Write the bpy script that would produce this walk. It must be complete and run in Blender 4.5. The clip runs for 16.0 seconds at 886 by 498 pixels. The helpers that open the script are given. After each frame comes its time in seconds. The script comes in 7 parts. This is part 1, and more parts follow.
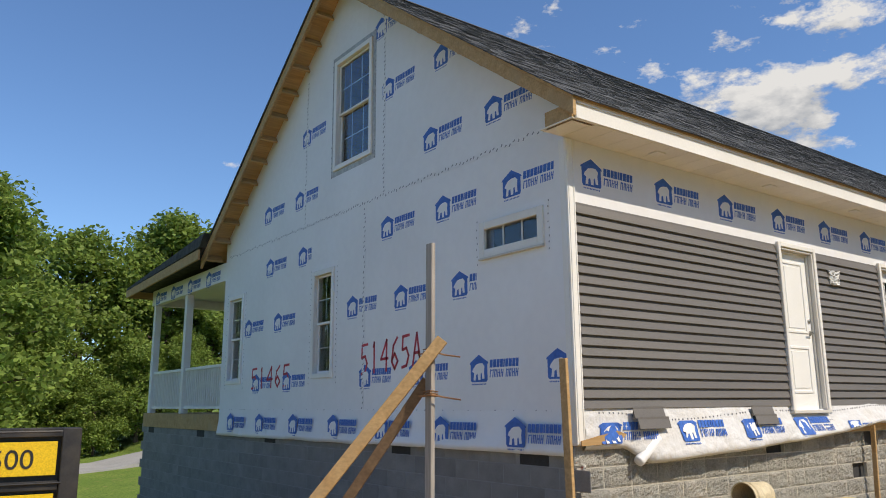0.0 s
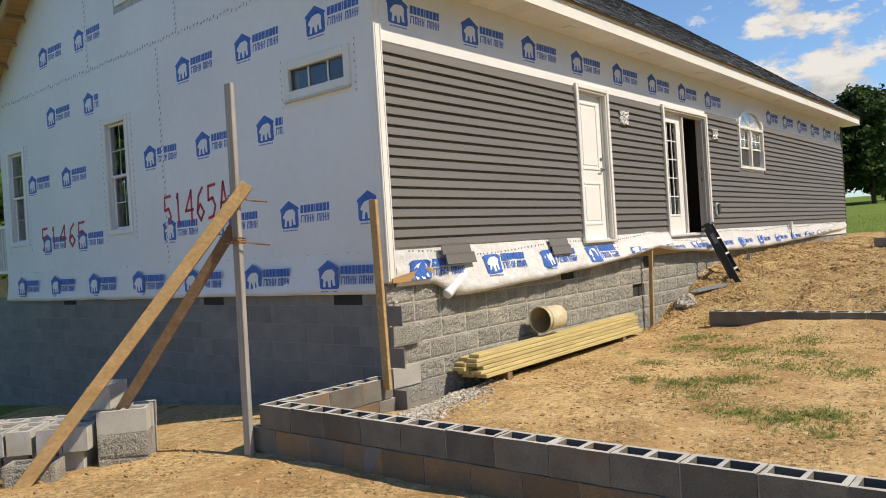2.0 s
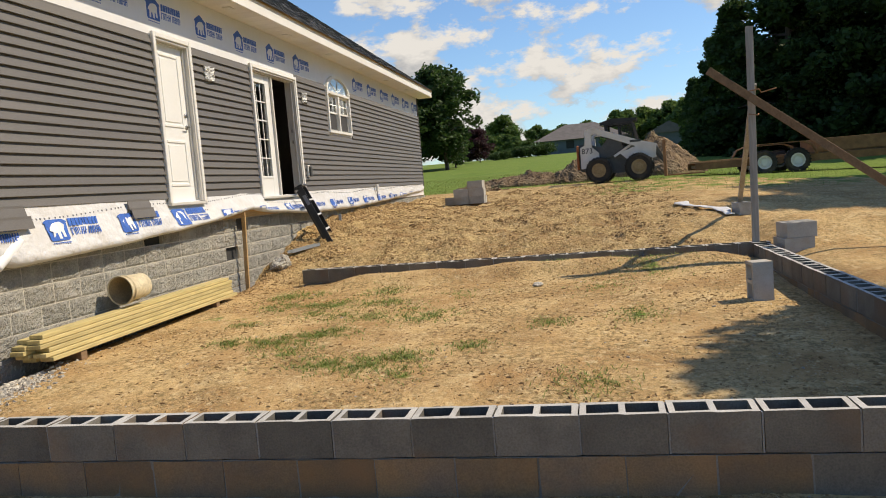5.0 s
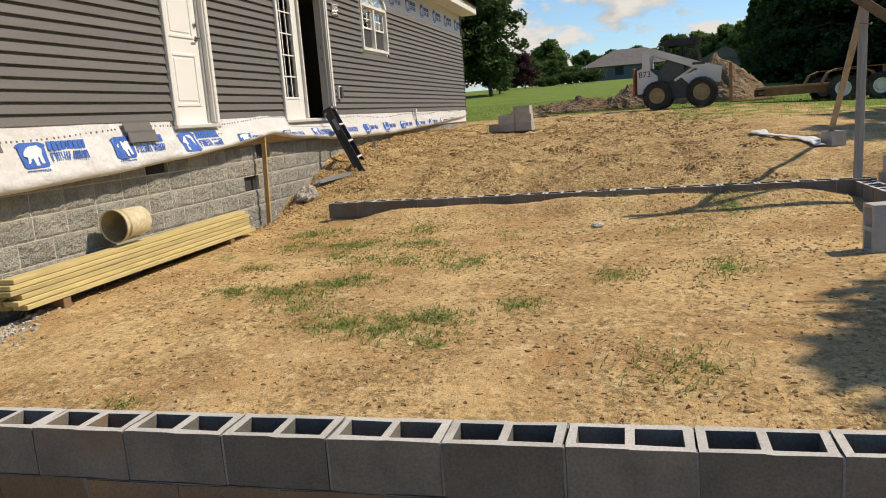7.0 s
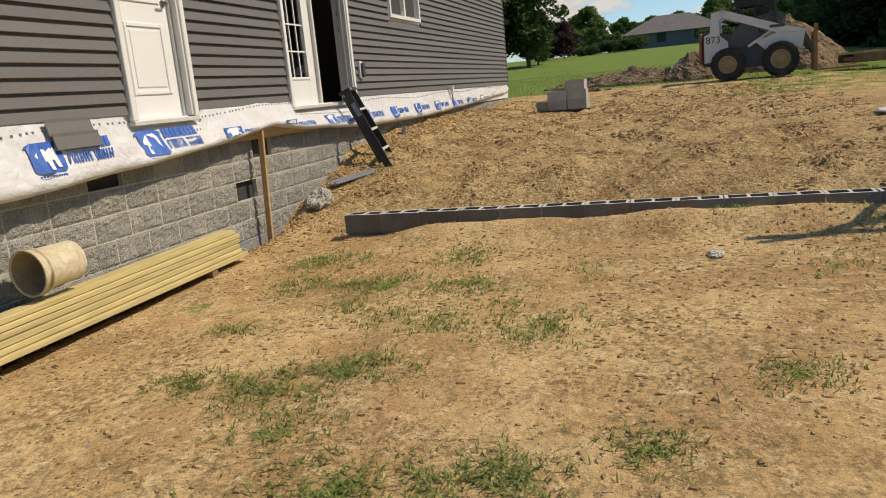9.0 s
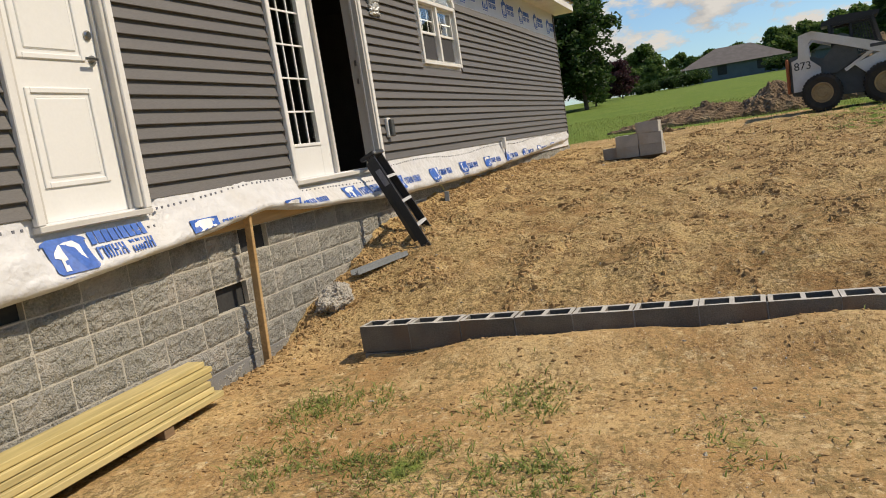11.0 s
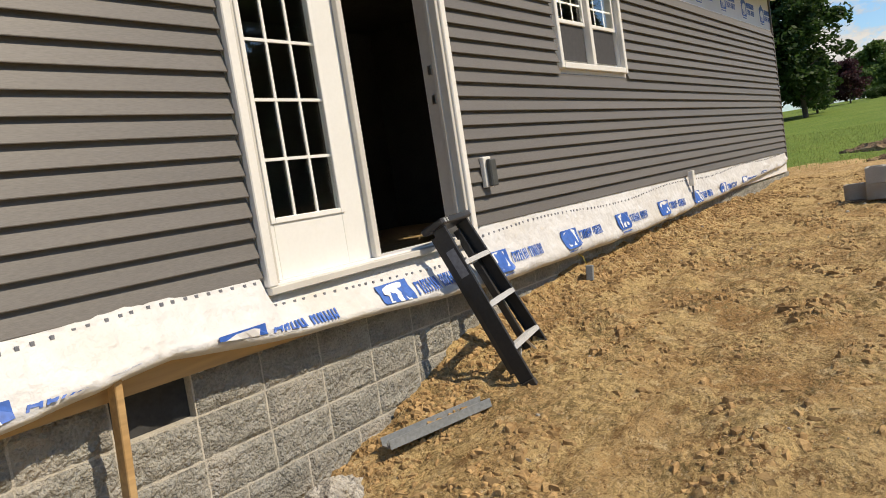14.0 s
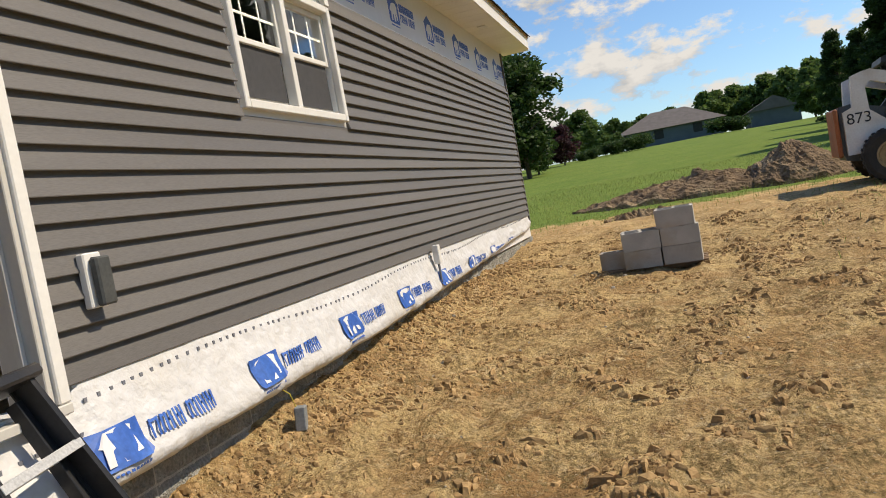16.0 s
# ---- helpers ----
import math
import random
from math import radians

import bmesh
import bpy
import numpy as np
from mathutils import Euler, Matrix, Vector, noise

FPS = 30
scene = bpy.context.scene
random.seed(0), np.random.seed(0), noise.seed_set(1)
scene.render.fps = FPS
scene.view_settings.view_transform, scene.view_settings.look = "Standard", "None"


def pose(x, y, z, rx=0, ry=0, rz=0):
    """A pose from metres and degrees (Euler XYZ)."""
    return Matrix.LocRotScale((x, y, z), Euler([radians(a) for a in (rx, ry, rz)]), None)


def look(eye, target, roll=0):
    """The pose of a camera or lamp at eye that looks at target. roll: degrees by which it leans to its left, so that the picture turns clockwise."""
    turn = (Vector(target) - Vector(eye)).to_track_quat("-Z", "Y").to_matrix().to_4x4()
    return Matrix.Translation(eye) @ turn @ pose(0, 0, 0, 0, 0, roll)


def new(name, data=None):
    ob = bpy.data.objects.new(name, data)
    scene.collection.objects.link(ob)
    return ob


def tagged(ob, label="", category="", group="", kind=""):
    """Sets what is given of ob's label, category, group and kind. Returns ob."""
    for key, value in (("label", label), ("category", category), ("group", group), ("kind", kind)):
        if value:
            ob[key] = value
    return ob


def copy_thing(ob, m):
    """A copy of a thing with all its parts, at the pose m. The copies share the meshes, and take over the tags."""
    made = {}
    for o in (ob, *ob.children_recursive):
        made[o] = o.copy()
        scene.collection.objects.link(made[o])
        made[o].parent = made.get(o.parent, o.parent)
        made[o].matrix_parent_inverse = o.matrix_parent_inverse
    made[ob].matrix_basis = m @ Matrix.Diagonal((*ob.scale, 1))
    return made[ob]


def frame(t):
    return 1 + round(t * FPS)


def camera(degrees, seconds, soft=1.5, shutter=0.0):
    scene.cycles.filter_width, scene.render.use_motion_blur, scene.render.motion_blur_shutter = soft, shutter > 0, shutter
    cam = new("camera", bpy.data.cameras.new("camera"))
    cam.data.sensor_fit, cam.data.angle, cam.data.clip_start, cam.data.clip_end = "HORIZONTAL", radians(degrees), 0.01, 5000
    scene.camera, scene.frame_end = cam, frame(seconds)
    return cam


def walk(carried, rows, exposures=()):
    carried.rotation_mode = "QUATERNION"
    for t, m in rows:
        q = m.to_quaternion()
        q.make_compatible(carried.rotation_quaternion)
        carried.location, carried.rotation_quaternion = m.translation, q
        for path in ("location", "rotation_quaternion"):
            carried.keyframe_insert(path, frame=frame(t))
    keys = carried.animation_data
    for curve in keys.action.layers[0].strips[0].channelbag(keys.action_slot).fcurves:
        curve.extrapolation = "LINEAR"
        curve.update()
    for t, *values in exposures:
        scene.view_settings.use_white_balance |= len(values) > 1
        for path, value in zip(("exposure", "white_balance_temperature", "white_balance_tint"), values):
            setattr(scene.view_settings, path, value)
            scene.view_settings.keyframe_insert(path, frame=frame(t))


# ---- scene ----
cam = camera(60.3, 16.0, soft=1.0)
METRES, EYE, TILT, LEAN, TURN = 12.4, 1.5, 0.0, 0.0, -36.5
PATH = [
    (0, (0.075, 0.227, 1.597), (1.246, 1.799, 1.995), -0.4),
    (0.5, (0.104, 0.247, 1.559), (1.31, 1.816, 1.853), -1.3),
    (1, (0.147, 0.27, 1.522), (1.419, 1.804, 1.686), -2.2),
    (1.5, (0.153, 0.28, 1.52), (1.537, 1.723, 1.581), -3.0),
    (2, (0.172, 0.229, 1.521), (1.704, 1.515, 1.516), -3.6),
    (2.5, (0.221, 0.204, 1.481), (1.905, 1.284, 1.447), -4.0),
    (3, (0.266, 0.196, 1.463), (2.072, 1.053, 1.409), -4.2),
    (3.5, (0.253, 0.181, 1.443), (2.142, 0.835, 1.377), -4.4),
    (4, (0.262, 0.158, 1.433), (2.198, 0.653, 1.351), -4.4),
    (4.2, (0.312, 0.156, 1.427), (2.259, 0.605, 1.338), -4.4),
    (6.3, (1.049, 0.315, 1.384), (2.984, 0.742, 1.115), -4.6),
    (6.5, (1.23, 0.349, 1.362), (3.157, 0.796, 1.071), -4.5),
    (7, (1.742, 0.45, 1.357), (3.648, 0.955, 1.018), -4.3),
    (7.5, (2.32, 0.686, 1.394), (4.205, 1.238, 1.019), -4.3),
    (8, (2.859, 0.876, 1.427), (4.729, 1.461, 1.024), -4.8),
    (8.2, (3.11, 0.953, 1.454), (4.978, 1.546, 1.052), -4.9),
    (10.3, (5.287, 1.464, 1.517), (7.148, 2.075, 1.113), -7.0),
    (10.5, (5.527, 1.55, 1.551), (7.381, 2.203, 1.182), -7.5),
    (11, (6.092, 1.646, 1.575), (7.93, 2.391, 1.317), -8.9),
    (11.5, (6.612, 1.765, 1.583), (8.428, 2.57, 1.354), -9.5),
    (12, (7.183, 1.892, 1.633), (9.0, 2.693, 1.394), -10.5),
    (12.5, (7.822, 1.97, 1.695), (9.63, 2.791, 1.456), -11.4),
    (13, (8.413, 2.143, 1.713), (10.192, 3.023, 1.463), -11.4),
    (13.5, (9.023, 2.269, 1.738), (10.751, 3.252, 1.524), -10.9),
    (13.7, (9.237, 2.333, 1.772), (10.91, 3.411, 1.574), -9.7),
    (14, (9.542, 2.447, 1.846), (11.152, 3.624, 1.688), -8.8),
    (14.5, (10.082, 2.689, 1.906), (11.753, 3.786, 1.844), -8.7),
    (15, (10.672, 2.838, 1.919), (12.448, 3.756, 1.869), -8.5),
    (15.5, (11.198, 3.078, 1.936), (13.049, 3.83, 1.836), -9.3),
    (16, (11.717, 3.17, 1.948), (13.629, 3.747, 1.838), -10.4),
]
walk(cam, [(t, look(eye, target, roll)) for t, eye, target, roll in PATH], [(0.0, 0.12, 7050, 10), (1.0, 0.26, 7250, 10), (3.0, 0.14, 7450, 10), (6.5, 0.16, 7550, 10), (7.5, 0.04, 7550, 10), (10.5, -0.06, 7550, 10), (12.5, 0.06, 7550, 10), (16.0, 0.14, 7500, 10)])

# ---- world, sun ----
SUN_AZ, SUN_EL = radians(-71.0), radians(49.0)   # azimuth measured from +x towards +y
wd = bpy.data.worlds.new("sky_world")
scene.world = wd
wd.use_nodes = True
wn, wl = wd.node_tree.nodes, wd.node_tree.links
wn.clear()
sky = wn.new("ShaderNodeTexSky")
sky.sky_type, sky.sun_disc = "NISHITA", False
sky.sun_elevation, sky.sun_rotation = SUN_EL, radians(90) - SUN_AZ
sky.air_density, sky.dust_density, sky.ozone_density = 1.0, 0.3, 2.5
tc = wn.new("ShaderNodeTexCoord")
sep = wn.new("ShaderNodeSeparateXYZ")
wl.new(tc.outputs["Generated"], sep.inputs[0])


def wmath(op, a, b=None, c=None, clamp=False):
    n = wn.new("ShaderNodeMath")
    n.operation, n.use_clamp = op, clamp
    for i, v in enumerate((a, b, c)):
        if v is None:
            continue
        if isinstance(v, (int, float)):
            n.inputs[i].default_value = v
        else:
            wl.new(v, n.inputs[i])
    return n.outputs[0]


# heaped clouds, a little flattened
comb = wn.new("ShaderNodeCombineXYZ")
wl.new(sep.outputs[0], comb.inputs[0])
wl.new(sep.outputs[1], comb.inputs[1])
wl.new(wmath("MULTIPLY", sep.outputs[2], 2.1), comb.inputs[2])
cn = wn.new("ShaderNodeTexNoise")
cn.inputs["Scale"].default_value, cn.inputs["Detail"].default_value, cn.inputs["Roughness"].default_value = 7.5, 14.0, 0.62
wl.new(comb.outputs[0], cn.inputs["Vector"])
cover = wmath("MULTIPLY_ADD", sep.outputs[0], 0.26, -0.20)          # more cloud to the east
cloud = wmath("MULTIPLY", wmath("SUBTRACT", wmath("ADD", cn.outputs[0], cover), 0.515), 15.0, clamp=True)
above = wn.new("ShaderNodeVectorMath")
above.inputs[1].default_value = (0.0, 0.0, 0.05)
wl.new(comb.outputs[0], above.inputs[0])
cn2 = wn.new("ShaderNodeTexNoise")
cn2.inputs["Scale"].default_value, cn2.inputs["Detail"].default_value, cn2.inputs["Roughness"].default_value = 7.5, 8.0, 0.55
wl.new(above.outputs[0], cn2.inputs["Vector"])
shade = wn.new("ShaderNodeMix")
shade.data_type = "RGBA"
shade.inputs[6].default_value, shade.inputs[7].default_value = (2.5, 2.75, 3.2, 1), (4.9, 5.0, 5.2, 1)
wl.new(wmath("MULTIPLY_ADD", wmath("SUBTRACT", cn.outputs[0], cn2.outputs[0]), 5.0, 0.62, clamp=True), shade.inputs[0])
smix = wn.new("ShaderNodeMix")
smix.data_type = "RGBA"
wl.new(cloud, smix.inputs[0])
tint = wn.new("ShaderNodeMix")
tint.data_type, tint.blend_type = "RGBA", "MULTIPLY"
tint.inputs[0].default_value, tint.inputs[7].default_value = 1.0, (0.66, 0.86, 1.10, 1)
wl.new(sky.outputs[0], tint.inputs[6])
wl.new(tint.outputs[2], smix.inputs[6])
wl.new(shade.outputs[2], smix.inputs[7])
bg = wn.new("ShaderNodeBackground")
bg.inputs["Strength"].default_value = 0.14
wl.new(smix.outputs[2], bg.inputs["Color"])
wo = wn.new("ShaderNodeOutputWorld")
wl.new(bg.outputs[0], wo.inputs["Surface"])

sl = bpy.data.lights.new("sun", "SUN")
sl.energy, sl.angle, sl.color = 4.4, radians(0.53), (1.0, 0.92, 0.80)
sun = new("sun", sl)
sdir = Vector((math.cos(SUN_AZ) * math.cos(SUN_EL), math.sin(SUN_AZ) * math.cos(SUN_EL), math.sin(SUN_EL)))
sun.matrix_world = look(sdir * 60, (0, 0, 0))


# ---- materials ----
def mat(name, c1, c2, scale=4.0, rough=0.8, bump=0.2, bscale=60.0, stretch=(1, 1, 1), metal=0.0, vary=0.12, spec=0.4, island=False, dirt=None, dist=0.01, grain=0.72):
    m = bpy.data.materials.new(name)
    m.use_nodes = True
    n, l = m.node_tree.nodes, m.node_tree.links
    b = n["Principled BSDF"]
    t = n.new("ShaderNodeTexCoord")
    rnd = n.new("ShaderNodeNewGeometry").outputs["Random Per Island"] if island else n.new("ShaderNodeObjectInfo").outputs["Random"]
    off = n.new("ShaderNodeVectorMath")
    off.operation = "SCALE"
    off.inputs[0].default_value = (37.0, 53.0, 71.0)
    l.new(rnd, off.inputs["Scale"])
    add = n.new("ShaderNodeVectorMath")
    l.new(t.outputs["Object"], add.inputs[0])
    l.new(off.outputs[0], add.inputs[1])
    mp = n.new("ShaderNodeMapping")
    mp.inputs["Scale"].default_value = stretch
    l.new(add.outputs[0], mp.inputs[0])

    def noise_at(s, d=4.0):
        k = n.new("ShaderNodeTexNoise")
        k.inputs["Scale"].default_value, k.inputs["Detail"].default_value = s, d
        l.new(mp.outputs[0], k.inputs["Vector"])
        return k.outputs[0]

    def ramp(v, lo, hi):
        k = n.new("ShaderNodeMapRange")
        k.inputs[1].default_value, k.inputs[2].default_value = lo, hi
        l.new(v, k.inputs[0])
        return k.outputs[0]

    def mix(f, a, c, blend="MIX"):
        k = n.new("ShaderNodeMix")
        k.data_type, k.blend_type = "RGBA", blend
        for i, v in ((0, f), (6, a), (7, c)):
            if isinstance(v, (tuple, float, int)):
                k.inputs[i].default_value = (*v, 1) if isinstance(v, tuple) else v
            else:
                l.new(v, k.inputs[i])
        return k.outputs[2]

    big, fine = noise_at(scale, 5.0), noise_at(bscale, 4.0)
    col = mix(ramp(big, 0.3, 0.7), c1, c2)
    col = mix(ramp(fine, 0.35, 0.7), col, mix(1.0, col, (grain, grain, grain), "MULTIPLY"))
    if dirt:
        col = mix(ramp(noise_at(scale * 0.37, 6.0), 0.52, 0.72), col, dirt)
    hs = n.new("ShaderNodeHueSaturation")
    l.new(ramp(rnd, 0.0, 1.0), hs.inputs["Value"])
    vr = n.new("ShaderNodeMapRange")
    vr.inputs[3].default_value, vr.inputs[4].default_value = 1 - vary, 1 + vary
    l.new(rnd, vr.inputs[0])
    l.new(vr.outputs[0], hs.inputs["Value"])
    l.new(col, hs.inputs["Color"])
    l.new(hs.outputs[0], b.inputs["Base Color"])
    rr = n.new("ShaderNodeMapRange")
    rr.inputs[3].default_value, rr.inputs[4].default_value = max(0.03, rough - 0.1), min(1, rough + 0.1)
    l.new(big, rr.inputs[0])
    l.new(rr.outputs[0], b.inputs["Roughness"])
    b.inputs["Metallic"].default_value = metal
    b.inputs["Specular IOR Level"].default_value = spec
    if bump:
        bp = n.new("ShaderNodeBump")
        bp.inputs["Strength"].default_value, bp.inputs["Distance"].default_value = bump, dist
        l.new(fine, bp.inputs["Height"])
        l.new(bp.outputs[0], b.inputs["Normal"])
    return m


M_WRAP = mat("house_wrap", (0.78, 0.78, 0.79), (0.72, 0.72, 0.73), 0.7, 0.45, 0.25, 9, vary=0.0, dist=0.02, grain=0.97)
# darker copy of M_WRAP: skirt brightness lowered in the colour, plus dust blotches
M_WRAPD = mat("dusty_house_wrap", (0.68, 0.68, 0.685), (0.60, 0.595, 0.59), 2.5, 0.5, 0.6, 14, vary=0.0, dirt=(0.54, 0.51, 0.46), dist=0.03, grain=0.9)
M_BLUE = mat("blue_print", (0.035, 0.12, 0.46), (0.05, 0.16, 0.54), 8, 0.5, 0.05, 40, vary=0.03)
M_GREYP = mat("grey_print", (0.17, 0.18, 0.21), (0.22, 0.23, 0.26), 8, 0.5, 0.05, 40, vary=0.03)
M_INK = mat("red_spray", (0.55, 0.03, 0.06), (0.62, 0.08, 0.1), 30, 0.6, 0.05, 60)
M_SIDE = mat("grey_vinyl", (0.142, 0.133, 0.125), (0.164, 0.154, 0.145), 1.2, 0.5, 0.12, 120, (0.25, 4, 4), vary=0.05, dist=0.003)
M_WHITE = mat("white_vinyl", (0.80, 0.79, 0.76), (0.74, 0.73, 0.70), 2.0, 0.4, 0.04, 60, vary=0.03, dirt=(0.72, 0.69, 0.63), grain=0.95)
M_DOOR = mat("white_door", (0.80, 0.80, 0.78), (0.76, 0.76, 0.74), 2.0, 0.35, 0.03, 50, vary=0.02, grain=0.97)
M_TRIM = mat("beige_trim", (0.62, 0.60, 0.56), (0.55, 0.53, 0.49), 3, 0.5, 0.04, 50, vary=0.03, grain=0.95)
M_FASC = mat("white_fascia", (0.82, 0.80, 0.75), (0.74, 0.72, 0.67), 1.5, 0.4, 0.05, 40, vary=0.03, grain=0.95)
M_PINE = mat("pine_wood", (0.55, 0.36, 0.17), (0.44, 0.27, 0.115), 5, 0.75, 0.3, 26, (0.12, 1.6, 1.6), vary=0.14, dirt=(0.40, 0.28, 0.15), dist=0.004)
M_TREAT = mat("treated_lumber", (0.62, 0.50, 0.24), (0.52, 0.42, 0.18), 5, 0.75, 0.25, 26, (0.12, 1.6, 1.6), vary=0.14, dist=0.004)
M_GREYWOOD = mat("weathered_wood", (0.42, 0.40, 0.37), (0.33, 0.30, 0.27), 5, 0.8, 0.3, 26, (1.6, 1.6, 0.12), vary=0.1, dist=0.004)
M_BROWNW = mat("brown_wood", (0.26, 0.17, 0.10), (0.19, 0.12, 0.07), 5, 0.85, 0.3, 26, (0.12, 1.6, 1.6), vary=0.12, dist=0.004)
M_BLOCK = mat("concrete_block", (0.50, 0.485, 0.45), (0.41, 0.395, 0.365), 6, 0.95, 0.7, 170, vary=0.12, dirt=(0.36, 0.28, 0.19), dist=0.006)
M_SPLIT = mat("split_face_block", (0.42, 0.41, 0.365), (0.31, 0.30, 0.265), 9, 0.95, 1.0, 75, vary=0.07, dirt=(0.44, 0.41, 0.36), dist=0.03, grain=0.6)
# wall block sides: the shade of the faces is mixed into this darker grey
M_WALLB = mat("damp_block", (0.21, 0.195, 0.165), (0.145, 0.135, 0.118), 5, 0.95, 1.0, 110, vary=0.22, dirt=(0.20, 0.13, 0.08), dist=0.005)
M_STAIN = mat("mud_stained_block", (0.27, 0.175, 0.09), (0.18, 0.14, 0.105), 4, 0.95, 1.0, 110, vary=0.25, dirt=(0.30, 0.17, 0.08), dist=0.005)
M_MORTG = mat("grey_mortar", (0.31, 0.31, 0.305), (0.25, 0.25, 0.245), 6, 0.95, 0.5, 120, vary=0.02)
# wall block tops: paler grey carries the sunlight on them
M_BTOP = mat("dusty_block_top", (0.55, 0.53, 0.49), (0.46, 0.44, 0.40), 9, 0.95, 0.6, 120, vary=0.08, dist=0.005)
M_MORTAR = mat("mortar", (0.58, 0.54, 0.46), (0.46, 0.43, 0.37), 9, 0.95, 0.6, 120, vary=0.02)
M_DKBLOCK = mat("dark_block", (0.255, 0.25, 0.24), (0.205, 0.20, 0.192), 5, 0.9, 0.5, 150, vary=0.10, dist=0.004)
M_SHING = mat("shingle", (0.105, 0.110, 0.115), (0.045, 0.048, 0.052), 7, 0.95, 0.6, 220, vary=0.45, island=True, dist=0.004)
M_SHINGO = mat("shingle_single", (0.105, 0.110, 0.115), (0.045, 0.048, 0.052), 7, 0.95, 0.6, 220, vary=0.45, dist=0.004)
# near-black colour that stands in for the darkness of holes and rooms
M_DARK = mat("dark_void", (0.03, 0.03, 0.03), (0.05, 0.05, 0.05), 4, 0.9, 0.1, 40)
# room surfaces: lack of light indoors is put into this dark colour
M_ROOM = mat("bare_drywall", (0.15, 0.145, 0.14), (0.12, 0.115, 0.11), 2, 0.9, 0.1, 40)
M_SUBFL = mat("subfloor_osb", (0.45, 0.33, 0.18), (0.36, 0.25, 0.13), 8, 0.85, 0.2, 30)
M_BLACK = mat("black_paint", (0.018, 0.019, 0.022), (0.03, 0.03, 0.033), 4, 0.45, 0.1, 60, vary=0.05, dirt=(0.07, 0.06, 0.05))
M_ALU = mat("aluminium", (0.70, 0.70, 0.69), (0.6, 0.6, 0.59), 6, 0.45, 0.1, 90, metal=0.35, vary=0.04)
M_STEEL = mat("satin_nickel", (0.5, 0.49, 0.46), (0.42, 0.41, 0.39), 6, 0.3, 0.05, 90, metal=1.0)
M_YELLOW = mat("yellow_paint", (0.80, 0.55, 0.02), (0.74, 0.48, 0.02), 4, 0.45, 0.05, 60, vary=0.02)
M_BUCKET = mat("cream_plastic", (0.70, 0.62, 0.44), (0.60, 0.50, 0.32), 4, 0.5, 0.08, 30, dirt=(0.36, 0.26, 0.14))
M_LOADER = mat("white_machine_paint", (0.82, 0.80, 0.76), (0.72, 0.69, 0.63), 3, 0.5, 0.15, 40, dirt=(0.52, 0.42, 0.30), grain=0.9)
M_ORANGE = mat("orange_paint", (0.45, 0.13, 0.04), (0.36, 0.11, 0.04), 4, 0.6, 0.1, 50, dirt=(0.2, 0.12, 0.07))
M_RUST = mat("rusty_steel", (0.36, 0.19, 0.09), (0.22, 0.115, 0.06), 5, 0.85, 0.3, 60)
M_TYRE = mat("tyre_rubber", (0.03, 0.03, 0.03), (0.05, 0.045, 0.04), 6, 0.9, 0.3, 60, dirt=(0.12, 0.09, 0.06))
M_RIM = mat("tan_rim", (0.40, 0.30, 0.16), (0.28, 0.20, 0.11), 6, 0.7, 0.2, 60)
M_CONC = mat("rough_concrete", (0.68, 0.64, 0.57), (0.54, 0.49, 0.41), 9, 0.95, 1.0, 45, dist=0.05, grain=0.6)
M_BARK = mat("bark", (0.16, 0.12, 0.09), (0.10, 0.075, 0.055), 5, 0.95, 0.6, 25, (1, 1, 0.2))
M_ROADM = mat("road_concrete", (0.44, 0.43, 0.42), (0.36, 0.355, 0.35), 1, 0.9, 0.2, 60)
M_FARROOF = mat("far_roof", (0.17, 0.15, 0.14), (0.13, 0.115, 0.105), 1.5, 0.9, 0.3, 20, vary=0.02)
M_FARWALL = mat("far_wall", (0.12, 0.15, 0.17), (0.10, 0.125, 0.14), 1, 0.7, 0.1, 10, vary=0.02)
M_CLOD = mat("soil_clods", (0.48, 0.32, 0.15), (0.32, 0.195, 0.085), 6, 1.0, 0.5, 60, vary=0.25, island=True)
M_STRAW = mat("dry_straw", (0.55, 0.43, 0.24), (0.42, 0.31, 0.16), 6, 0.9, 0, 60, vary=0.25, island=True)
M_PVC = mat("grey_vinyl_offcut", (0.33, 0.35, 0.36), (0.25, 0.27, 0.28), 4, 0.5, 0.1, 60)
M_REDP = mat("red_plastic", (0.50, 0.04, 0.05), (0.4, 0.03, 0.04), 5, 0.35, 0.02, 40)
M_SILV = mat("foil_insulation", (0.62, 0.62, 0.60), (0.42, 0.42, 0.41), 14, 0.4, 0.8, 60, metal=0.3)
M_WIRE = mat("yellow_cable", (0.55, 0.45, 0.08), (0.5, 0.4, 0.06), 5, 0.5, 0, 40)
M_OUTB = mat("dark_grey_box", (0.075, 0.08, 0.08), (0.10, 0.105, 0.105), 8, 0.5, 0.05, 60)


def leaf_mat(name, c1, c2, vary=0.35):
    m = mat(name, c1, c2, 3, 0.6, 0, 20, vary=vary, island=True, spec=0.3)
    n, l = m.node_tree.nodes, m.node_tree.links
    b = n["Principled BSDF"]
    tr = n.new("ShaderNodeBsdfTranslucent")
    src = b.inputs["Base Color"].links[0].from_socket
    l.new(src, tr.inputs["Color"])
    ms = n.new("ShaderNodeMixShader")
    ms.inputs[0].default_value = 0.48
    l.new(b.outputs[0], ms.inputs[1])
    l.new(tr.outputs[0], ms.inputs[2])
    l.new(ms.outputs[0], n["Material Output"].inputs["Surface"])
    return m


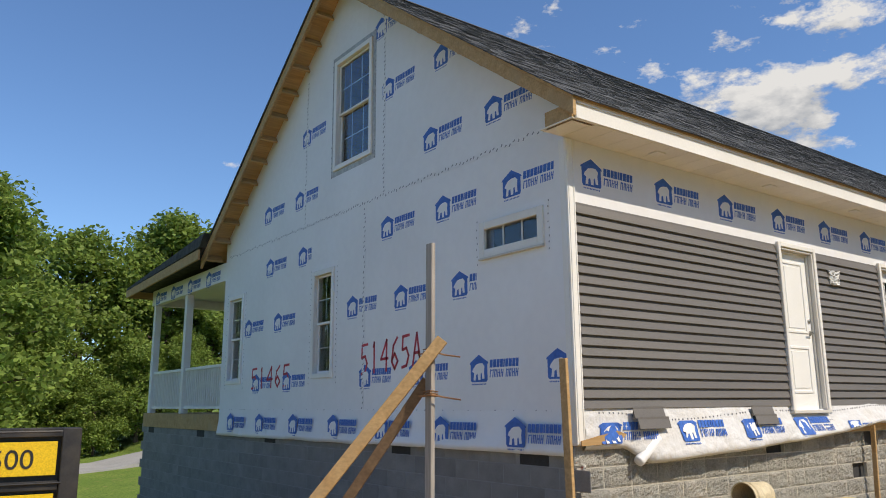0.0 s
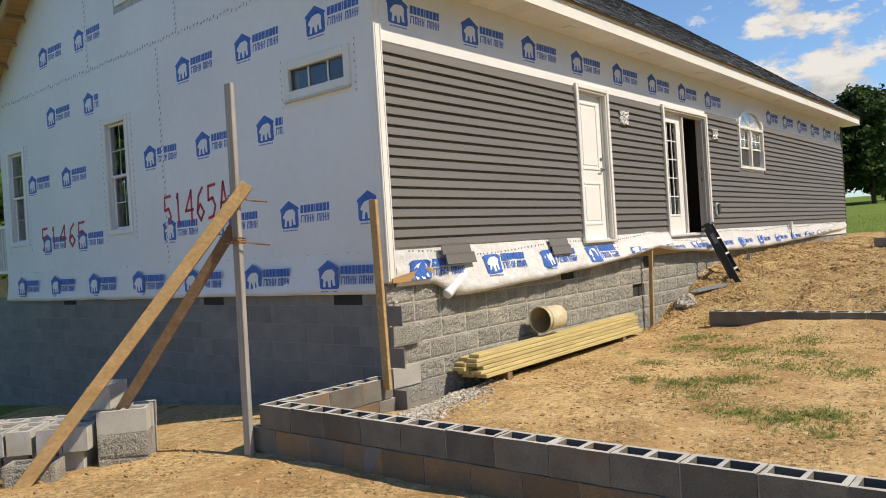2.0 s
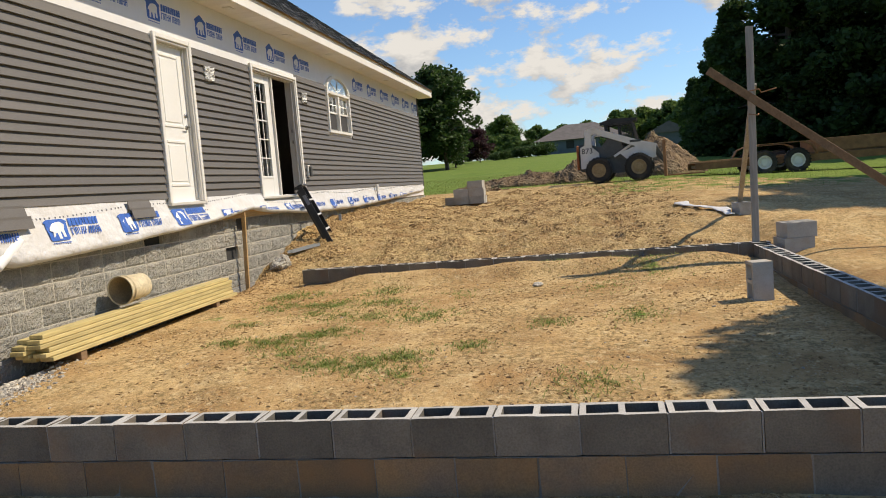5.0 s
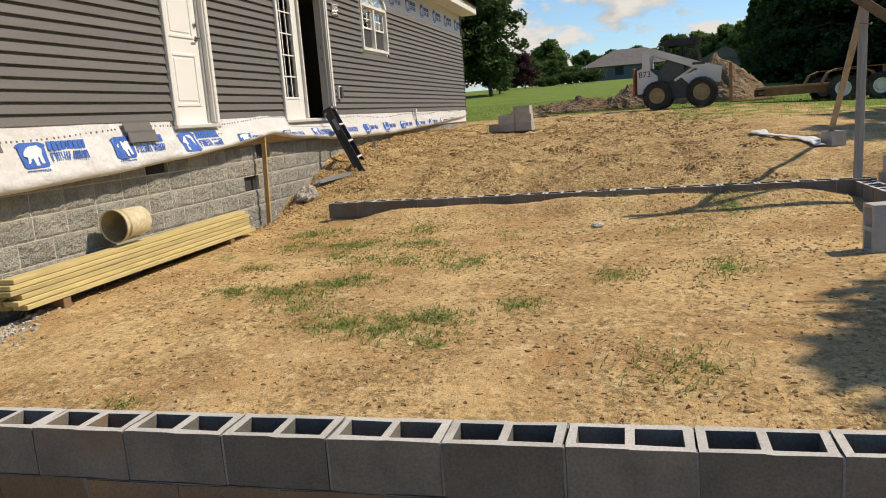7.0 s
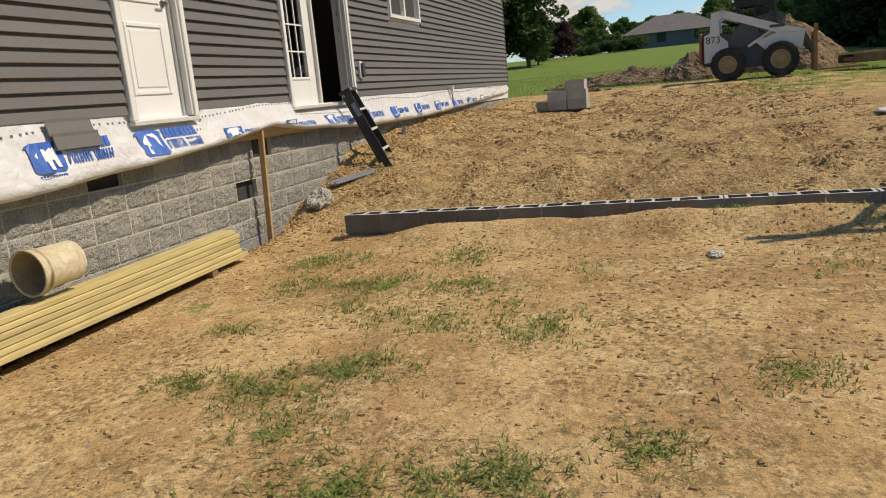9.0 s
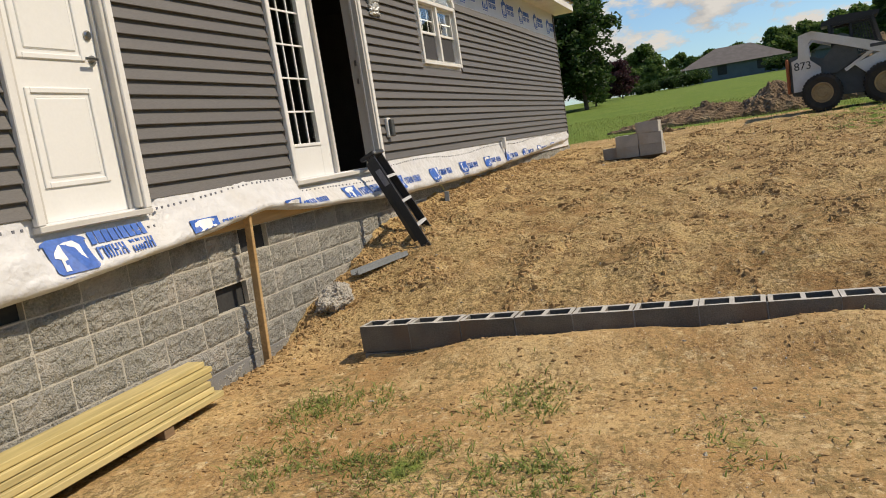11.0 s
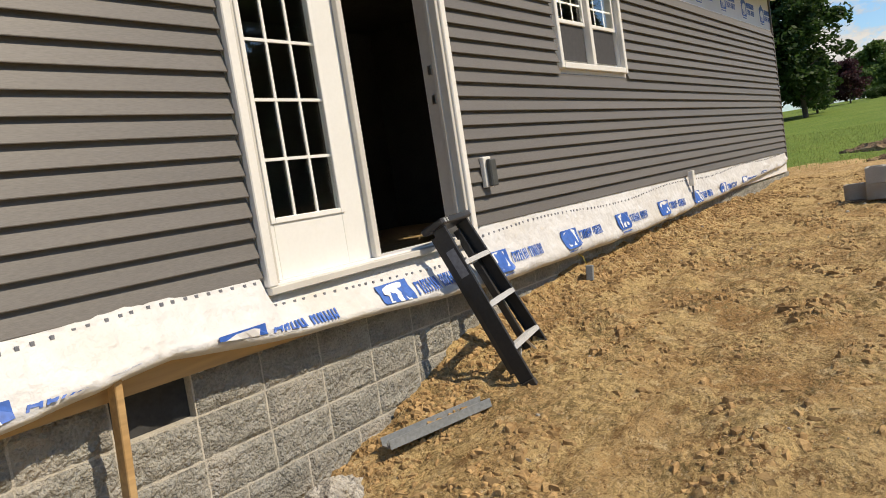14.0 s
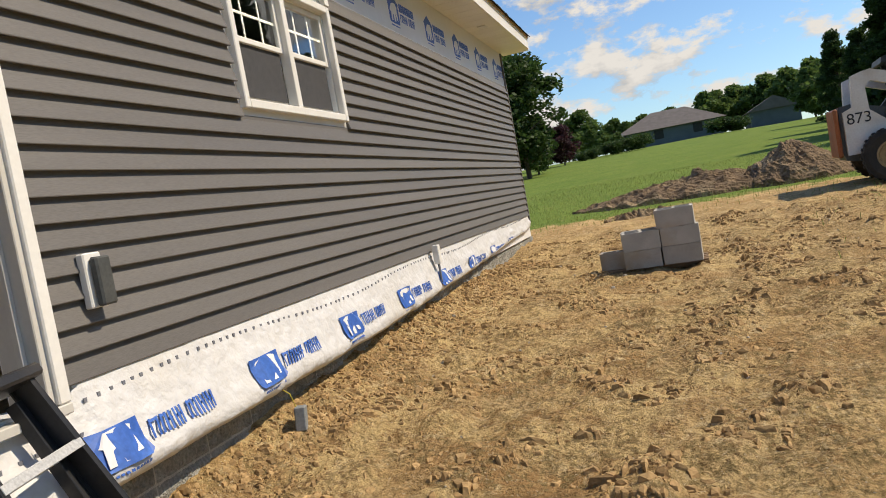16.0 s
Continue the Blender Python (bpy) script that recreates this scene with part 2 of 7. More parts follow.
M_LEAF = leaf_mat("green_leaves", (0.18, 0.28, 0.055), (0.28, 0.36, 0.08))
M_LEAFD = leaf_mat("dark_leaves", (0.040, 0.080, 0.022), (0.065, 0.115, 0.030))
M_LEAFM = leaf_mat("mid_green_leaves", (0.09, 0.155, 0.040), (0.14, 0.21, 0.055))
M_LEAFP = leaf_mat("purple_leaves", (0.045, 0.018, 0.022), (0.07, 0.03, 0.035))
M_GRASS = leaf_mat("grass_blades", (0.20, 0.28, 0.065), (0.30, 0.34, 0.11), 0.3)

M_GLASS = bpy.data.materials.new("window_glass")
M_GLASS.use_nodes = True
_g = M_GLASS.node_tree
_gb = _g.nodes["Principled BSDF"]
_gb.inputs["Base Color"].default_value, _gb.inputs["Roughness"].default_value = (0.9, 0.95, 0.95, 1), 0.01
_gb.inputs["Transmission Weight"].default_value, _gb.inputs["IOR"].default_value = 1.0, 1.5
M_SCREEN = mat("insect_screen", (0.05, 0.05, 0.055), (0.07, 0.07, 0.075), 20, 0.8, 0.2, 400, vary=0.02)


def ground_mat():
    m = bpy.data.materials.new("ground_soil_grass")
    m.use_nodes = True
    n, l = m.node_tree.nodes, m.node_tree.links
    b = n["Principled BSDF"]
    g = n.new("ShaderNodeTexCoord").outputs["Object"]
    at = n.new("ShaderNodeAttribute")
    at.attribute_name = "grass"
    at2 = n.new("ShaderNodeAttribute")
    at2.attribute_name = "churn"

    def nz(s, d=5.0, r=0.55):
        k = n.new("ShaderNodeTexNoise")
        k.inputs["Scale"].default_value, k.inputs["Detail"].default_value, k.inputs["Roughness"].default_value = s, d, r
        l.new(g, k.inputs["Vector"])
        return k.outputs[0]

    def ramp(v, lo, hi):
        k = n.new("ShaderNodeMapRange")
        k.inputs[1].default_value, k.inputs[2].default_value = lo, hi
        l.new(v, k.inputs[0])
        return k.outputs[0]

    def mix(f, a, c):
        k = n.new("ShaderNodeMix")
        k.data_type = "RGBA"
        for i, v in ((0, f), (6, a), (7, c)):
            if isinstance(v, (tuple, float)):
                k.inputs[i].default_value = (*v, 1) if isinstance(v, tuple) else v
            else:
                l.new(v, k.inputs[i])
        return k.outputs[2]

    def ma(op, a, c):
        k = n.new("ShaderNodeMath")
        k.operation = op
        for i, v in enumerate((a, c)):
            if isinstance(v, (int, float)):
                k.inputs[i].default_value = v
            else:
                l.new(v, k.inputs[i])
        return k.outputs[0]

    soil = mix(ramp(nz(0.9), 0.38, 0.62), (0.58, 0.40, 0.19), (0.40, 0.24, 0.105))
    soil = mix(ramp(nz(2.3, 9), 0.48, 0.76), soil, (0.58, 0.43, 0.225))
    soil = mix(ma("MULTIPLY", ramp(nz(1.6, 8, 0.65), 0.46, 0.56), ramp(at2.outputs["Fac"], 0.0, 1.0)), soil, (0.60, 0.43, 0.205))
    soil = mix(ma("MULTIPLY", ramp(nz(6.5, 9, 0.72), 0.53, 0.62), ramp(at2.outputs["Fac"], 0.0, 1.0)), soil, (0.25, 0.145, 0.062))
    soil = mix(ma("MULTIPLY", ramp(nz(19, 8, 0.72), 0.47, 0.56), ramp(nz(1.3, 7, 0.7), 0.36, 0.56)), soil, (0.25, 0.18, 0.082))
    soil = mix(ramp(nz(8.5, 8, 0.7), 0.55, 0.66), soil, (0.62, 0.47, 0.26))
    soil = mix(ma("MULTIPLY", ramp(nz(32, 6, 0.75), 0.50, 0.58), ramp(nz(2.1, 6, 0.65), 0.47, 0.64)), soil, (0.20, 0.12, 0.058))
    soil = mix(ramp(nz(26, 5, 0.7), 0.57, 0.66), soil, (0.22, 0.130, 0.06))
    soil = mix(ramp(nz(70, 3, 0.6), 0.62, 0.72), soil, (0.60, 0.50, 0.36))
    turf = mix(ramp(nz(0.6), 0.3, 0.7), (0.13, 0.20, 0.04), (0.19, 0.25, 0.055))
    turf = mix(ramp(nz(14, 5), 0.45, 0.65), turf, (0.07, 0.125, 0.025))
    turf = mix(ramp(nz(3.1, 4), 0.6, 0.75), turf, (0.22, 0.21, 0.075))
    edge = ramp(ma("ADD", at.outputs["Fac"], ma("MULTIPLY", ma("SUBTRACT", nz(2.6, 7, 0.65), 0.5), 1.5)), 0.42, 0.62)
    l.new(mix(edge, soil, turf), b.inputs["Base Color"])
    b.inputs["Roughness"].default_value = 1.0
    b.inputs["Specular IOR Level"].default_value = 0.1
    bp = n.new("ShaderNodeBump")
    bp.inputs["Strength"].default_value, bp.inputs["Distance"].default_value = 1.0, 0.06
    l.new(ma("ADD", ma("MULTIPLY", nz(24, 8, 0.65), ma("ADD", 0.35, ma("MULTIPLY", at2.outputs["Fac"], 0.7))), ma("MULTIPLY", nz(7, 6, 0.6), ramp(at2.outputs["Fac"], -0.3, 1.0))), bp.inputs["Height"])
    l.new(bp.outputs[0], b.inputs["Normal"])
    return m


M_GROUND = ground_mat()


# ---- mesh helpers ----
def box(bm, x0, y0, z0, x1, y1, z1, bevel=0.0):
    vs = [bm.verts.new(p) for p in ((x0, y0, z0), (x1, y0, z0), (x1, y1, z0), (x0, y1, z0), (x0, y0, z1), (x1, y0, z1), (x1, y1, z1), (x0, y1, z1))]
    fs = [bm.faces.new([vs[i] for i in q]) for q in ((0, 3, 2, 1), (4, 5, 6, 7), (0, 1, 5, 4), (1, 2, 6, 5), (2, 3, 7, 6), (3, 0, 4, 7))]
    if bevel:
        bmesh.ops.bevel(bm, geom=list({e for f in fs for e in f.edges}), offset=bevel, segments=1, affect="EDGES")
    return vs


def prism(bm, poly, axis, a, b):
    """A polygon of (u, v) pushed from a to b along axis 0 (u, v = y, z), 1 (x, z) or 2 (x, y)."""
    def P(u, v, w):
        return ((w, u, v), (u, w, v), (u, v, w))[axis]
    A = [bm.verts.new(P(u, v, a)) for u, v in poly]
    B = [bm.verts.new(P(u, v, b)) for u, v in poly]
    bm.faces.new(A)
    bm.faces.new(B[::-1])
    for i in range(len(A)):
        j = (i + 1) % len(A)
        bm.faces.new((A[i], B[i], B[j], A[j]))
    bmesh.ops.recalc_face_normals(bm, faces=bm.faces)


def beam(bm, p, q, w, h, bevel=0.004, up=(0, 0, 1)):
    """A board of section w x h from p to q."""
    p, q = Vector(p), Vector(q)
    d = (q - p).normalized()
    s = d.cross(Vector(up))
    s = s.normalized() if s.length > 1e-4 else Vector((1, 0, 0))
    u = s.cross(d)
    t = bmesh.new()
    box(t, -w / 2, 0, -h / 2, w / 2, (q - p).length, h / 2, bevel)
    m = Matrix((s, d, u)).transposed().to_4x4()
    t.transform(Matrix.Translation(p) @ m)
    merge(bm, t)


def merge(bm, t):
    me = bpy.data.meshes.new("tmp")
    t.to_mesh(me)
    t.free()
    bm.from_mesh(me)
    bpy.data.meshes.remove(me)


def tube(bm, pts, r, seg=8):
    """A round bar along points; r a number or one radius per point."""
    rs = r if isinstance(r, (list, tuple)) else [r] * len(pts)
    rings = []
    for i, p in enumerate(pts):
        p = Vector(p)
        d = (Vector(pts[min(i + 1, len(pts) - 1)]) - Vector(pts[max(i - 1, 0)])).normalized()
        a = d.orthogonal().normalized()
        c = d.cross(a)
        rings.append([bm.verts.new(p + rs[i] * (math.cos(k * math.tau / seg) * a + math.sin(k * math.tau / seg) * c)) for k in range(seg)])
    for A, B in zip(rings, rings[1:]):
        best = min(range(seg), key=lambda s: (A[0].co - B[s].co).length)
        for k in range(seg):
            bm.faces.new((A[k], A[(k + 1) % seg], B[(best + k + 1) % seg], B[(best + k) % seg]))
    bm.faces.new(rings[0][::-1])
    bm.faces.new(rings[-1])


def lathe(bm, prof, seg=24, axis="z", cap=True):
    """Turns (radius, height) points round z (or x, y)."""
    rings = []
    for r, h in prof:
        ring = []
        for k in range(seg):
            c, s = r * math.cos(k * math.tau / seg), r * math.sin(k * math.tau / seg)
            ring.append(bm.verts.new((c, s, h) if axis == "z" else ((h, c, s) if axis == "x" else (c, h, s))))
        rings.append(ring)
    for A, B in zip(rings, rings[1:]):
        for k in range(seg):
            bm.faces.new((A[k], A[(k + 1) % seg], B[(k + 1) % seg], B[k]))
    if cap and prof[0][0] > 1e-4:
        bm.faces.new(rings[0][::-1])
    if cap and prof[-1][0] > 1e-4:
        bm.faces.new(rings[-1])
    bmesh.ops.remove_doubles(bm, verts=bm.verts, dist=1e-5)
    bmesh.ops.recalc_face_normals(bm, faces=bm.faces)


def mesh_of(name, bm, material, smooth=False):
    me = bpy.data.meshes.new(name)
    bm.to_mesh(me)
    bm.free()
    me.materials.append(material)
    if smooth:
        me.shade_smooth()
    return me


def part(name, bm, material, parent, label="", smooth=False):
    ob = new(name, mesh_of(name, bm, material, smooth))
    ob.parent = parent
    return tagged(ob, label)


def share(name, me, parent, m):
    """Another object on the mesh me, at m in its parent's frame."""
    ob = new(name, me)
    ob.parent = parent
    ob.matrix_basis = m
    return ob


def thing(name, label, category, m=None, group="", kind=""):
    ob = new(name)
    ob.empty_display_size = 0.1
    if m is not None:
        ob.matrix_basis = m
    return tagged(ob, label, category, group, kind)


def solid(name, bm, material, label, category, m=None, group="", kind="", smooth=False):
    ob = new(name, mesh_of(name, bm, material, smooth))
    if m is not None:
        ob.matrix_basis = m
    return tagged(ob, label, category, group, kind)


def one(f, *a, **k):
    bm = bmesh.new()
    f(bm, *a, **k)
    return bm


# ---- ground ----
GX = [-600, -60, 0, 4, 6, 9, 11, 11.6, 12.2, 13.2, 15.5, 17.5, 20.5, 24, 28, 40, 90, 160, 600]
GZ = [-1.5, -0.6, -0.08, -0.10, 0.02, 0.08, 0.13, 0.22, 0.40, 0.56, 0.76, 0.82, 0.86, 1.10, 1.15, 1.75, 4.1, 5.5, 9]


# grass patches: x, y, spread in x and y, share of the blades
TUFTS = [(9.95, 4.25, 0.30, 0.16, 6), (10.1, 3.9, 0.22, 0.14, 3), (10.05, 2.93, 0.24, 0.20, 6), (9.25, 3.3, 0.32, 0.22, 5), (9.25, 4.05, 0.22, 0.18, 5), (9.3, 3.6, 0.18, 0.16, 4), (9.2, 2.7, 0.20, 0.22, 6),
         (8.72, 3.38, 0.16, 0.16, 2), (8.44, 2.98, 0.20, 0.22, 3), (8.35, 2.6, 0.22, 0.2, 3), (8.3, 1.98, 0.26, 0.26, 7), (8.2, 4.0, 0.10, 0.16, 2), (7.35, 3.25, 0.22, 0.26, 9), (7.6, 2.82, 0.16, 0.22, 7), (7.35, 3.77, 0.10, 0.16, 3),
         (6.9, 2.95, 0.2, 0.22, 4), (6.42, 2.5, 0.2, 0.22, 5), (6.35, 2.1, 0.26, 0.2, 8), (6.6, 1.78, 0.16, 0.16, 5), (6.85, 1.28, 0.14, 0.14, 3), (7.62, 0.62, 0.16, 0.16, 3), (10.65, -0.5, 0.45, 0.40, 8), (10.9, 0.75, 0.22, 0.16, 2),
         (7.87, -0.2, 0.3, 0.2, 4), (5.7, 0.27, 0.22, 0.2, 4), (6.05, 1.7, 0.2, 0.14, 2), (9.5, 1.8, 0.25, 0.2, 2), (8.8, 2.3, 0.25, 0.2, 2), (5.1, 3.2, 0.12, 0.1, 1), (9.6, 0.1, 0.4, 0.3, 3)]


def smooth01(v, a, b):
    v = min(1.0, max(0.0, (v - a) / (b - a)))
    return v * v * (3 - 2 * v)


def height(x, y):
    """The ground without its small lumps."""
    z = float(np.interp(x, GX, GZ))
    west = 1 - smooth01(x, 4.5, 26)
    z -= west * 0.088 * min(max(0.0, y - 6.2), 13.5) * (1 if y < 45 else 0.9)
    z -= 0.035 * min(max(0.0, -2.2 - y), 8)
    if 12.5 < x < 26:                      # soil thrown up against the foundation
        z += 0.24 * smooth01(x, 12.5, 14) * (1 - smooth01(x, 19, 24)) * math.exp(-max(0.0, 5.46 - y) / 0.45)
    if y > 4.4 and x < 12.3:               # trench towards the footing
        z -= 0.12 * smooth01(y, 5.24, 5.42) * (1 - smooth01(x, 11.2, 12.3)) * smooth01(x, 5.2, 6.2)
    if 9 < x < 11.3:                       # soil banked before the back wall
        z += (0.168 + 0.02 * math.sin(2.1 * y) + 0.015 * math.sin(5.3 * y + 1)) * math.exp(-((x - 10.80) / 0.30) ** 2) * smooth01(y, -2.2, -1.2) * (1 - smooth01(y, 3.0, 4.3))
    if 10.6 < x < 11.6 and 4.2 < y < 5.2:   # pit dug at the end of the back wall
        z -= 0.05 * smooth01(x, 10.85, 11.0) * (1 - smooth01(x, 11.28, 11.4)) * smooth01(y, 4.36, 4.42) * (1 - smooth01(y, 4.85, 4.97))
    if y < -1.9 and 4 < x < 12.5:          # bank outside the far side of the walls
        z += 0.16 * smooth01(-y, 2.0, 2.7) * smooth01(x, 4, 7)
    return z


def lumps(x, y):
    churn = smooth01(x, 10.8, 12.2) * (1 - smooth01(x, 22, 27)) * smooth01(y, -3.5, 0.5)
    v = Vector((x, y, 0))
    n = 0.020 * noise.noise(v * 0.8) + 0.010 * noise.noise(v * 2.7)
    n += (0.004 + 0.030 * churn) * noise.noise(v * 4.3) + (0.004 + 0.022 * churn) * noise.noise(v * 8.7)
    if churn > 0.02:
        n += churn * 0.11 * max(0.0, noise.noise(v * 1.9 + Vector((7, 3, 0))) - 0.18)
        n += churn * 0.09 * max(0.0, noise.noise(v * 3.7 + Vector((1, 9, 0))) - 0.22)
        n += churn * 0.016 * noise.noise(v * 17.0)
        n += churn * 0.012 * math.sin(9 * (y + 0.25 * x + 0.3 * noise.noise(v * 0.7)))
    if -0.15 < y < 0.55 and 4.6 < x < 10.2:      # lug marks of a machine's tyre
        band = math.exp(-((y - 0.20 + 0.05 * (x - 7)) / 0.13) ** 4) * smooth01(x, 4.8, 5.6) * (1 - smooth01(x, 8.6, 10.0)) * smooth01(noise.noise(v * 0.9 + Vector((0, 0, 4))), -0.25, 0.2)
        n += band * (-0.012 + 0.020 * max(0.0, math.sin(52 * x + 9 * abs(y - 0.2))))
    return n, churn


def axis_steps(lo, hi, bands):
    out, v = [], lo
    while v < hi:
        out.append(v)
        step = next((s for a, b, s in bands if a <= v < b), None)
        if step is None:
            d = min(abs(v - bands[0][0]), abs(v - bands[-1][1]))
            step = min(40.0, 0.35 + 0.16 * d)
            if v < bands[0][0]:
                step = min(step, bands[0][0] - v + 1e-6)
        v += step
    return out + [hi]


def build_ground():
    xs = axis_steps(-600, 600, [(-3, 3.5, 0.22), (3.5, 11, 0.045), (11, 18, 0.045), (18, 27, 0.14), (27, 34, 0.35)])
    ys = axis_steps(-600, 600, [(-6, -2.5, 0.22), (-2.5, 5.6, 0.05), (5.6, 9, 0.25), (9, 22, 0.6)])
    verts, grass, churns = [], [], []
    for y in ys:
        for x in xs:
            z = height(x, y)
            near = abs(x) < 60 and abs(y) < 60
            ch = 0.0
            if near:
                n, ch = lumps(x, y)
                z += n
            else:
                z += 0.25 * noise.noise(Vector((x, y, 0)) * 0.03)
            verts.append((x, y, z))
            ge = smooth01(x, 25.5 - 1.1 * min(6.0, max(0.0, 0.5 - y)), 29 - 0.8 * min(6.0, max(0.0, 0.5 - y)))          # field to the east
            ge = max(ge, smooth01(y, 11.5, 15) * (1 - smooth01(x, 6, 9)))      # lawn before the porch
            ge = max(ge, smooth01(-y, 6, 12), 1.0 if x < -12 or y > 24 else 0.0)
            v = Vector((x, y, 0))
            patch = 0.34 * smooth01(noise.noise(v * 0.75 + Vector((3.1, 1.7, 0))), 0.16, 0.5) * (1 - smooth01(x, 9.5, 11)) * smooth01(x, 4.6, 5.4)
            for tx, ty, trx, try_, _ in TUFTS:
                if abs(x - tx) < 1 and abs(y - ty) < 1:
                    patch = max(patch, 0.44 * math.exp(-((x - tx) / trx) ** 2 - ((y - ty) / try_) ** 2))
            strip = 0.50 * smooth01(x, 14, 22) * smooth01(2.2 - y, 0, 3)
            grass.append(max(ge, patch, strip) + 0.05 * noise.noise(v * 1.7))
            churns.append(ch)
    nx = len(xs)
    faces = [(j * nx + i, j * nx + i + 1, (j + 1) * nx + i + 1, (j + 1) * nx + i) for j in range(len(ys) - 1) for i in range(nx - 1)]
    me = bpy.data.meshes.new("ground")
    me.from_pydata(verts, [], faces)
    for key, vals in (("grass", grass), ("churn", churns)):
        me.attributes.new(key, "FLOAT", "POINT").data.foreach_set("value", vals)
    me.materials.append(M_GROUND)
    me.shade_smooth()
    tagged(new("ground", me), "bare tan clay soil with grass patches rising to a green field", "ground", kind="structure")


build_ground()


def ground_z(x, y):
    return height(x, y) + lumps(x, y)[0]


# ---- house shell ----
HX0, HX1, HY0, HY1 = 5.49, 24.3, 5.40, 14.65
FLOOR, PLATE = 1.42, 4.27
RIDGE_Y, SLOPE = 10.0, 0.745
EAVE_Y, EAVE_Z = 4.93, 4.46
RIDGE_Z = EAVE_Z + SLOPE * (RIDGE_Y - EAVE_Y)
house = thing("house", "unfinished house with grey vinyl siding and white printed house wrap", "house")


def roof_z(y):
    return EAVE_Z + SLOPE * (RIDGE_Y - EAVE_Y - abs(y - RIDGE_Y))


def wall_cells(bm, u0, u1, v0, v1, holes, axis, a, b):
    """A wall panel with rectangular openings (u0, v0, u1, v1)."""
    us = sorted({u0, u1, *[h[0] for h in holes], *[h[2] for h in holes]})
    for p, q in zip(us, us[1:]):
        mid = (p + q) / 2
        cut = sorted([(h[1], h[3]) for h in holes if h[0] < mid < h[2]])
        z = v0
        for c0, c1 in cut + [(v1, v1)]:
            if c0 > z + 1e-6:
                prism(bm, [(p, z), (q, z), (q, c0), (p, c0)], axis, a, b)
            z = c1


# openings of the long wall: x0, z0, x1, z1
DOOR1 = (9.36, 1.50, 10.11, 3.54)
FRENCH = (12.13, 1.50, 13.885, 3.54)
WIN = (15.72, 2.745, 17.16, 3.55)
bm = bmesh.new()
wall_cells(bm, HX0 + 0.004, HX1, 1.20, PLATE + 0.15, [DOOR1, FRENCH, (WIN[0], WIN[1], WIN[2], WIN[3] + 0.02)], 1, HY0 + 0.015, HY0 + 0.16)
wall_s = part("wall_south", bm, M_WRAP, house, "white printed house wrap over sheathing")

UPWIN, SMALL, MIDW, LEFTW = (9.22, 5.16, 10.26, 6.88), (5.80, 3.26, 6.72, 3.55), (10.24, 2.03, 10.84, 3.58), (13.68, 2.02, 14.32, 3.58)
bm = bmesh.new()
wall_cells(bm, HY0 + 0.012, HY1, 1.20, roof_z(HY0) - 0.02, [SMALL, MIDW, LEFTW], 0, HX0, HX0 + 0.15)
base = roof_z(HY0) - 0.02


def gz(y):
    return roof_z(y) - 0.03


prism(bm, [(HY0 + 0.012, base), (UPWIN[0], base), (UPWIN[0], gz(UPWIN[0])), (HY0 + 0.012, gz(HY0 + 0.012) + 0.012)], 0, HX0, HX0 + 0.15)
prism(bm, [(UPWIN[2], base), (HY1, base), (HY1, gz(HY1) + 0.012), (UPWIN[2], gz(UPWIN[2]))], 0, HX0, HX0 + 0.15)
prism(bm, [(UPWIN[0], base), (UPWIN[2], base), (UPWIN[2], UPWIN[1]), (UPWIN[0], UPWIN[1])], 0, HX0, HX0 + 0.15)
prism(bm, [(UPWIN[0], UPWIN[3]), (UPWIN[2], UPWIN[3]), (UPWIN[2], gz(UPWIN[2])), (RIDGE_Y, gz(RIDGE_Y)), (UPWIN[0], gz(UPWIN[0]))], 0, HX0, HX0 + 0.15)
wall_w = part("wall_west", bm, M_WRAP, house, "white printed house wrap on the gable")
bm = bmesh.new()
wall_cells(bm, HX0 + 0.155, HX1, 1.2, PLATE, [], 1, HY1 - 0.15, HY1)
part("wall_north", bm, M_WRAP, house)
bm = bmesh.new()
prism(bm, [(HY0 + 0.165, 1.2), (HY1 - 0.155, 1.2), (HY1 - 0.155, 4.25), (RIDGE_Y, gz(RIDGE_Y)), (HY0 + 0.165, 4.25)], 0, HX1 - 0.15, HX1)
part("wall_east", bm, M_WRAP, house)
part("subfloor", one(box, HX0 + 0.16, HY0 + 0.17, 1.22, HX1 - 0.16, HY1 - 0.16, FLOOR), M_SUBFL, house)
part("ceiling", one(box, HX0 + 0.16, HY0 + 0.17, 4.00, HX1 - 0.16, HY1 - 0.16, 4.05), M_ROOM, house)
# unseen inner walls, added so the rooms look dark through doors and windows
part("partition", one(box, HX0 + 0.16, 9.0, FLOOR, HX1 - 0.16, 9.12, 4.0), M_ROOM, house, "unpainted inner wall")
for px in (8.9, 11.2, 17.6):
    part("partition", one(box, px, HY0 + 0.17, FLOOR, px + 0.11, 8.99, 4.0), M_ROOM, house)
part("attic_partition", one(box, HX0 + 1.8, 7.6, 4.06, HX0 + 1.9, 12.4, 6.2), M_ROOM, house)

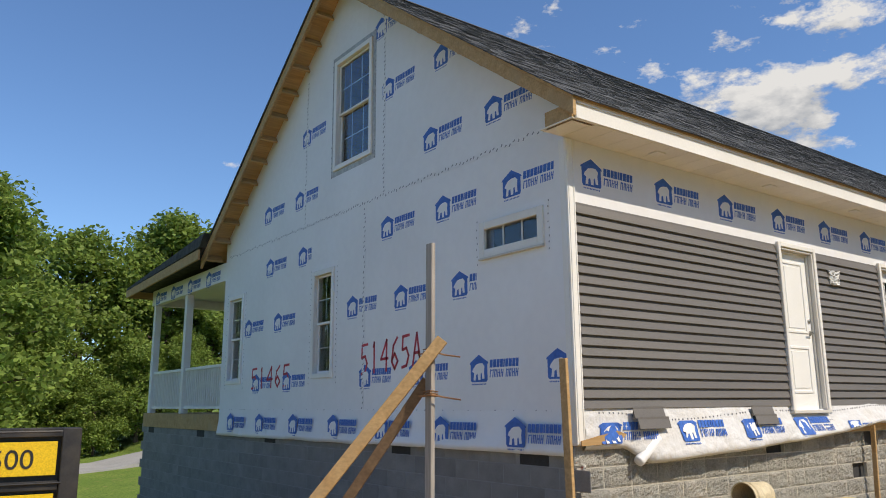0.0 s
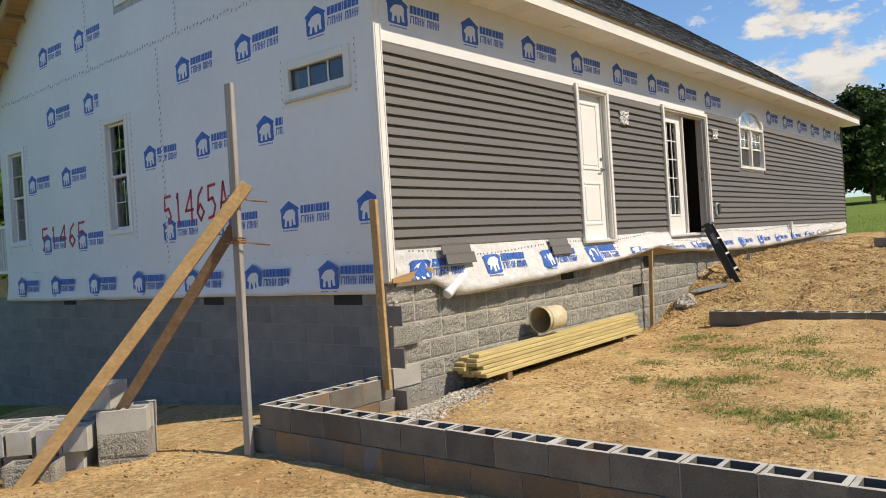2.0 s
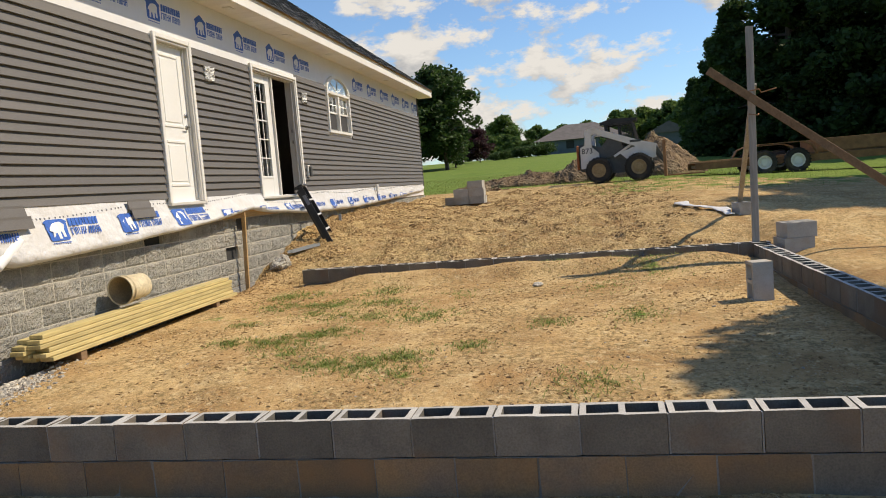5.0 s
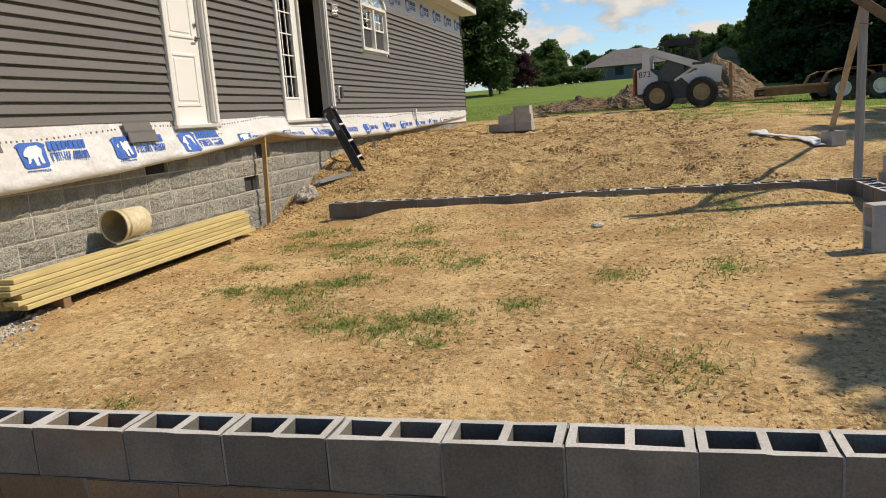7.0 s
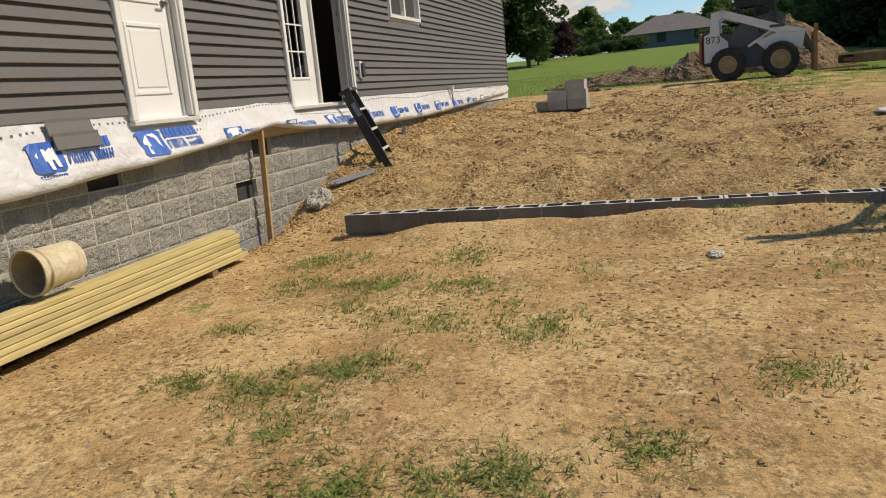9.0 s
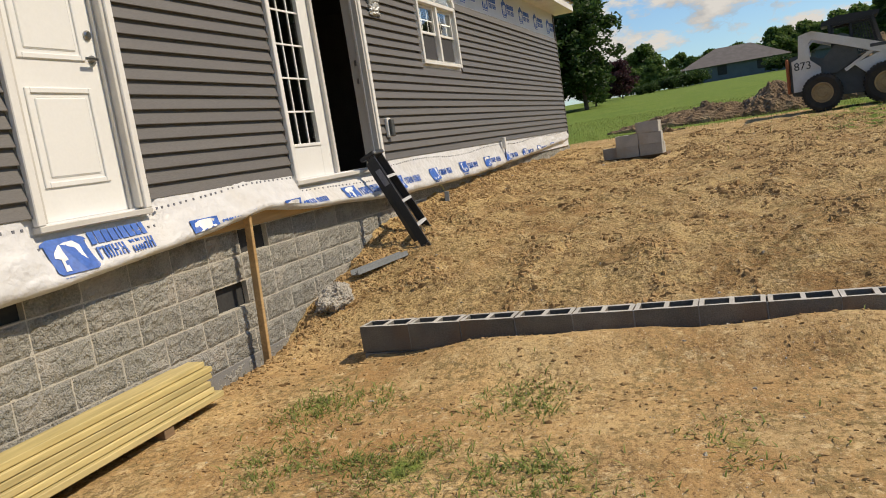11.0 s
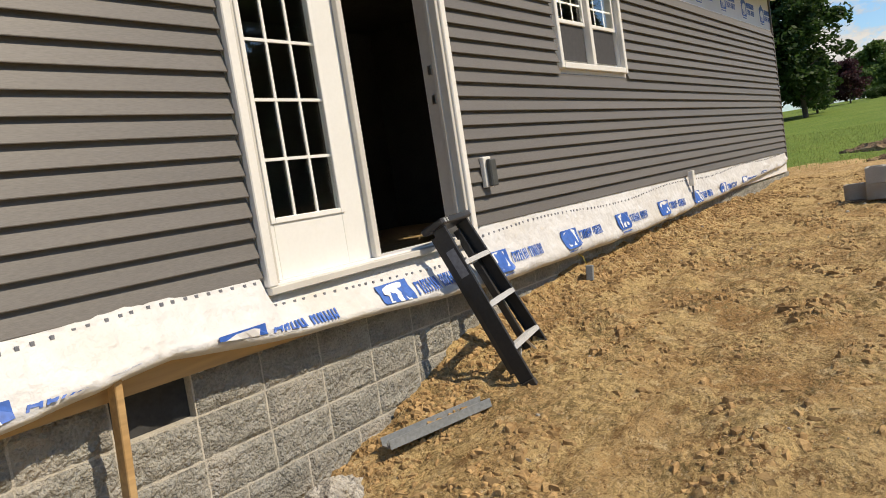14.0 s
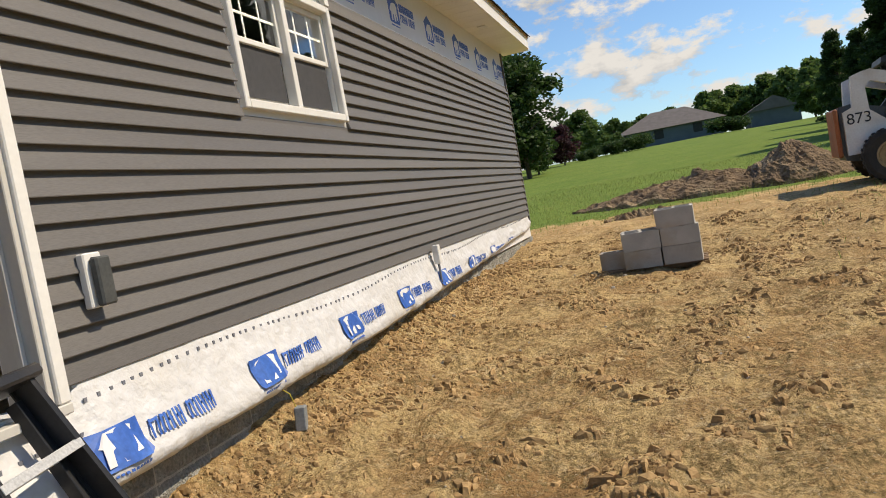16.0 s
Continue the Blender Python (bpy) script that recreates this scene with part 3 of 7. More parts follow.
# roof
bm = bmesh.new()
RX0, RX1 = 5.12, 24.55
for s in (-1, 1):
    e = RIDGE_Y + s * (RIDGE_Y - EAVE_Y)
    prism(bm, [(e, EAVE_Z - 0.035), (RIDGE_Y, RIDGE_Z - 0.035), (RIDGE_Y, RIDGE_Z - 0.005), (e, EAVE_Z - 0.005)], 0, RX0, RX1)
roof = part("roof", bm, M_PINE, house, "roof deck of bare sheathing")
bm = bmesh.new()
for s in (-1, 1):                          # rake rafters
    e = RIDGE_Y + s * (RIDGE_Y - EAVE_Y + 0.0)
    q0, q1 = (e, EAVE_Z), (RIDGE_Y, RIDGE_Z)
    prism(bm, [(q0[0], q0[1] - 0.20), (q1[0], q1[1] - 0.20), (q1[0], q1[1] - 0.037), (q0[0], q0[1] - 0.037)], 0, RX0, RX0 + 0.04)
part("rake_board", bm, M_PINE, roof, "raw pine rake rafters")
for s in (-1, 1):                          # lookouts between wall and rake rafter
    L = RIDGE_Y - EAVE_Y
    k = 0.12
    while k < L:
        y = RIDGE_Y + s * (L - k)
        t = bmesh.new()
        box(t, RX0 + 0.042, -0.019, -0.14, HX0 - 0.002, 0.019, 0, 0.003)
        t.transform(Matrix.Translation((0, y, roof_z(y) - 0.04)) @ Matrix.Rotation(-s * math.atan(SLOPE), 4, "X"))
        part("lookout", t, M_PINE, roof)
        k += 0.405
bm = bmesh.new()
box(bm, RX0 + 0.045, 4.99, 4.25, HX0 - 0.004, 5.03, 4.43, 0.004)
box(bm, RX0 + 0.045, 5.03, 4.25, RX0 + 0.085, 5.36, 4.42, 0.004)
box(bm, RX0 + 0.20, 5.04, 4.27, RX0 + 0.24, 5.38, 4.40, 0.004)
part("eave_return", bm, M_PINE, roof, "bare lumber eave return")
bm = bmesh.new()
box(bm, HX0 - 0.3, 4.955, 4.255, RX1, 4.975, 4.445)
box(bm, HX0 - 0.3, 4.945, 4.40, RX1, 4.955, 4.445)
part("fascia", bm, M_FASC, roof, "white aluminium fascia")
k = HX0 - 0.34
soffit_me = mesh_of("soffit_panel", one(box, 0, 4.976, 4.25, 0.295, 5.414, 4.262, 0.002), M_FASC)
while k < RX1 - 0.05:
    share("soffit_panel", soffit_me, roof, pose(k, 0, 0))
    k += 0.3
for k in range(8):
    part("soffit_vent", one(box, 6.6 + k * 2.2, 5.12, 4.235, 6.75 + k * 2.2, 5.24, 4.249, 0.003), M_WHITE, roof)
part("ridge_cap", one(prism, [(RIDGE_Y - 0.17, RIDGE_Z - 0.10), (RIDGE_Y, RIDGE_Z + 0.03), (RIDGE_Y + 0.17, RIDGE_Z - 0.10), (RIDGE_Y, RIDGE_Z + 0.008)], 0, RX0 - 0.02, RX1), M_SHING, roof)

# porch
porch_label = "raw framed porch with white posts and railing"
part("porch_deck", one(box, HX0 - 0.02, HY1 + 0.004, 1.12, HX1 - 8, 19.55, 1.43, 0.004), M_PINE, house, "pine rim boards of the porch floor")
bm = bmesh.new()
prism(bm, [(HY1 + 0.15, roof_z(HY1 + 0.15) - 0.02), (20.0, 4.40), (20.0, 4.45), (HY1 - 0.1, roof_z(HY1 - 0.1) + 0.03)], 0, 4.98, HX1 - 8)
part("porch_roof", bm, M_SHING, house, "dark shingled low porch roof")
bm = bmesh.new()
prism(bm, [(HY1 + 0.2, 4.40), (20.0, 4.22), (20.0, 4.395), (HY1 + 0.2, 4.60)], 0, 4.98, 5.02)
box(bm, 5.024, 19.95, 4.22, HX1 - 8, 19.99, 4.39)
part("porch_fascia", bm, M_PINE, house, "bare pine porch fascia")
bm = bmesh.new()
box(bm, HX0, HY1 + 0.006, 4.0, HX0 + 0.15, 19.5, 4.36)
box(bm, HX0 + 0.155, 19.3, 4.0, HX1 - 8, 19.5, 4.36)
part("porch_beam", bm, M_WRAP, house, "wrapped porch beam")
part("porch_ceiling", one(box, HX0 + 0.152, HY1 + 0.004, 4.2, HX1 - 8, 19.29, 4.22), M_WRAP, house)
for y in (16.95, 19.25):
    part("porch_post", one(box, HX0 + 0.02, y, 1.432, HX0 + 0.17, y + 0.15, 3.998, 0.006), M_WHITE, house, "white vinyl porch post")
for x in (8.5, 11.4, 14.2):
    part("porch_post", one(box, x, 19.3, 1.432, x + 0.15, 19.45, 3.998, 0.006), M_WHITE, house)
for y0, y1 in ((14.7, 16.94), (17.11, 19.24)):
    rail = part("porch_rail", one(box, HX0 + 0.06, y0, 2.33, HX0 + 0.13, y1, 2.39, 0.006), M_WHITE, house, "white vinyl railing")
    bm = one(box, HX0 + 0.07, y0, 1.53, HX0 + 0.12, y1, 1.58, 0.004)
    part("bottom_rail", bm, M_WHITE, rail)
    k = y0 + 0.08
    while k < y1 - 0.04:
        part("baluster", one(box, HX0 + 0.078, k, 1.58, HX0 + 0.112, k + 0.034, 2.33), M_WHITE, rail)
        k += 0.115

# ---- siding courses, each its own strip ----
EXPO = 0.1016


def course(parent, x0, x1, z):
    bm = bmesh.new()
    y = HY0 + 0.012
    prism(bm, [(y, z + EXPO + 0.012), (y - 0.001, z + EXPO + 0.012), (y - 0.003, z + EXPO - 0.012), (y - 0.014, z + 0.054), (y - 0.030, z), (y - 0.029, z - 0.004), (y - 0.003, z - 0.001), (y, z + 0.004)], 0, x0, x1)
    return part("siding_course", bm, M_SIDE, parent)


TRIMS = [(9.27, 10.20, 1.4, 3.62), (12.04, 13.975, 1.4, 3.62), (15.66, 17.22, 2.69, 4.2)]
for i in range(24):
    z = 1.545 + i * EXPO
    x_end = HX1 - 0.02
    segs, x = [], HX0 + 0.10
    for a, b, c, d in TRIMS:
        if z + EXPO > c and z < d:
            segs.append((x, a))
            x = b
    segs.append((x, x_end))
    for a, b in segs:
        if z > 3.56 and a < 14.5:          # the western part stops at the door heads
            if b < 15 or i > 20:
                continue
            a = max(a, 14.0)
        if z < 1.6 and a > 14:
            continue
        if i > 20:
            continue
        course(wall_s, a, b, z)
LOWER = []                                 # short pieces hanging in front of the loose wrap
for x0, x1, n in ((6.21, 6.68, 2), (8.31, 8.74, 2)):
    for k in range(1, n + 1):
        LOWER.append((x0 + 0.02 * k, x1 + 0.03 * k, 1.545 - k * EXPO))

# corner post
bm = bmesh.new()
box(bm, HX0 - 0.016, HY0 - 0.016, 1.21, HX0 + 0.095, HY0 + 0.010, 4.24, 0.004)
box(bm, HX0 - 0.016, HY0 + 0.011, 1.21, HX0 - 0.002, HY0 + 0.09, 4.24, 0.004)
tube(bm, [(HX0 + 0.006, HY0 - 0.017, 1.22), (HX0 + 0.006, HY0 - 0.017, 4.23)], 0.008, 6)
tube(bm, [(HX0 + 0.075, HY0 - 0.017, 1.22), (HX0 + 0.075, HY0 - 0.017, 4.23)], 0.008, 6)
part("corner_trim", bm, M_WHITE, wall_s, "white vinyl corner post")
part("far_corner_trim", one(box, HX1 - 0.018, HY0 - 0.016, 1.4, HX1 + 0.02, HY0 + 0.014, 4.24, 0.004), M_SIDE, wall_s)


# ---- doors and windows (built facing -y, x to the right) ----
def frame_ring(bm, x0, z0, x1, z1, w, y0, y1, bevel=0.004, bottom=True):
    box(bm, x0, y0, z0, x0 + w, y1, z1, bevel)
    box(bm, x1 - w, y0, z0, x1, y1, z1, bevel)
    box(bm, x0 + w, y0, z1 - w, x1 - w, y1, z1, bevel)
    if bottom:
        box(bm, x0 + w, y0, z0, x1 - w, y1, z0 + w, bevel)


def pane(parent, x0, z0, x1, z1, y):
    ob = part("pane", one(box, x0, y, z0, x1, y + 0.004, z1), M_GLASS, parent)
    ob.visible_shadow = False
    return ob


def sash(parent, x0, z0, x1, z1, y, cols, rows, screen=False):
    s = part("sash", one(frame_ring, x0, z0, x1, z1, 0.036, y, y + 0.03, 0.003), M_WHITE, parent)
    pane(s, x0 + 0.03, z0 + 0.03, x1 - 0.03, z1 - 0.03, y + 0.014)
    bm = bmesh.new()
    for k in range(1, cols):
        c = x0 + (x1 - x0) * k / cols
        box(bm, c - 0.008, y + 0.019, z0 + 0.03, c + 0.008, y + 0.025, z1 - 0.03)
    for k in range(1, rows):
        c = z0 + (z1 - z0) * k / rows
        box(bm, x0 + 0.03, y + 0.0185, c - 0.008, x1 - 0.03, y + 0.0255, c + 0.008)
    if cols > 1 or rows > 1:
        part("grille", bm, M_WHITE, s)
    else:
        bm.free()
    return s


def hung_window(name, x0, z0, x1, z1, m, units=1, cols=3, rows=2, trim=0.075, label="white vinyl double-hung window"):
    w = part(name, one(frame_ring, x0 - trim * 0.6, z0 - trim * 0.6, x1 + trim * 0.6, z1 + trim * 0.6, trim, -0.03, 0.02, 0.006), M_WHITE, house, label)
    w.matrix_basis = m
    part("jamb", one(frame_ring, x0 - 0.004, z0 - 0.004, x1 + 0.004, z1 + 0.004, 0.03, 0.021, 0.13), M_WHITE, w)
    step = (x1 - x0) / units
    for u in range(units):
        a, b = x0 + u * step + 0.03, x0 + (u + 1) * step - 0.03
        mid = (z0 + z1) / 2
        sash(w, a, mid - 0.015, b, z1 - 0.03, 0.03, cols, rows)
        lo = sash(w, a, z0 + 0.03, b, mid + 0.02, 0.062, cols, rows)
        part("screen", one(box, a + 0.03, 0.050, z0 + 0.06, b - 0.03, 0.052, mid - 0.01), M_SCREEN, w, "grey insect screen") if units == 2 else None
        if u:
            part("mullion", one(box, x0 + u * step - 0.032, -0.012, z0, x0 + u * step + 0.032, 0.06, z1, 0.004), M_WHITE, w)
    return w


ML = pose(0, HY0, 0)
MW = Matrix.Translation((HX0, 0, 0)) @ Matrix.Rotation(radians(-90), 4, "Z")      # local x is -y of the world


def west(o):
    return (-o[2], o[1], -o[0], o[3])


arch_w = hung_window("arched_window", WIN[0], WIN[1], WIN[2], WIN[3], ML, 2, 3, 2, trim=0.055, label="white twin double-hung window with a half-round light")
# half-round light over the twin window
bm = bmesh.new()
cxw, rw, hw = (WIN[0] + WIN[2]) / 2, (WIN[2] - WIN[0]) / 2 + 0.045, 0.36
outer = [(cxw + rw * math.cos(a), WIN[3] + 0.045 + hw * math.sin(a)) for a in [k * math.pi / 20 for k in range(21)]]
inner = [(cxw + (rw - 0.075) * math.cos(a), WIN[3] + 0.045 + (hw - 0.07) * math.sin(a)) for a in [k * math.pi / 20 for k in range(21)]]
for k in range(20):
    prism(bm, [outer[k], outer[k + 1], inner[k + 1], inner[k]], 1, -0.032, 0.02)
part("arch_frame", bm, M_WHITE, arch_w)
bm = bmesh.new()
prism(bm, inner + [(inner[-1][0], WIN[3] + 0.045)], 1, 0.004, 0.008)
part("arch_pane", bm, M_GLASS, arch_w)
part("arch_backing", one(prism, inner, 1, 0.0205, 0.03), M_DARK, arch_w)
bm = bmesh.new()
for a in (0.25, 0.5, 0.75):
    e = (cxw + (rw - 0.08) * math.cos(a * math.pi), WIN[3] + 0.045 + (hw - 0.075) * math.sin(a * math.pi))
    beam(bm, (cxw, 0.0, WIN[3] + 0.05), (e[0], 0.0, e[1]), 0.014, 0.006, 0, up=(0, 1, 0.01))
part("arch_grille", bm, M_WHITE, arch_w)

hung_window("gable_window", *west(UPWIN), MW, 1, 3, 2, label="white double-hung attic window in the gable")
hung_window("narrow_window", *west(MIDW), MW, 1, 2, 2)
hung_window("narrow_window", *west(LEFTW), MW, 1, 2, 2)
sw = west(SMALL)
w = part("strip_window", one(frame_ring, sw[0] - 0.06, sw[1] - 0.06, sw[2] + 0.06, sw[3] + 0.06, 0.09, -0.03, 0.02, 0.006), M_WHITE, house, "small white horizontal window")
w.matrix_basis = MW
pane(w, sw[0], sw[1], sw[2], sw[3], 0.03)
bm = bmesh.new()
for k in (1, 2):
    c = sw[0] + (sw[2] - sw[0]) * k / 3
    box(bm, c - 0.01, 0.02, sw[1] + 0.02, c + 0.01, 0.029, sw[3] - 0.02)
part("grille", bm, M_WHITE, w)
part("sill", one(box, sw[0] - 0.06, -0.045, sw[1] - 0.085, sw[2] + 0.06, -0.004, sw[1] - 0.062, 0.004), M_TRIM, w)


def panel_ring(bm, x0, z0, x1, z1, y):
    frame_ring(bm, x0, z0, x1, z1, 0.035, y - 0.012, y + 0.004, 0.005)
    box(bm, x0 + 0.06, y - 0.008, z0 + 0.06, x1 - 0.06, y + 0.004, z1 - 0.06, 0.008)


def casing(name, o, label):
    """Brick mould round a door, with jambs and sill."""
    d = part(name, one(frame_ring, o[0] - 0.085, o[1] - 0.01, o[2] + 0.085, o[3] + 0.085, 0.06, -0.045, 0.0, 0.006, False), M_WHITE, house, label)
    d.matrix_basis = ML
    bm = one(frame_ring, o[0] - 0.026, o[1], o[2] + 0.026, o[3] + 0.026, 0.03, -0.026, 0.155, 0.004, False)
    part("jamb", bm, M_TRIM, d, "beige door jamb")
    bm = bmesh.new()
    frame_ring(bm, o[0] + 0.0045, o[1], o[2] - 0.0045, o[3] - 0.0045, 0.02, 0.03, 0.06, 0.003, False)
    part("stop", bm, M_TRIM, d)
    bm = one(box, o[0] - 0.08, -0.05, o[1] - 0.05, o[2] + 0.08, 0.158, o[1] - 0.012, 0.004)
    part("sill", bm, M_TRIM, d, "tan door sill")
    return d


d1 = casing("door_1", DOOR1, "closed white panelled entry door")
dy = 0.062
bm = one(box, DOOR1[0] + 0.007, dy, DOOR1[1], DOOR1[2] - 0.007, dy + 0.044, DOOR1[3] - 0.007, 0.003)
leaf = part("door_leaf", bm, M_DOOR, d1, "white six-panel leaf")
for pz0, pz1 in ((DOOR1[1] + 0.20, DOOR1[1] + 0.80), (DOOR1[1] + 0.97, DOOR1[3] - 0.13)):
    part("panel", one(panel_ring, DOOR1[0] + 0.11, pz0, DOOR1[2] - 0.13, pz1, dy), M_DOOR, d1)
bm = bmesh.new()
t = bmesh.new()
lathe(t, [(0.032, 0), (0.032, -0.008), (0.012, -0.01), (0.012, -0.045), (0.009, -0.05)], 16, "y")
t.transform(Matrix.Translation((DOOR1[2] - 0.075, dy, DOOR1[1] + 0.98)))
merge(bm, t)
box(bm, DOOR1[2] - 0.17, dy - 0.055, DOOR1[1] + 0.97, DOOR1[2] - 0.065, dy - 0.04, DOOR1[1] + 0.99, 0.004)
part("door_handle", bm, M_STEEL, d1, "satin nickel lever")
bm = one(lathe, [(0.03, 0), (0.03, -0.012), (0.02, -0.022)], 16, "y")
bm.transform(Matrix.Translation((DOOR1[2] - 0.075, dy, DOOR1[1] + 1.14)))
part("deadbolt", bm, M_STEEL, d1)

fd = casing("door_2", FRENCH, "white french door, one glazed leaf closed and one open inwards")
fx0, fx1 = FRENCH[0] + 0.007, FRENCH[0] + 0.825


def glazed_leaf(name, parent, x0, x1, y, m=None):
    z0, z1 = FRENCH[1], FRENCH[3] - 0.007
    gx0, gx1, gz0, gz1 = x0 + 0.095, x1 - 0.205, z0 + 0.315, z1 - 0.155
    bm = bmesh.new()
    box(bm, x0, y, z0, gx0, y + 0.044, z1, 0.003)
    box(bm, gx1, y, z0, x1, y + 0.044, z1, 0.003)
    box(bm, gx0, y, z0, gx1, y + 0.044, gz0, 0.003)
    box(bm, gx0, y, gz1, gx1, y + 0.044, z1, 0.003)
    lf = part(name, bm, M_DOOR, parent, "white leaf with fifteen lights")
    if m is not None:
        lf.matrix_basis = m
    part("glazing_bead", one(frame_ring, gx0 - 0.02, gz0 - 0.02, gx1 + 0.02, gz1 + 0.02, 0.03, y - 0.010, y - 0.001, 0.003), M_DOOR, parent).matrix_basis = lf.matrix_basis
    g = part("pane", one(box, gx0, y + 0.02, gz0, gx1, y + 0.024, gz1), M_GLASS, parent)
    g.matrix_basis, g.visible_shadow = lf.matrix_basis, False
    bm = bmesh.new()
    for k in (1, 2):
        c = gx0 + (gx1 - gx0) * k / 3
        box(bm, c - 0.008, y + 0.010, gz0, c + 0.008, y + 0.019, gz1)
    for k in range(1, 5):
        c = gz0 + (gz1 - gz0) * k / 5
        box(bm, gx0, y + 0.0095, c - 0.008, gx1, y + 0.0195, c + 0.008)
    part("muntin", bm, M_DOOR, parent).matrix_basis = lf.matrix_basis


glazed_leaf("door_leaf", fd, fx0, fx1, 0.062)
part("astragal", one(box, fx1 - 0.012, 0.02, FRENCH[1], fx1 + 0.035, 0.06, FRENCH[3] - 0.01, 0.004), M_TRIM, fd, "beige centre post")
bm = bmesh.new()
for z in (1.75, 2.52, 3.30):
    box(bm, fx1 + 0.036, 0.03, z, fx1 + 0.040, 0.058, z + 0.1, 0.001)
part("hinge", bm, M_STEEL, fd)

for z in (2.42, 2.62):
    part("strike_plate", one(box, FRENCH[2] - 0.030, 0.070, z, FRENCH[2] - 0.0262, 0.098, z + 0.06, 0.001), M_STEEL, fd)

# ---- foundation ----
BL, BH, JT = 0.3966, 0.194, 0.0098
FTOP = 1.195


def rough_block(seed, l, h, d, amp, nu=7, nv=4):
    """One block whose face towards -y is split stone."""
    rng = random.Random(seed)
    bm = bmesh.new()
    grid = [[bm.verts.new((l * i / nu, -amp * (0.0 if i in (0, nu) or j in (0, nv) else rng.uniform(0.15, 1.0)) - (rng.uniform(0, 0.004)), h * j / nv)) for i in range(nu + 1)] for j in range(nv + 1)]
    for j in range(nv):
        for i in range(nu):
            bm.faces.new((grid[j][i], grid[j][i + 1], grid[j + 1][i + 1], grid[j + 1][i]))
    ring = [grid[0][i] for i in range(nu + 1)] + [grid[j][nu] for j in range(1, nv + 1)] + [grid[nv][i] for i in range(nu - 1, -1, -1)] + [grid[j][0] for j in range(nv - 1, 0, -1)]
    back = [bm.verts.new((v.co.x, d, v.co.z)) for v in ring]
    for k in range(len(ring)):
        j = (k + 1) % len(ring)
        bm.faces.new((ring[j], ring[k], back[k], back[j]))
    return bm


fy = HY0 + 0.055
VENTS = [(8.79, 1), (10.98, 3), (11.5, 1)]
places, gaps = [], []
for r in range(6):
    z = FTOP - (r + 1) * (BH + JT)
    x = HX0 - (0.2032 if r % 2 else 0) + (0.2 if r == 1 else 0)
    while x < HX1 - 0.1:
        if any(vr == r + 1 and abs(x + BL / 2 - vx) < 0.2032 for vx, vr in VENTS):
            gaps.append((x - 0.002, z, x + BL + 0.002, min(z + BH, FTOP - 0.003)))
        elif x > HX0 - 0.05 and z + BH > height(x + 0.2, 5.4) - 0.12:
            places.append((x, z))
        x += BL + JT
bm = bmesh.new()
wall_cells(bm, HX0 + 0.03, HX1 - 0.02, -0.3, FTOP - 0.002, gaps, 1, fy - 0.0015, fy + 0.19)
found = part("foundation", bm, M_MORTAR, house, "mortar bed of the block foundation")
# a near-black panel just inside each gap paints the hole's darkness
for g_ in gaps:
    part("vent_opening", one(box, g_[0], fy + 0.045, g_[1], g_[2], fy + 0.185, g_[3]), M_DARK, found, "dark foundation vent opening")
variants = [mesh_of("block", rough_block(s, BL, BH, 0.03, 0.019, 16, 8), M_SPLIT) for s in range(8)]
rng = random.Random(5)
for x, z in places:
    share("block", variants[rng.randrange(8)], found, pose(x, fy, z))
part("footing_course", one(box, HX0 - 0.0, fy - 0.012, -0.35, 11.6, fy + 0.026, 0.175, 0.004), M_DKBLOCK, house, "dark damp footing blocks")

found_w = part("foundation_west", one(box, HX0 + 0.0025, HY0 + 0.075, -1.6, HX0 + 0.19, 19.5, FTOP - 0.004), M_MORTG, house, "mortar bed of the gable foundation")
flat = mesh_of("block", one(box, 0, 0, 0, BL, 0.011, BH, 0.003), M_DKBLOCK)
rot = Matrix.Rotation(radians(-90), 4, "Z")
gv = [(6.0, 1), (8.4, 1), (12.3, 1), (15.6, 1), (18.9, 1)]
bm_far = bmesh.new()
n_near = 0
for r in range(12):
    z = FTOP - (r + 1) * (BH + JT)
    y = HY0 + 0.06 + BL - (0.2 if r % 2 else 0)
    while y < 19.7:
        skip = any(vr == r + 1 and abs(y - BL / 2 - vy) < 0.21 for vy, vr in gv)
        if z + BH > height(5.3, y - 0.2) - 0.1 and not skip:
            if n_near < 300:
                share("block", flat, found_w, Matrix.Translation((HX0, y, z)) @ rot)
                n_near += 1
            else:
                box(bm_far, HX0, y - BL, z, HX0 + 0.011, y, z + BH, 0.003)
        y += BL + JT
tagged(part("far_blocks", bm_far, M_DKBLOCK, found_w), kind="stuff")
# no holes in the gable foundation: thin dark panels paint the vents' shade
for vy, vr in gv:
    z = FTOP - vr * (BH + JT)
    part("vent_opening", one(box, HX0 - 0.0015, vy - 0.21, z, HX0 + 0.0015, vy + 0.21, z + BH), M_DARK, found_w)
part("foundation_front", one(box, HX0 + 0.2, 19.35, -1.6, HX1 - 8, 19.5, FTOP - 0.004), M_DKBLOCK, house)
part("sill_plate", one(box, HX0 + 0.02, HY0 + 0.02, FTOP, HX1, HY0 + 0.2, FTOP + 0.02), M_PINE, house)


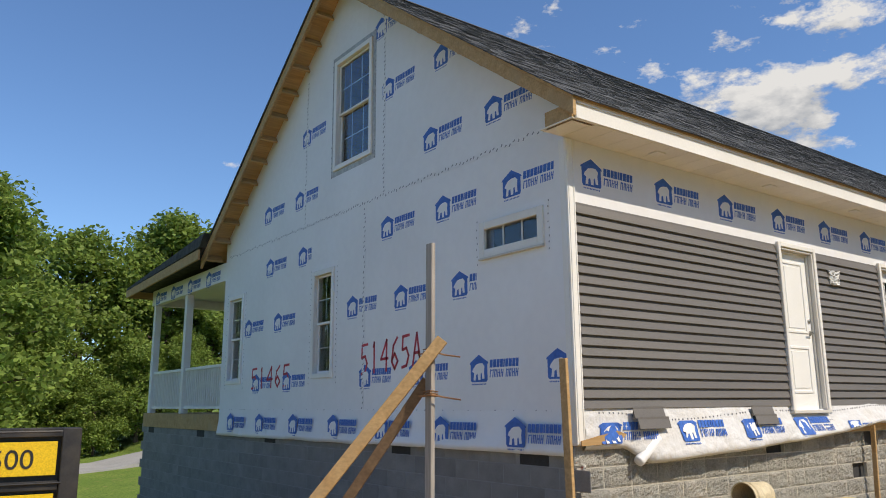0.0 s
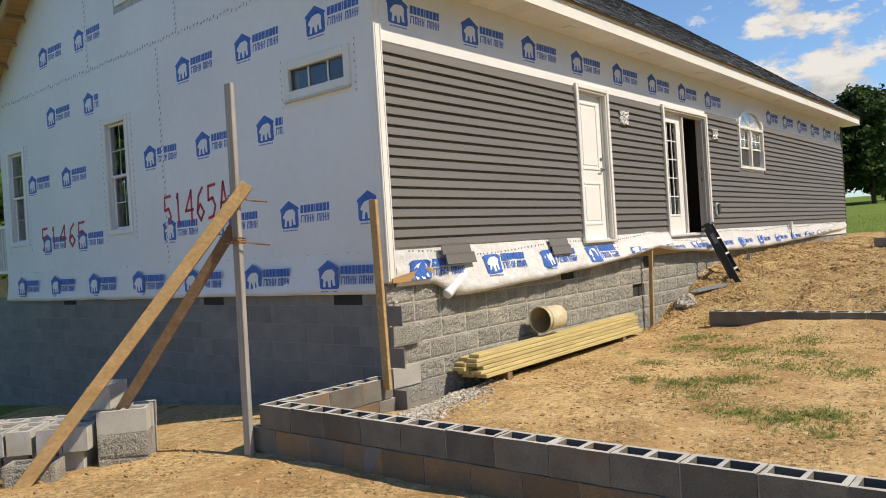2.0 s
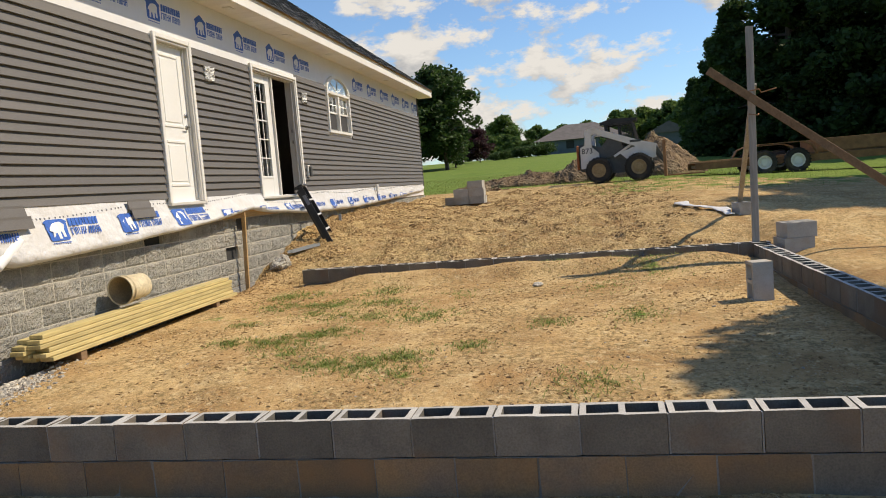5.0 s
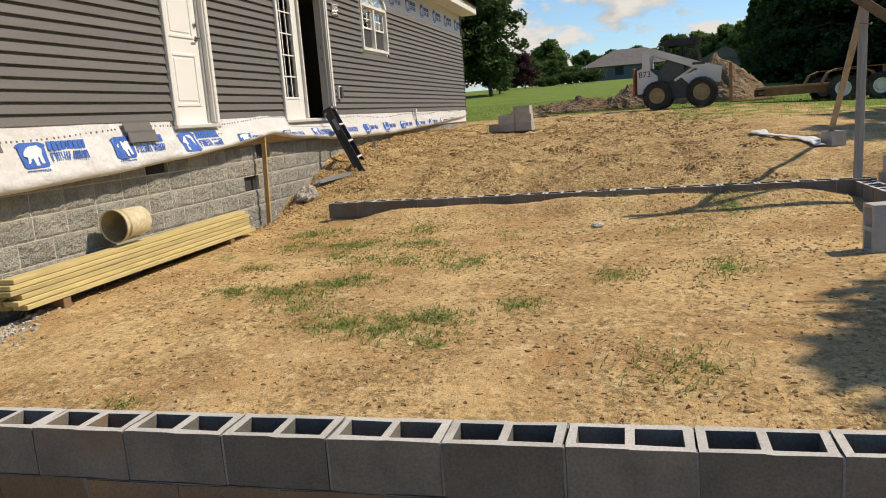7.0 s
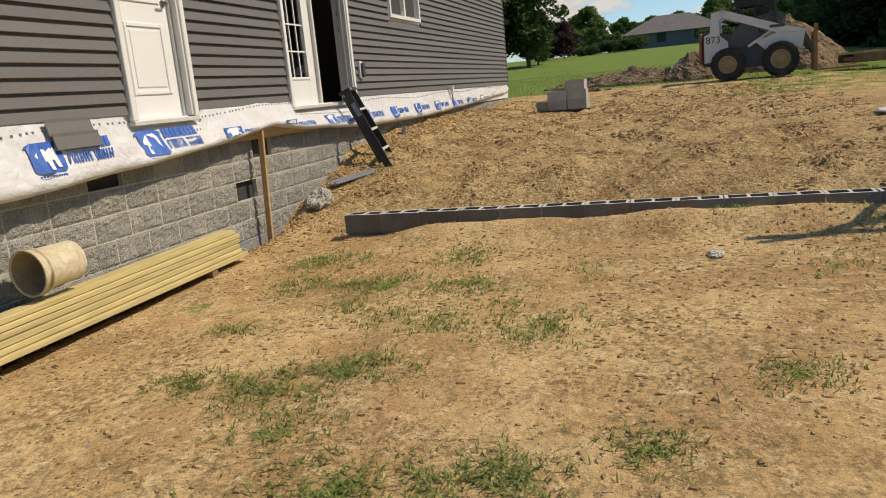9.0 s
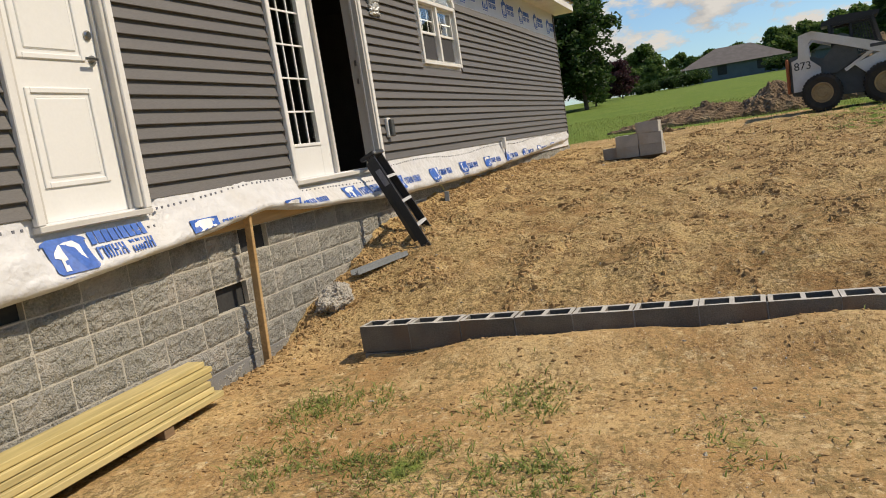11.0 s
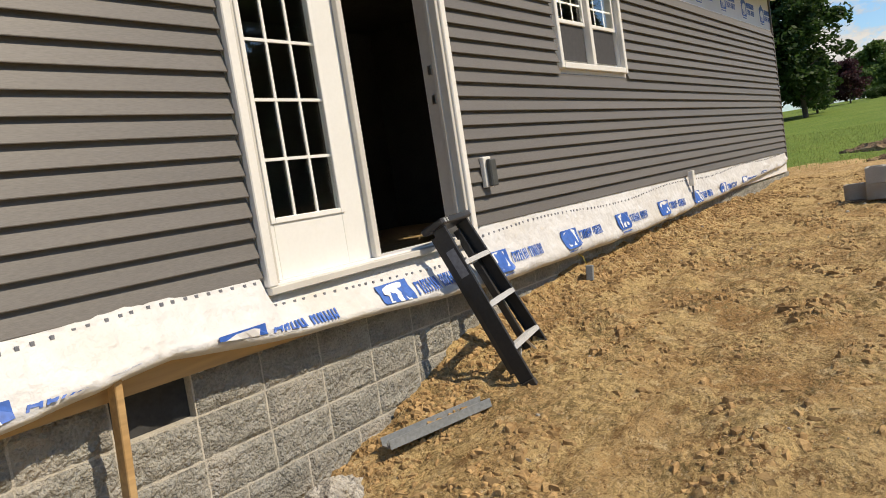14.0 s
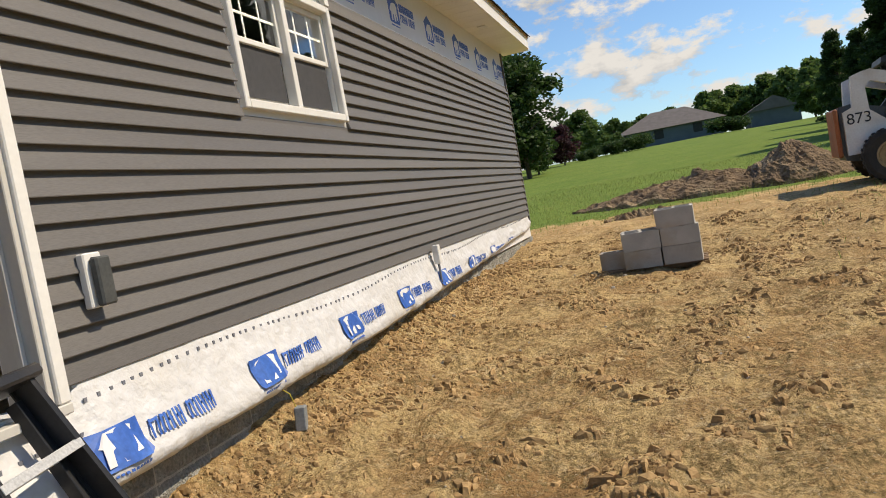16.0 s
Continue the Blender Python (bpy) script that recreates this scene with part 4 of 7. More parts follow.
# ---- hollow concrete blocks ----
def hollow_block(l=BL, w=0.194, h=BH, rough=0.0, seed=0):
    """A two-core block lying along x, from its corner."""
    rng = random.Random(seed)
    bm = bmesh.new()
    t, e = 0.032, 0.030
    xs = [0, e, (l - e) / 2, (l + e) / 2, l - e, l]
    ys = [0, t, w - t, w]
    solid_cell = lambda i, j: j != 1 or i in (0, 2, 4)
    top = {(i, j): bm.verts.new((xs[i], ys[j], h)) for i in range(6) for j in range(4)}
    bot = {(i, j): bm.verts.new((xs[i], ys[j], 0)) for i in range(6) for j in range(4)}
    for i in range(5):
        for j in range(3):
            if solid_cell(i, j):
                bm.faces.new((top[i, j], top[i + 1, j], top[i + 1, j + 1], top[i, j + 1]))
                bm.faces.new((bot[i, j], bot[i, j + 1], bot[i + 1, j + 1], bot[i + 1, j]))
                for (di, dj, a, b) in ((0, -1, (i, j), (i + 1, j)), (0, 1, (i + 1, j + 1), (i, j + 1)), (-1, 0, (i, j + 1), (i, j)), (1, 0, (i + 1, j), (i + 1, j + 1))):
                    ni, nj = i + di, j + dj
                    if not (0 <= ni < 5 and 0 <= nj < 3) or not solid_cell(ni, nj):
                        bm.faces.new((bot[a], bot[b], top[b], top[a]))
    for v in bm.verts:
        v.co += Vector((rng.uniform(-1, 1), rng.uniform(-1, 1), rng.uniform(-1, 1))) * (0.0025 + rough)
    return bm


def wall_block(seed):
    """A block of the walls: shade painted into its sides, sun into its top."""
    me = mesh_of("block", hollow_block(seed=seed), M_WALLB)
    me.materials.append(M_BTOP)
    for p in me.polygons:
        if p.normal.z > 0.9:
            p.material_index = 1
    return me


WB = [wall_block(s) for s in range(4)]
WS = []
for s in range(3):
    WS.append(mesh_of("block", hollow_block(seed=9 + s), M_STAIN))
HB = [mesh_of("block", hollow_block(seed=s), M_BLOCK) for s in range(4)]


def low_wall(name, label, start, heading, count, top, courses, first=0.0):
    """A hollow-block wall along heading (degrees), its top at a height."""
    m = pose(start[0], start[1], top, 0, 0, heading)
    w = thing(name, label, "block wall", m, kind="structure")
    rng = random.Random(len(name) + count)
    for r in range(courses):
        off = 0.203 if r % 2 else 0.0
        for k in range(count - 1 if r and name == "block_wall_back" else count):
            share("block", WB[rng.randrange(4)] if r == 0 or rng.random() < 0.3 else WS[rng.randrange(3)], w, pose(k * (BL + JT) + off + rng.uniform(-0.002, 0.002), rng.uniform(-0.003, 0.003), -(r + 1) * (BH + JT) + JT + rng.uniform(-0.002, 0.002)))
    bm = bmesh.new()
    Lw = count * (BL + JT)
    box(bm, 0.02, 0.004, -courses * (BH + JT), Lw - 0.02, 0.190, -(BH + JT) + 0.003)
    part("mortar_bed", bm, M_DKBLOCK, w)
    bm = bmesh.new()
    for k in range(1, count):
        x = k * (BL + JT) - JT
        box(bm, x + 0.0005, 0.003, -BH, x + JT - 0.0005, 0.035, -0.006)
        box(bm, x + 0.0005, 0.160, -BH, x + JT - 0.0005, 0.191, -0.006)
    part("joint", bm, M_MORTG, w)
    return w


NEAR_TOP = 0.30
low_wall("block_wall_near", "low grey hollow concrete block wall with open cores", (4.224, -2.13), 90, 19, NEAR_TOP, 3)
low_wall("block_wall_return", "short hollow block wall meeting the house corner", (4.235, 5.395), 0, 3, NEAR_TOP, 3)
low_wall("block_wall_back", "single course of hollow concrete blocks set in soil", (11.235, -2.07), 90, 16, 0.35, 2)
low_wall("block_wall_side", "low hollow concrete block wall along the bank", (4.25, -2.05), 0, 17, 0.33, 2)


# ---- printed wrap ----
def logo_mesh(low=False, letters=False):
    """The printed mark: a blue house with a white animal shape, two bars of lettering and a fine line."""
    bm = bmesh.new()
    z0 = -0.15
    top = 0.02 if low else 0.15
    if not letters:
        prism(bm, [(-0.145, z0 + 0.02), (-0.125, z0), (0.125, z0), (0.145, z0 + 0.02), (0.145, min(0.045, top)), *([] if low else [(0.165, 0.045), (0.155, 0.065), (0.0, 0.15), (-0.155, 0.065), (-0.165, 0.045)]), (-0.145, min(0.045, top))], 1, -0.0015, 0.0)
        return bm
    x, rng = 0.185, random.Random(3)
    for w in (0.046, 0.050, 0.046, 0.046, 0.022, 0.044, 0.050, 0.048, 0.038):          # bold line
        if not low:
            prism(bm, [(x, 0.0), (x + w, 0.0), (x + w + 0.008, 0.085), (x + 0.008, 0.085)], 1, -0.0015, 0.0)
        x += w + 0.009
    x = 0.182
    for w in (0.058, 0.040, 0.044, 0.040, 0.0, 0.040, 0.034, 0.042, 0.040):             # slanted thin line
        if w:
            for a in (0.0, w - 0.013):
                prism(bm, [(x + a, -0.105), (x + a + 0.012, -0.105), (x + a + 0.026, -0.02), (x + a + 0.014, -0.02)], 1, -0.0015, 0.0)
            k = rng.choice((-0.035, -0.065))
            prism(bm, [(x + 0.012, k), (x + w - 0.004, k), (x + w - 0.002, k + 0.012), (x + 0.014, k + 0.012)], 1, -0.0015, 0.0)
        x += (w or 0.02) + 0.012
    for k in range(11):
        box(bm, -0.125 + k * 0.023, -0.0015, z0 - 0.032, -0.111 + k * 0.023, 0.0, z0 - 0.018)
    return bm


def bear_mesh(low=False):
    bm = bmesh.new()
    prism(bm, [(-0.095, -0.13), (-0.058, -0.13), (-0.05, -0.07), (-0.02, -0.06), (-0.012, -0.13), (0.025, -0.13), (0.03, -0.06), (0.048, -0.05), (0.06, -0.115), (0.095, -0.115), (0.088, -0.03), (0.098, 0.0 if low else 0.02), (0.06, 0.012 if low else 0.055), (0.0, 0.012 if low else 0.052), (-0.05, 0.01 if low else 0.04), (-0.10, -0.005), (-0.115, -0.035), (-0.082, -0.05)], 1, -0.0028, -0.0016)
    return bm


def letter_mesh(low=False):
    return logo_mesh(low, True)


PRINT = ((logo_mesh, M_BLUE, "printed_emblem"), (letter_mesh, M_BLUE, "printed_lettering"), (bear_mesh, M_WRAP, "white_figure"))
PRINT_ME = [mesh_of(nm, f(), mt) for f, mt, nm in PRINT]


def put_logo(parent, m):
    for me_ in PRINT_ME:
        o = share(me_.name.split(".")[0], me_, parent, m)
        if me_ is PRINT_ME[1]:
            tagged(o, kind="stuff")


holes_w = [UPWIN, SMALL, MIDW, LEFTW]


def clipped_logo(parent, m, right):
    """A mark whose lettering ends at x = right, under a frame or the corner trim."""
    for f, mt, nm in PRINT:
        bm = f()
        bmesh.ops.bisect_plane(bm, geom=[*bm.verts, *bm.edges, *bm.faces], plane_co=(right, 0, 0), plane_no=(1, 0, 0), clear_outer=True)
        o = part(nm, bm, mt, parent)
        o.matrix_basis = m
        if f is letter_mesh:
            tagged(o, kind="stuff")


for z, y0, dy_, n in ((1.98, 5.62, 1.225, 8), (2.97, 5.93, 1.245, 8), (3.96, 6.23, 1.265, 8), (4.93, 6.51, 1.24, 7), (5.97, 7.51, 1.25, 4), (6.98, 8.96, 1.26, 2)):
    for k in range(n):
        y = y0 + k * dy_
        if y > 14.3 or z + 0.2 > roof_z(y + 0.15) - 0.1 or z > roof_z(y - 0.25) - 0.1 or y - 0.18 < HY0:
            continue
        right = min(0.7, y - HY0 - 0.10, (y - RIDGE_Y + (RIDGE_Z - z) / SLOPE) - 0.25)
        hidden = False
        for h in holes_w:
            if h[1] - 0.2 < z + 0.16 and z - 0.19 < h[3] + 0.2:
                if h[0] - 0.08 < y + 0.17 and y - 0.17 < h[2] + 0.14:
                    hidden = True
                elif y - 0.7 < h[2] + 0.14 < y:
                    right = min(right, y - h[2] - 0.14)
        if hidden:
            continue
        m = Matrix.Translation((HX0, y, z)) @ Matrix.Rotation(radians(-90), 4, "Z")
        if right < 0.68:
            clipped_logo(wall_w, m, right)
        else:
            put_logo(wall_w, m)
k = 0
while 5.87 + 1.19 * k < 24:
    x = 5.87 + 1.19 * k
    if not (15.3 < x < 17.5):
        put_logo(wall_s, pose(x, HY0 + 0.015, 3.94))
    k += 1
for k in range(4):
    o = put_logo(house, Matrix.Translation((HX0, 15.6 + 1.15 * k, 4.16)) @ Matrix.Rotation(radians(-90), 4, "Z"))

# lapped seams of the wrap, with rows of cap staples
SEAMS = [("h", 4.42, 5.45, 14.5), ("v", 9.35, 1.5, 4.40), ("v", 8.86, 4.43, 7.2), ("v", 11.25, 4.43, 7.0), ("h", 1.50, 5.5, 14.6)]
for kind_, c, a, b in SEAMS:
    bm = bmesh.new()
    if kind_ == "h":
        box(bm, HX0 - 0.003, a, c - 0.03, HX0 - 0.0005, b, c + 0.03)
    else:
        box(bm, HX0 - 0.0025, c - 0.03, a, HX0 - 0.0005, c + 0.03, b)
    lap = part("wrap_lap", bm, M_WRAP, wall_w)
    bm = bmesh.new()
    rng = random.Random(int(c * 100))
    p = a + 0.05
    while p < b - 0.05:
        q = c + rng.uniform(-0.02, 0.02)
        y, z = (p, q) if kind_ == "h" else (q, p)
        t = bmesh.new()
        box(t, -0.002, -0.006, -0.018, 0, 0.006, 0.018)
        t.transform(Matrix.Translation((HX0 - 0.0032, y, z)) @ Matrix.Rotation(rng.uniform(0.3, 1.2), 4, "X"))
        merge(bm, t)
        p += rng.uniform(0.055, 0.085)
    tagged(part("staple", bm, M_GREYP, lap), kind="stuff")
for h in holes_w:                          # flashing tape round the windows
    bm = bmesh.new()
    g = 0.05
    frame_ring(bm, -h[2] - 0.13, h[1] - 0.13, -h[0] + 0.13, h[3] + 0.13, 0.10, -0.0035, -0.0005, 0)
    bm.transform(MW)
    tape = part("flashing_tape", bm, M_SILV if h is UPWIN else M_WRAP, wall_w, "wrinkled tape round the window")
    bm = bmesh.new()
    rng = random.Random(int(h[0] * 50))
    for side in range(2):
        z = h[1] - 0.12
        while z < h[3] + 0.12:
            y = (h[0] - 0.12, h[2] + 0.12)[side] + rng.uniform(-0.012, 0.012)
            box(bm, HX0 - 0.005, y - 0.006, z - 0.009, HX0 - 0.0036, y + 0.006, z + 0.009)
            z += rng.uniform(0.06, 0.1)
    tagged(part("staple", bm, M_GREYP, tape), kind="stuff")

# sprayed numbers
STROKES = {"5": [(0.9, 1.0), (0.2, 0.97), (0.15, 0.55), (0.6, 0.6), (0.85, 0.35), (0.6, 0.05), (0.1, 0.0)], "1": [(0.4, 0.85), (0.5, 1.0), (0.5, 0.0)],
           "4": [(0.75, 0.0), (0.8, 1.0), (0.1, 0.38), (0.95, 0.40)], "6": [(0.8, 1.0), (0.35, 0.75), (0.15, 0.25), (0.5, 0.0), (0.85, 0.25), (0.5, 0.5), (0.2, 0.3)],
           "A": [(0.05, 0.0), (0.5, 1.0), (0.9, 0.0), (0.72, 0.4), (0.2, 0.38)]}


def sprayed(text, y0, y1, z0, hgt, rise):
    """Numbers sprayed by hand between y0 (start) and y1."""
    w = abs(y1 - y0) / len(text)
    for i, ch in enumerate(text):
        bm = bmesh.new()
        pts = [Vector((-(y0 - (i + 0.08 + 0.8 * u) * w), -0.002, z0 + rise * i / len(text) + v * hgt)) for u, v in STROKES[ch]]
        for a, b in zip(pts, pts[1:]):
            d = (b - a).normalized()
            beam(bm, a - d * 0.012, b + d * 0.012, 0.0012, 0.036, 0, up=Vector((0, 1, 0)).cross(d))
        part("sprayed_number", bm, M_INK, wall_w, "red sprayed number").matrix_basis = MW


sprayed("51465A", 9.43, 7.92, 2.00, 0.40, 0.08)
sprayed("51465", 13.2, 11.6, 1.88, 0.34, 0.02)


# loose lower edge of the wrap
def skirt_low(x):
    return float(np.interp(x, [5.5, 6.15, 6.45, 7.5, 9, 10.4, 11.4, 12.2, 14, 16.7, 20, 24.3], [1.19, 1.19, 1.03, 1.07, 1.14, 1.235, 1.335, 1.255, 1.16, 1.14, 1.22, 1.37])) + 0.015 * noise.noise(Vector((x * 1.3, 0, 0)))


def skirt_out(x, s):
    puff = float(np.interp(x, [5.5, 6.2, 6.6, 9, 11.3, 12.2, 14.5, 20, 24.3], [0.01, 0.03, 0.15, 0.14, 0.15, 0.15, 0.13, 0.07, 0.03]))
    fold = 0.042 * noise.noise(Vector((x * 2.1 + s, s * 4.0, 4.0))) + 0.030 * noise.noise(Vector((x * 4.3 + s * 4, s * 5.0, 9.0))) + 0.012 * noise.noise(Vector((x * 11.0 + s * 6, s * 7.0, 2.0)))
    return 0.006 + puff * s ** 1.15 + abs(fold) * (0.04 + 1.1 * s)


def sk_top(x):
    return 1.435 if 9.24 < x < 10.22 or 12.02 < x < 14.0 else 1.60


bm = bmesh.new()
xs = [HX0 + 0.10 + i * 0.06 for i in range(int((HX1 - 0.02 - HX0 - 0.1) / 0.06))]
rows = [[bm.verts.new((x, HY0 + 0.012 - skirt_out(x, s / 9), sk_top(x) + (skirt_low(x) - sk_top(x)) * s / 9)) for x in xs] for s in range(10)]
rows.append([bm.verts.new((x, HY0 + 0.03 - skirt_out(x, 1) * 0.75, skirt_low(x) - 0.035)) for x in xs])
rows.append([bm.verts.new((x, HY0 + 0.045, skirt_low(x) + 0.01)) for x in xs])
for A, B in zip(rows, rows[1:]):
    for i in range(len(xs) - 1):
        bm.faces.new((B[i], B[i + 1], A[i + 1], A[i]))
for a, b, z in LOWER:
    s = (1.60 - z) / (1.60 - skirt_low(a))
    course(wall_s, a, b, z).matrix_basis = pose(0, -0.012 - max(skirt_out(a + (b - a) * q / 6, s) for q in range(7)), 0)
# the skirt takes the dimmed wrap colour, not that of the wall
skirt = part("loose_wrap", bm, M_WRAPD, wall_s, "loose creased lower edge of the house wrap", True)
k = 0
while 5.93 + 1.165 * k < 23.6:
    x0 = 5.93 + 1.165 * k
    k += 1
    for f, mt, nm in PRINT:
        bm = f(x0 > 10.0)
        bmesh.ops.subdivide_edges(bm, edges=[e for e in bm.edges if e.calc_length() > 0.1], cuts=2)
        bmesh.ops.triangulate(bm, faces=bm.faces)
        for v in bm.verts:
            z = min(max(1.33 + min(v.co.z, 0.085) * 0.9, skirt_low(x0 + v.co.x) + 0.015), sk_top(x0 + v.co.x) - 0.006)
            s = (sk_top(x0 + v.co.x) - z) / (sk_top(x0 + v.co.x) - skirt_low(x0 + v.co.x))
            v.co = Vector((x0 + v.co.x, HY0 + 0.012 - skirt_out(x0 + v.co.x, min(1, max(0, s))) - 0.008 + v.co.y * 1.6, z))
        o = part(nm, bm, mt, skirt)
        if f is letter_mesh:
            tagged(o, kind="stuff")
bm = bmesh.new()
rng = random.Random(8)
x = 5.8
while x < 24:
    s = 0.28 + 0.05 * math.sin(x * 2)
    z = sk_top(x) + (skirt_low(x) - sk_top(x)) * s
    box(bm, x - 0.008, HY0 + 0.012 - skirt_out(x, s) - 0.004, z - 0.009, x + 0.008, HY0 + 0.012 - skirt_out(x, s) + 0.001, z + 0.009)
    x += rng.uniform(0.05, 0.09)
tagged(part("staple", bm, M_GREYP, skirt), kind="stuff")

bm = bmesh.new()
ys = [HY0 + 0.1 + i * 0.08 for i in range(int((HY1 - HY0 - 0.1) / 0.08) + 1)]
rows = []
for s in range(8):
    row = []
    for y in ys:
        lo = 1.10 - 0.045 * smooth01(y, 6, 14) + 0.02 * noise.noise(Vector((y * 1.1, 3, 0)))
        t = s / 7
        out = 0.006 + (0.05 * t ** 1.5) + 0.03 * t * noise.noise(Vector((y * 2.4, t * 1.5, 2))) + 0.02 * t * noise.noise(Vector((y * 6.4, t * 2, 5)))
        row.append(bm.verts.new((HX0 - max(0.004, out), y, 1.52 + (lo - 1.52) * t)))
    rows.append(row)
rows.append([bm.verts.new((HX0 - 0.003, v.co.y, v.co.z + 0.01)) for v in rows[-1]])
for A, B in zip(rows, rows[1:]):
    for i in range(len(ys) - 1):
        bm.faces.new((A[i], A[i + 1], B[i + 1], B[i]))
skw = part("loose_wrap", bm, M_WRAP, wall_w, "loose creased lower edge of the house wrap", True)
for k in range(7):
    put_logo(skw, Matrix.Translation((HX0 - 0.045, 6.22 + 1.29 * k, 1.31)) @ Matrix.Rotation(radians(-90), 4, "Z"))

# roll of spare wrap and bare sheathing at the corner
bm = one(lathe, [(0.012, -0.02), (0.05, -0.02), (0.055, 0.0), (0.06, 0.36), (0.05, 0.37), (0.02, 0.37)], 16, "x")
bm.transform(Matrix.Translation((6.30, HY0 - 0.05, 1.03)) @ Matrix.Rotation(radians(-35), 4, "Y"))
part("wrap_roll", bm, M_WRAP, wall_s, "rolled-up end of house wrap", True)
bm = one(prism, [(HX0 + 0.02, 1.20), (6.05, 1.205), (6.15, 1.29), (6.02, 1.33), (HX0 + 0.02, 1.245)], 1, HY0 - 0.035, HY0 - 0.02)
part("sheathing_scrap", bm, M_PINE, wall_s, "exposed edge of sheathing board")
bm = one(prism, [(10.1, 1.20), (12.6, 1.20), (12.6, 1.34), (10.1, 1.34)], 1, HY0 - 0.022, HY0 + 0.002)
part("felt_strip", bm, M_PINE, wall_s, "raw rim board under the wrap edge")

# foil patches, outlet boxes
for x, z in ((10.68, 3.27), (14.35, 3.29)):
    bm = bmesh.new()
    rng = random.Random(int(x * 7))
    n = 9
    g = [[bm.verts.new((x - 0.13 + 0.26 * i / n + rng.uniform(-0.01, 0.01), HY0 - 0.03 - (0 if 0 < i < n and 0 < j < n else -0.012) - rng.uniform(0, 0.025), z - 0.1 + 0.2 * j / n + rng.uniform(-0.01, 0.01))) for i in range(n + 1)] for j in range(n + 1)]
    for j in range(n):
        for i in range(n):
            bm.faces.new((g[j][i], g[j][i + 1], g[j + 1][i + 1], g[j + 1][i]))
    ext = bmesh.ops.extrude_face_region(bm, geom=list(bm.faces))
    bmesh.ops.translate(bm, vec=(0, 0.025, 0), verts=[v for v in ext["geom"] if isinstance(v, bmesh.types.BMVert)])
    part("foil_patch", bm, M_SILV, wall_s, "crumpled plastic over a wall fixture")
ob_ = part("outlet_box", one(box, 14.165, HY0 - 0.045, 1.80, 14.265, HY0 - 0.006, 2.02, 0.006), M_WHITE, wall_s, "white outdoor outlet base")
part("outlet_cover", one(box, 14.187, HY0 - 0.085, 1.805, 14.268, HY0 - 0.046, 2.0, 0.008), M_OUTB, ob_, "dark grey flip cover")
ob_ = part("outlet_box", one(box, 18.58, HY0 - 0.11, 1.42, 18.65, HY0 - 0.05, 1.60, 0.006), M_WHITE, wall_s, "small white utility box")
part("stub_pipe", one(tube, [(18.62, HY0 - 0.08, 1.42), (18.62, HY0 - 0.08, 1.24)], 0.012, 8), M_GREYP, ob_)

# shingles: courses of separate tabs; the ones by the gable are parts
ang = math.atan(SLOPE)
rng = random.Random(11)
verts, faces = [], []
n_tab, L = 0, math.hypot(RIDGE_Y - EAVE_Y, RIDGE_Z - EAVE_Z)
tab_meshes = {}
for r in range(int(L / 0.142) + 1):
    x = RX0 - 0.03 - rng.uniform(0, 0.25)
    while x < RX1:
        w = rng.choice((0.15, 0.2, 0.24, 0.3))
        x0, x1 = max(x, RX0 - 0.03), min(x + w - 0.004, RX1)
        x += w
        if x1 - x0 < 0.04:
            continue
        s0, s1, th = r * 0.142 - 0.03, min(r * 0.142 + 0.16, L), rng.choice((0.006, 0.010, 0.013))
        if x0 < 7.1 and n_tab < 300 and r < 24:
            n_tab += 1
            key = (round(x1 - x0, 2), th)
            if key not in tab_meshes:
                tab_meshes[key] = mesh_of("shingle", one(prism, [(0, 0), (0.19, -0.004), (0.19, 0.002), (0, th)], 0, 0, key[0]), M_SHINGO)
            share("shingle", tab_meshes[key], roof, Matrix.Translation((x0, EAVE_Y + s0 * math.cos(ang), EAVE_Z + s0 * math.sin(ang))) @ Matrix.Rotation(ang, 4, "X"))
            continue
        b0 = len(verts)
        for s, h in ((s0, 0.0), (s0, th), (s1, 0.002)):
            for xx in (x0, x1):
                verts.append((xx, EAVE_Y + s * math.cos(ang) - h * math.sin(ang), EAVE_Z + s * math.sin(ang) + h * math.cos(ang)))
        faces += [(b0, b0 + 1, b0 + 3, b0 + 2), (b0 + 2, b0 + 3, b0 + 5, b0 + 4), (b0, b0 + 2, b0 + 4), (b0 + 1, b0 + 5, b0 + 3)]
me = bpy.data.meshes.new("shingle_field")
me.from_pydata(verts, [], faces)
me.materials.append(M_SHING)
sf = new("shingle_field", me)
sf.parent = roof
tagged(sf, "dark grey asphalt shingles", kind="stuff")
bm = bmesh.new()
prism(bm, [(RIDGE_Y, RIDGE_Z), (2 * RIDGE_Y - EAVE_Y + 0.03, EAVE_Z - 0.02), (2 * RIDGE_Y - EAVE_Y + 0.03, EAVE_Z), (RIDGE_Y, RIDGE_Z + 0.012)], 0, RX0 - 0.03, RX1)
part("north_shingles", bm, M_SHING, roof)


# ---- lumber, stakes, braces ----
def board(name, p, q, w, h, material, label, category, group="", up=(0, 0, 1)):
    p, q = Vector(p), Vector(q)
    ob = solid(name, one(beam, (0, 0, 0), q - p, w, h, 0.004, up), material, label, category, Matrix.Translation(p), group)
    return ob


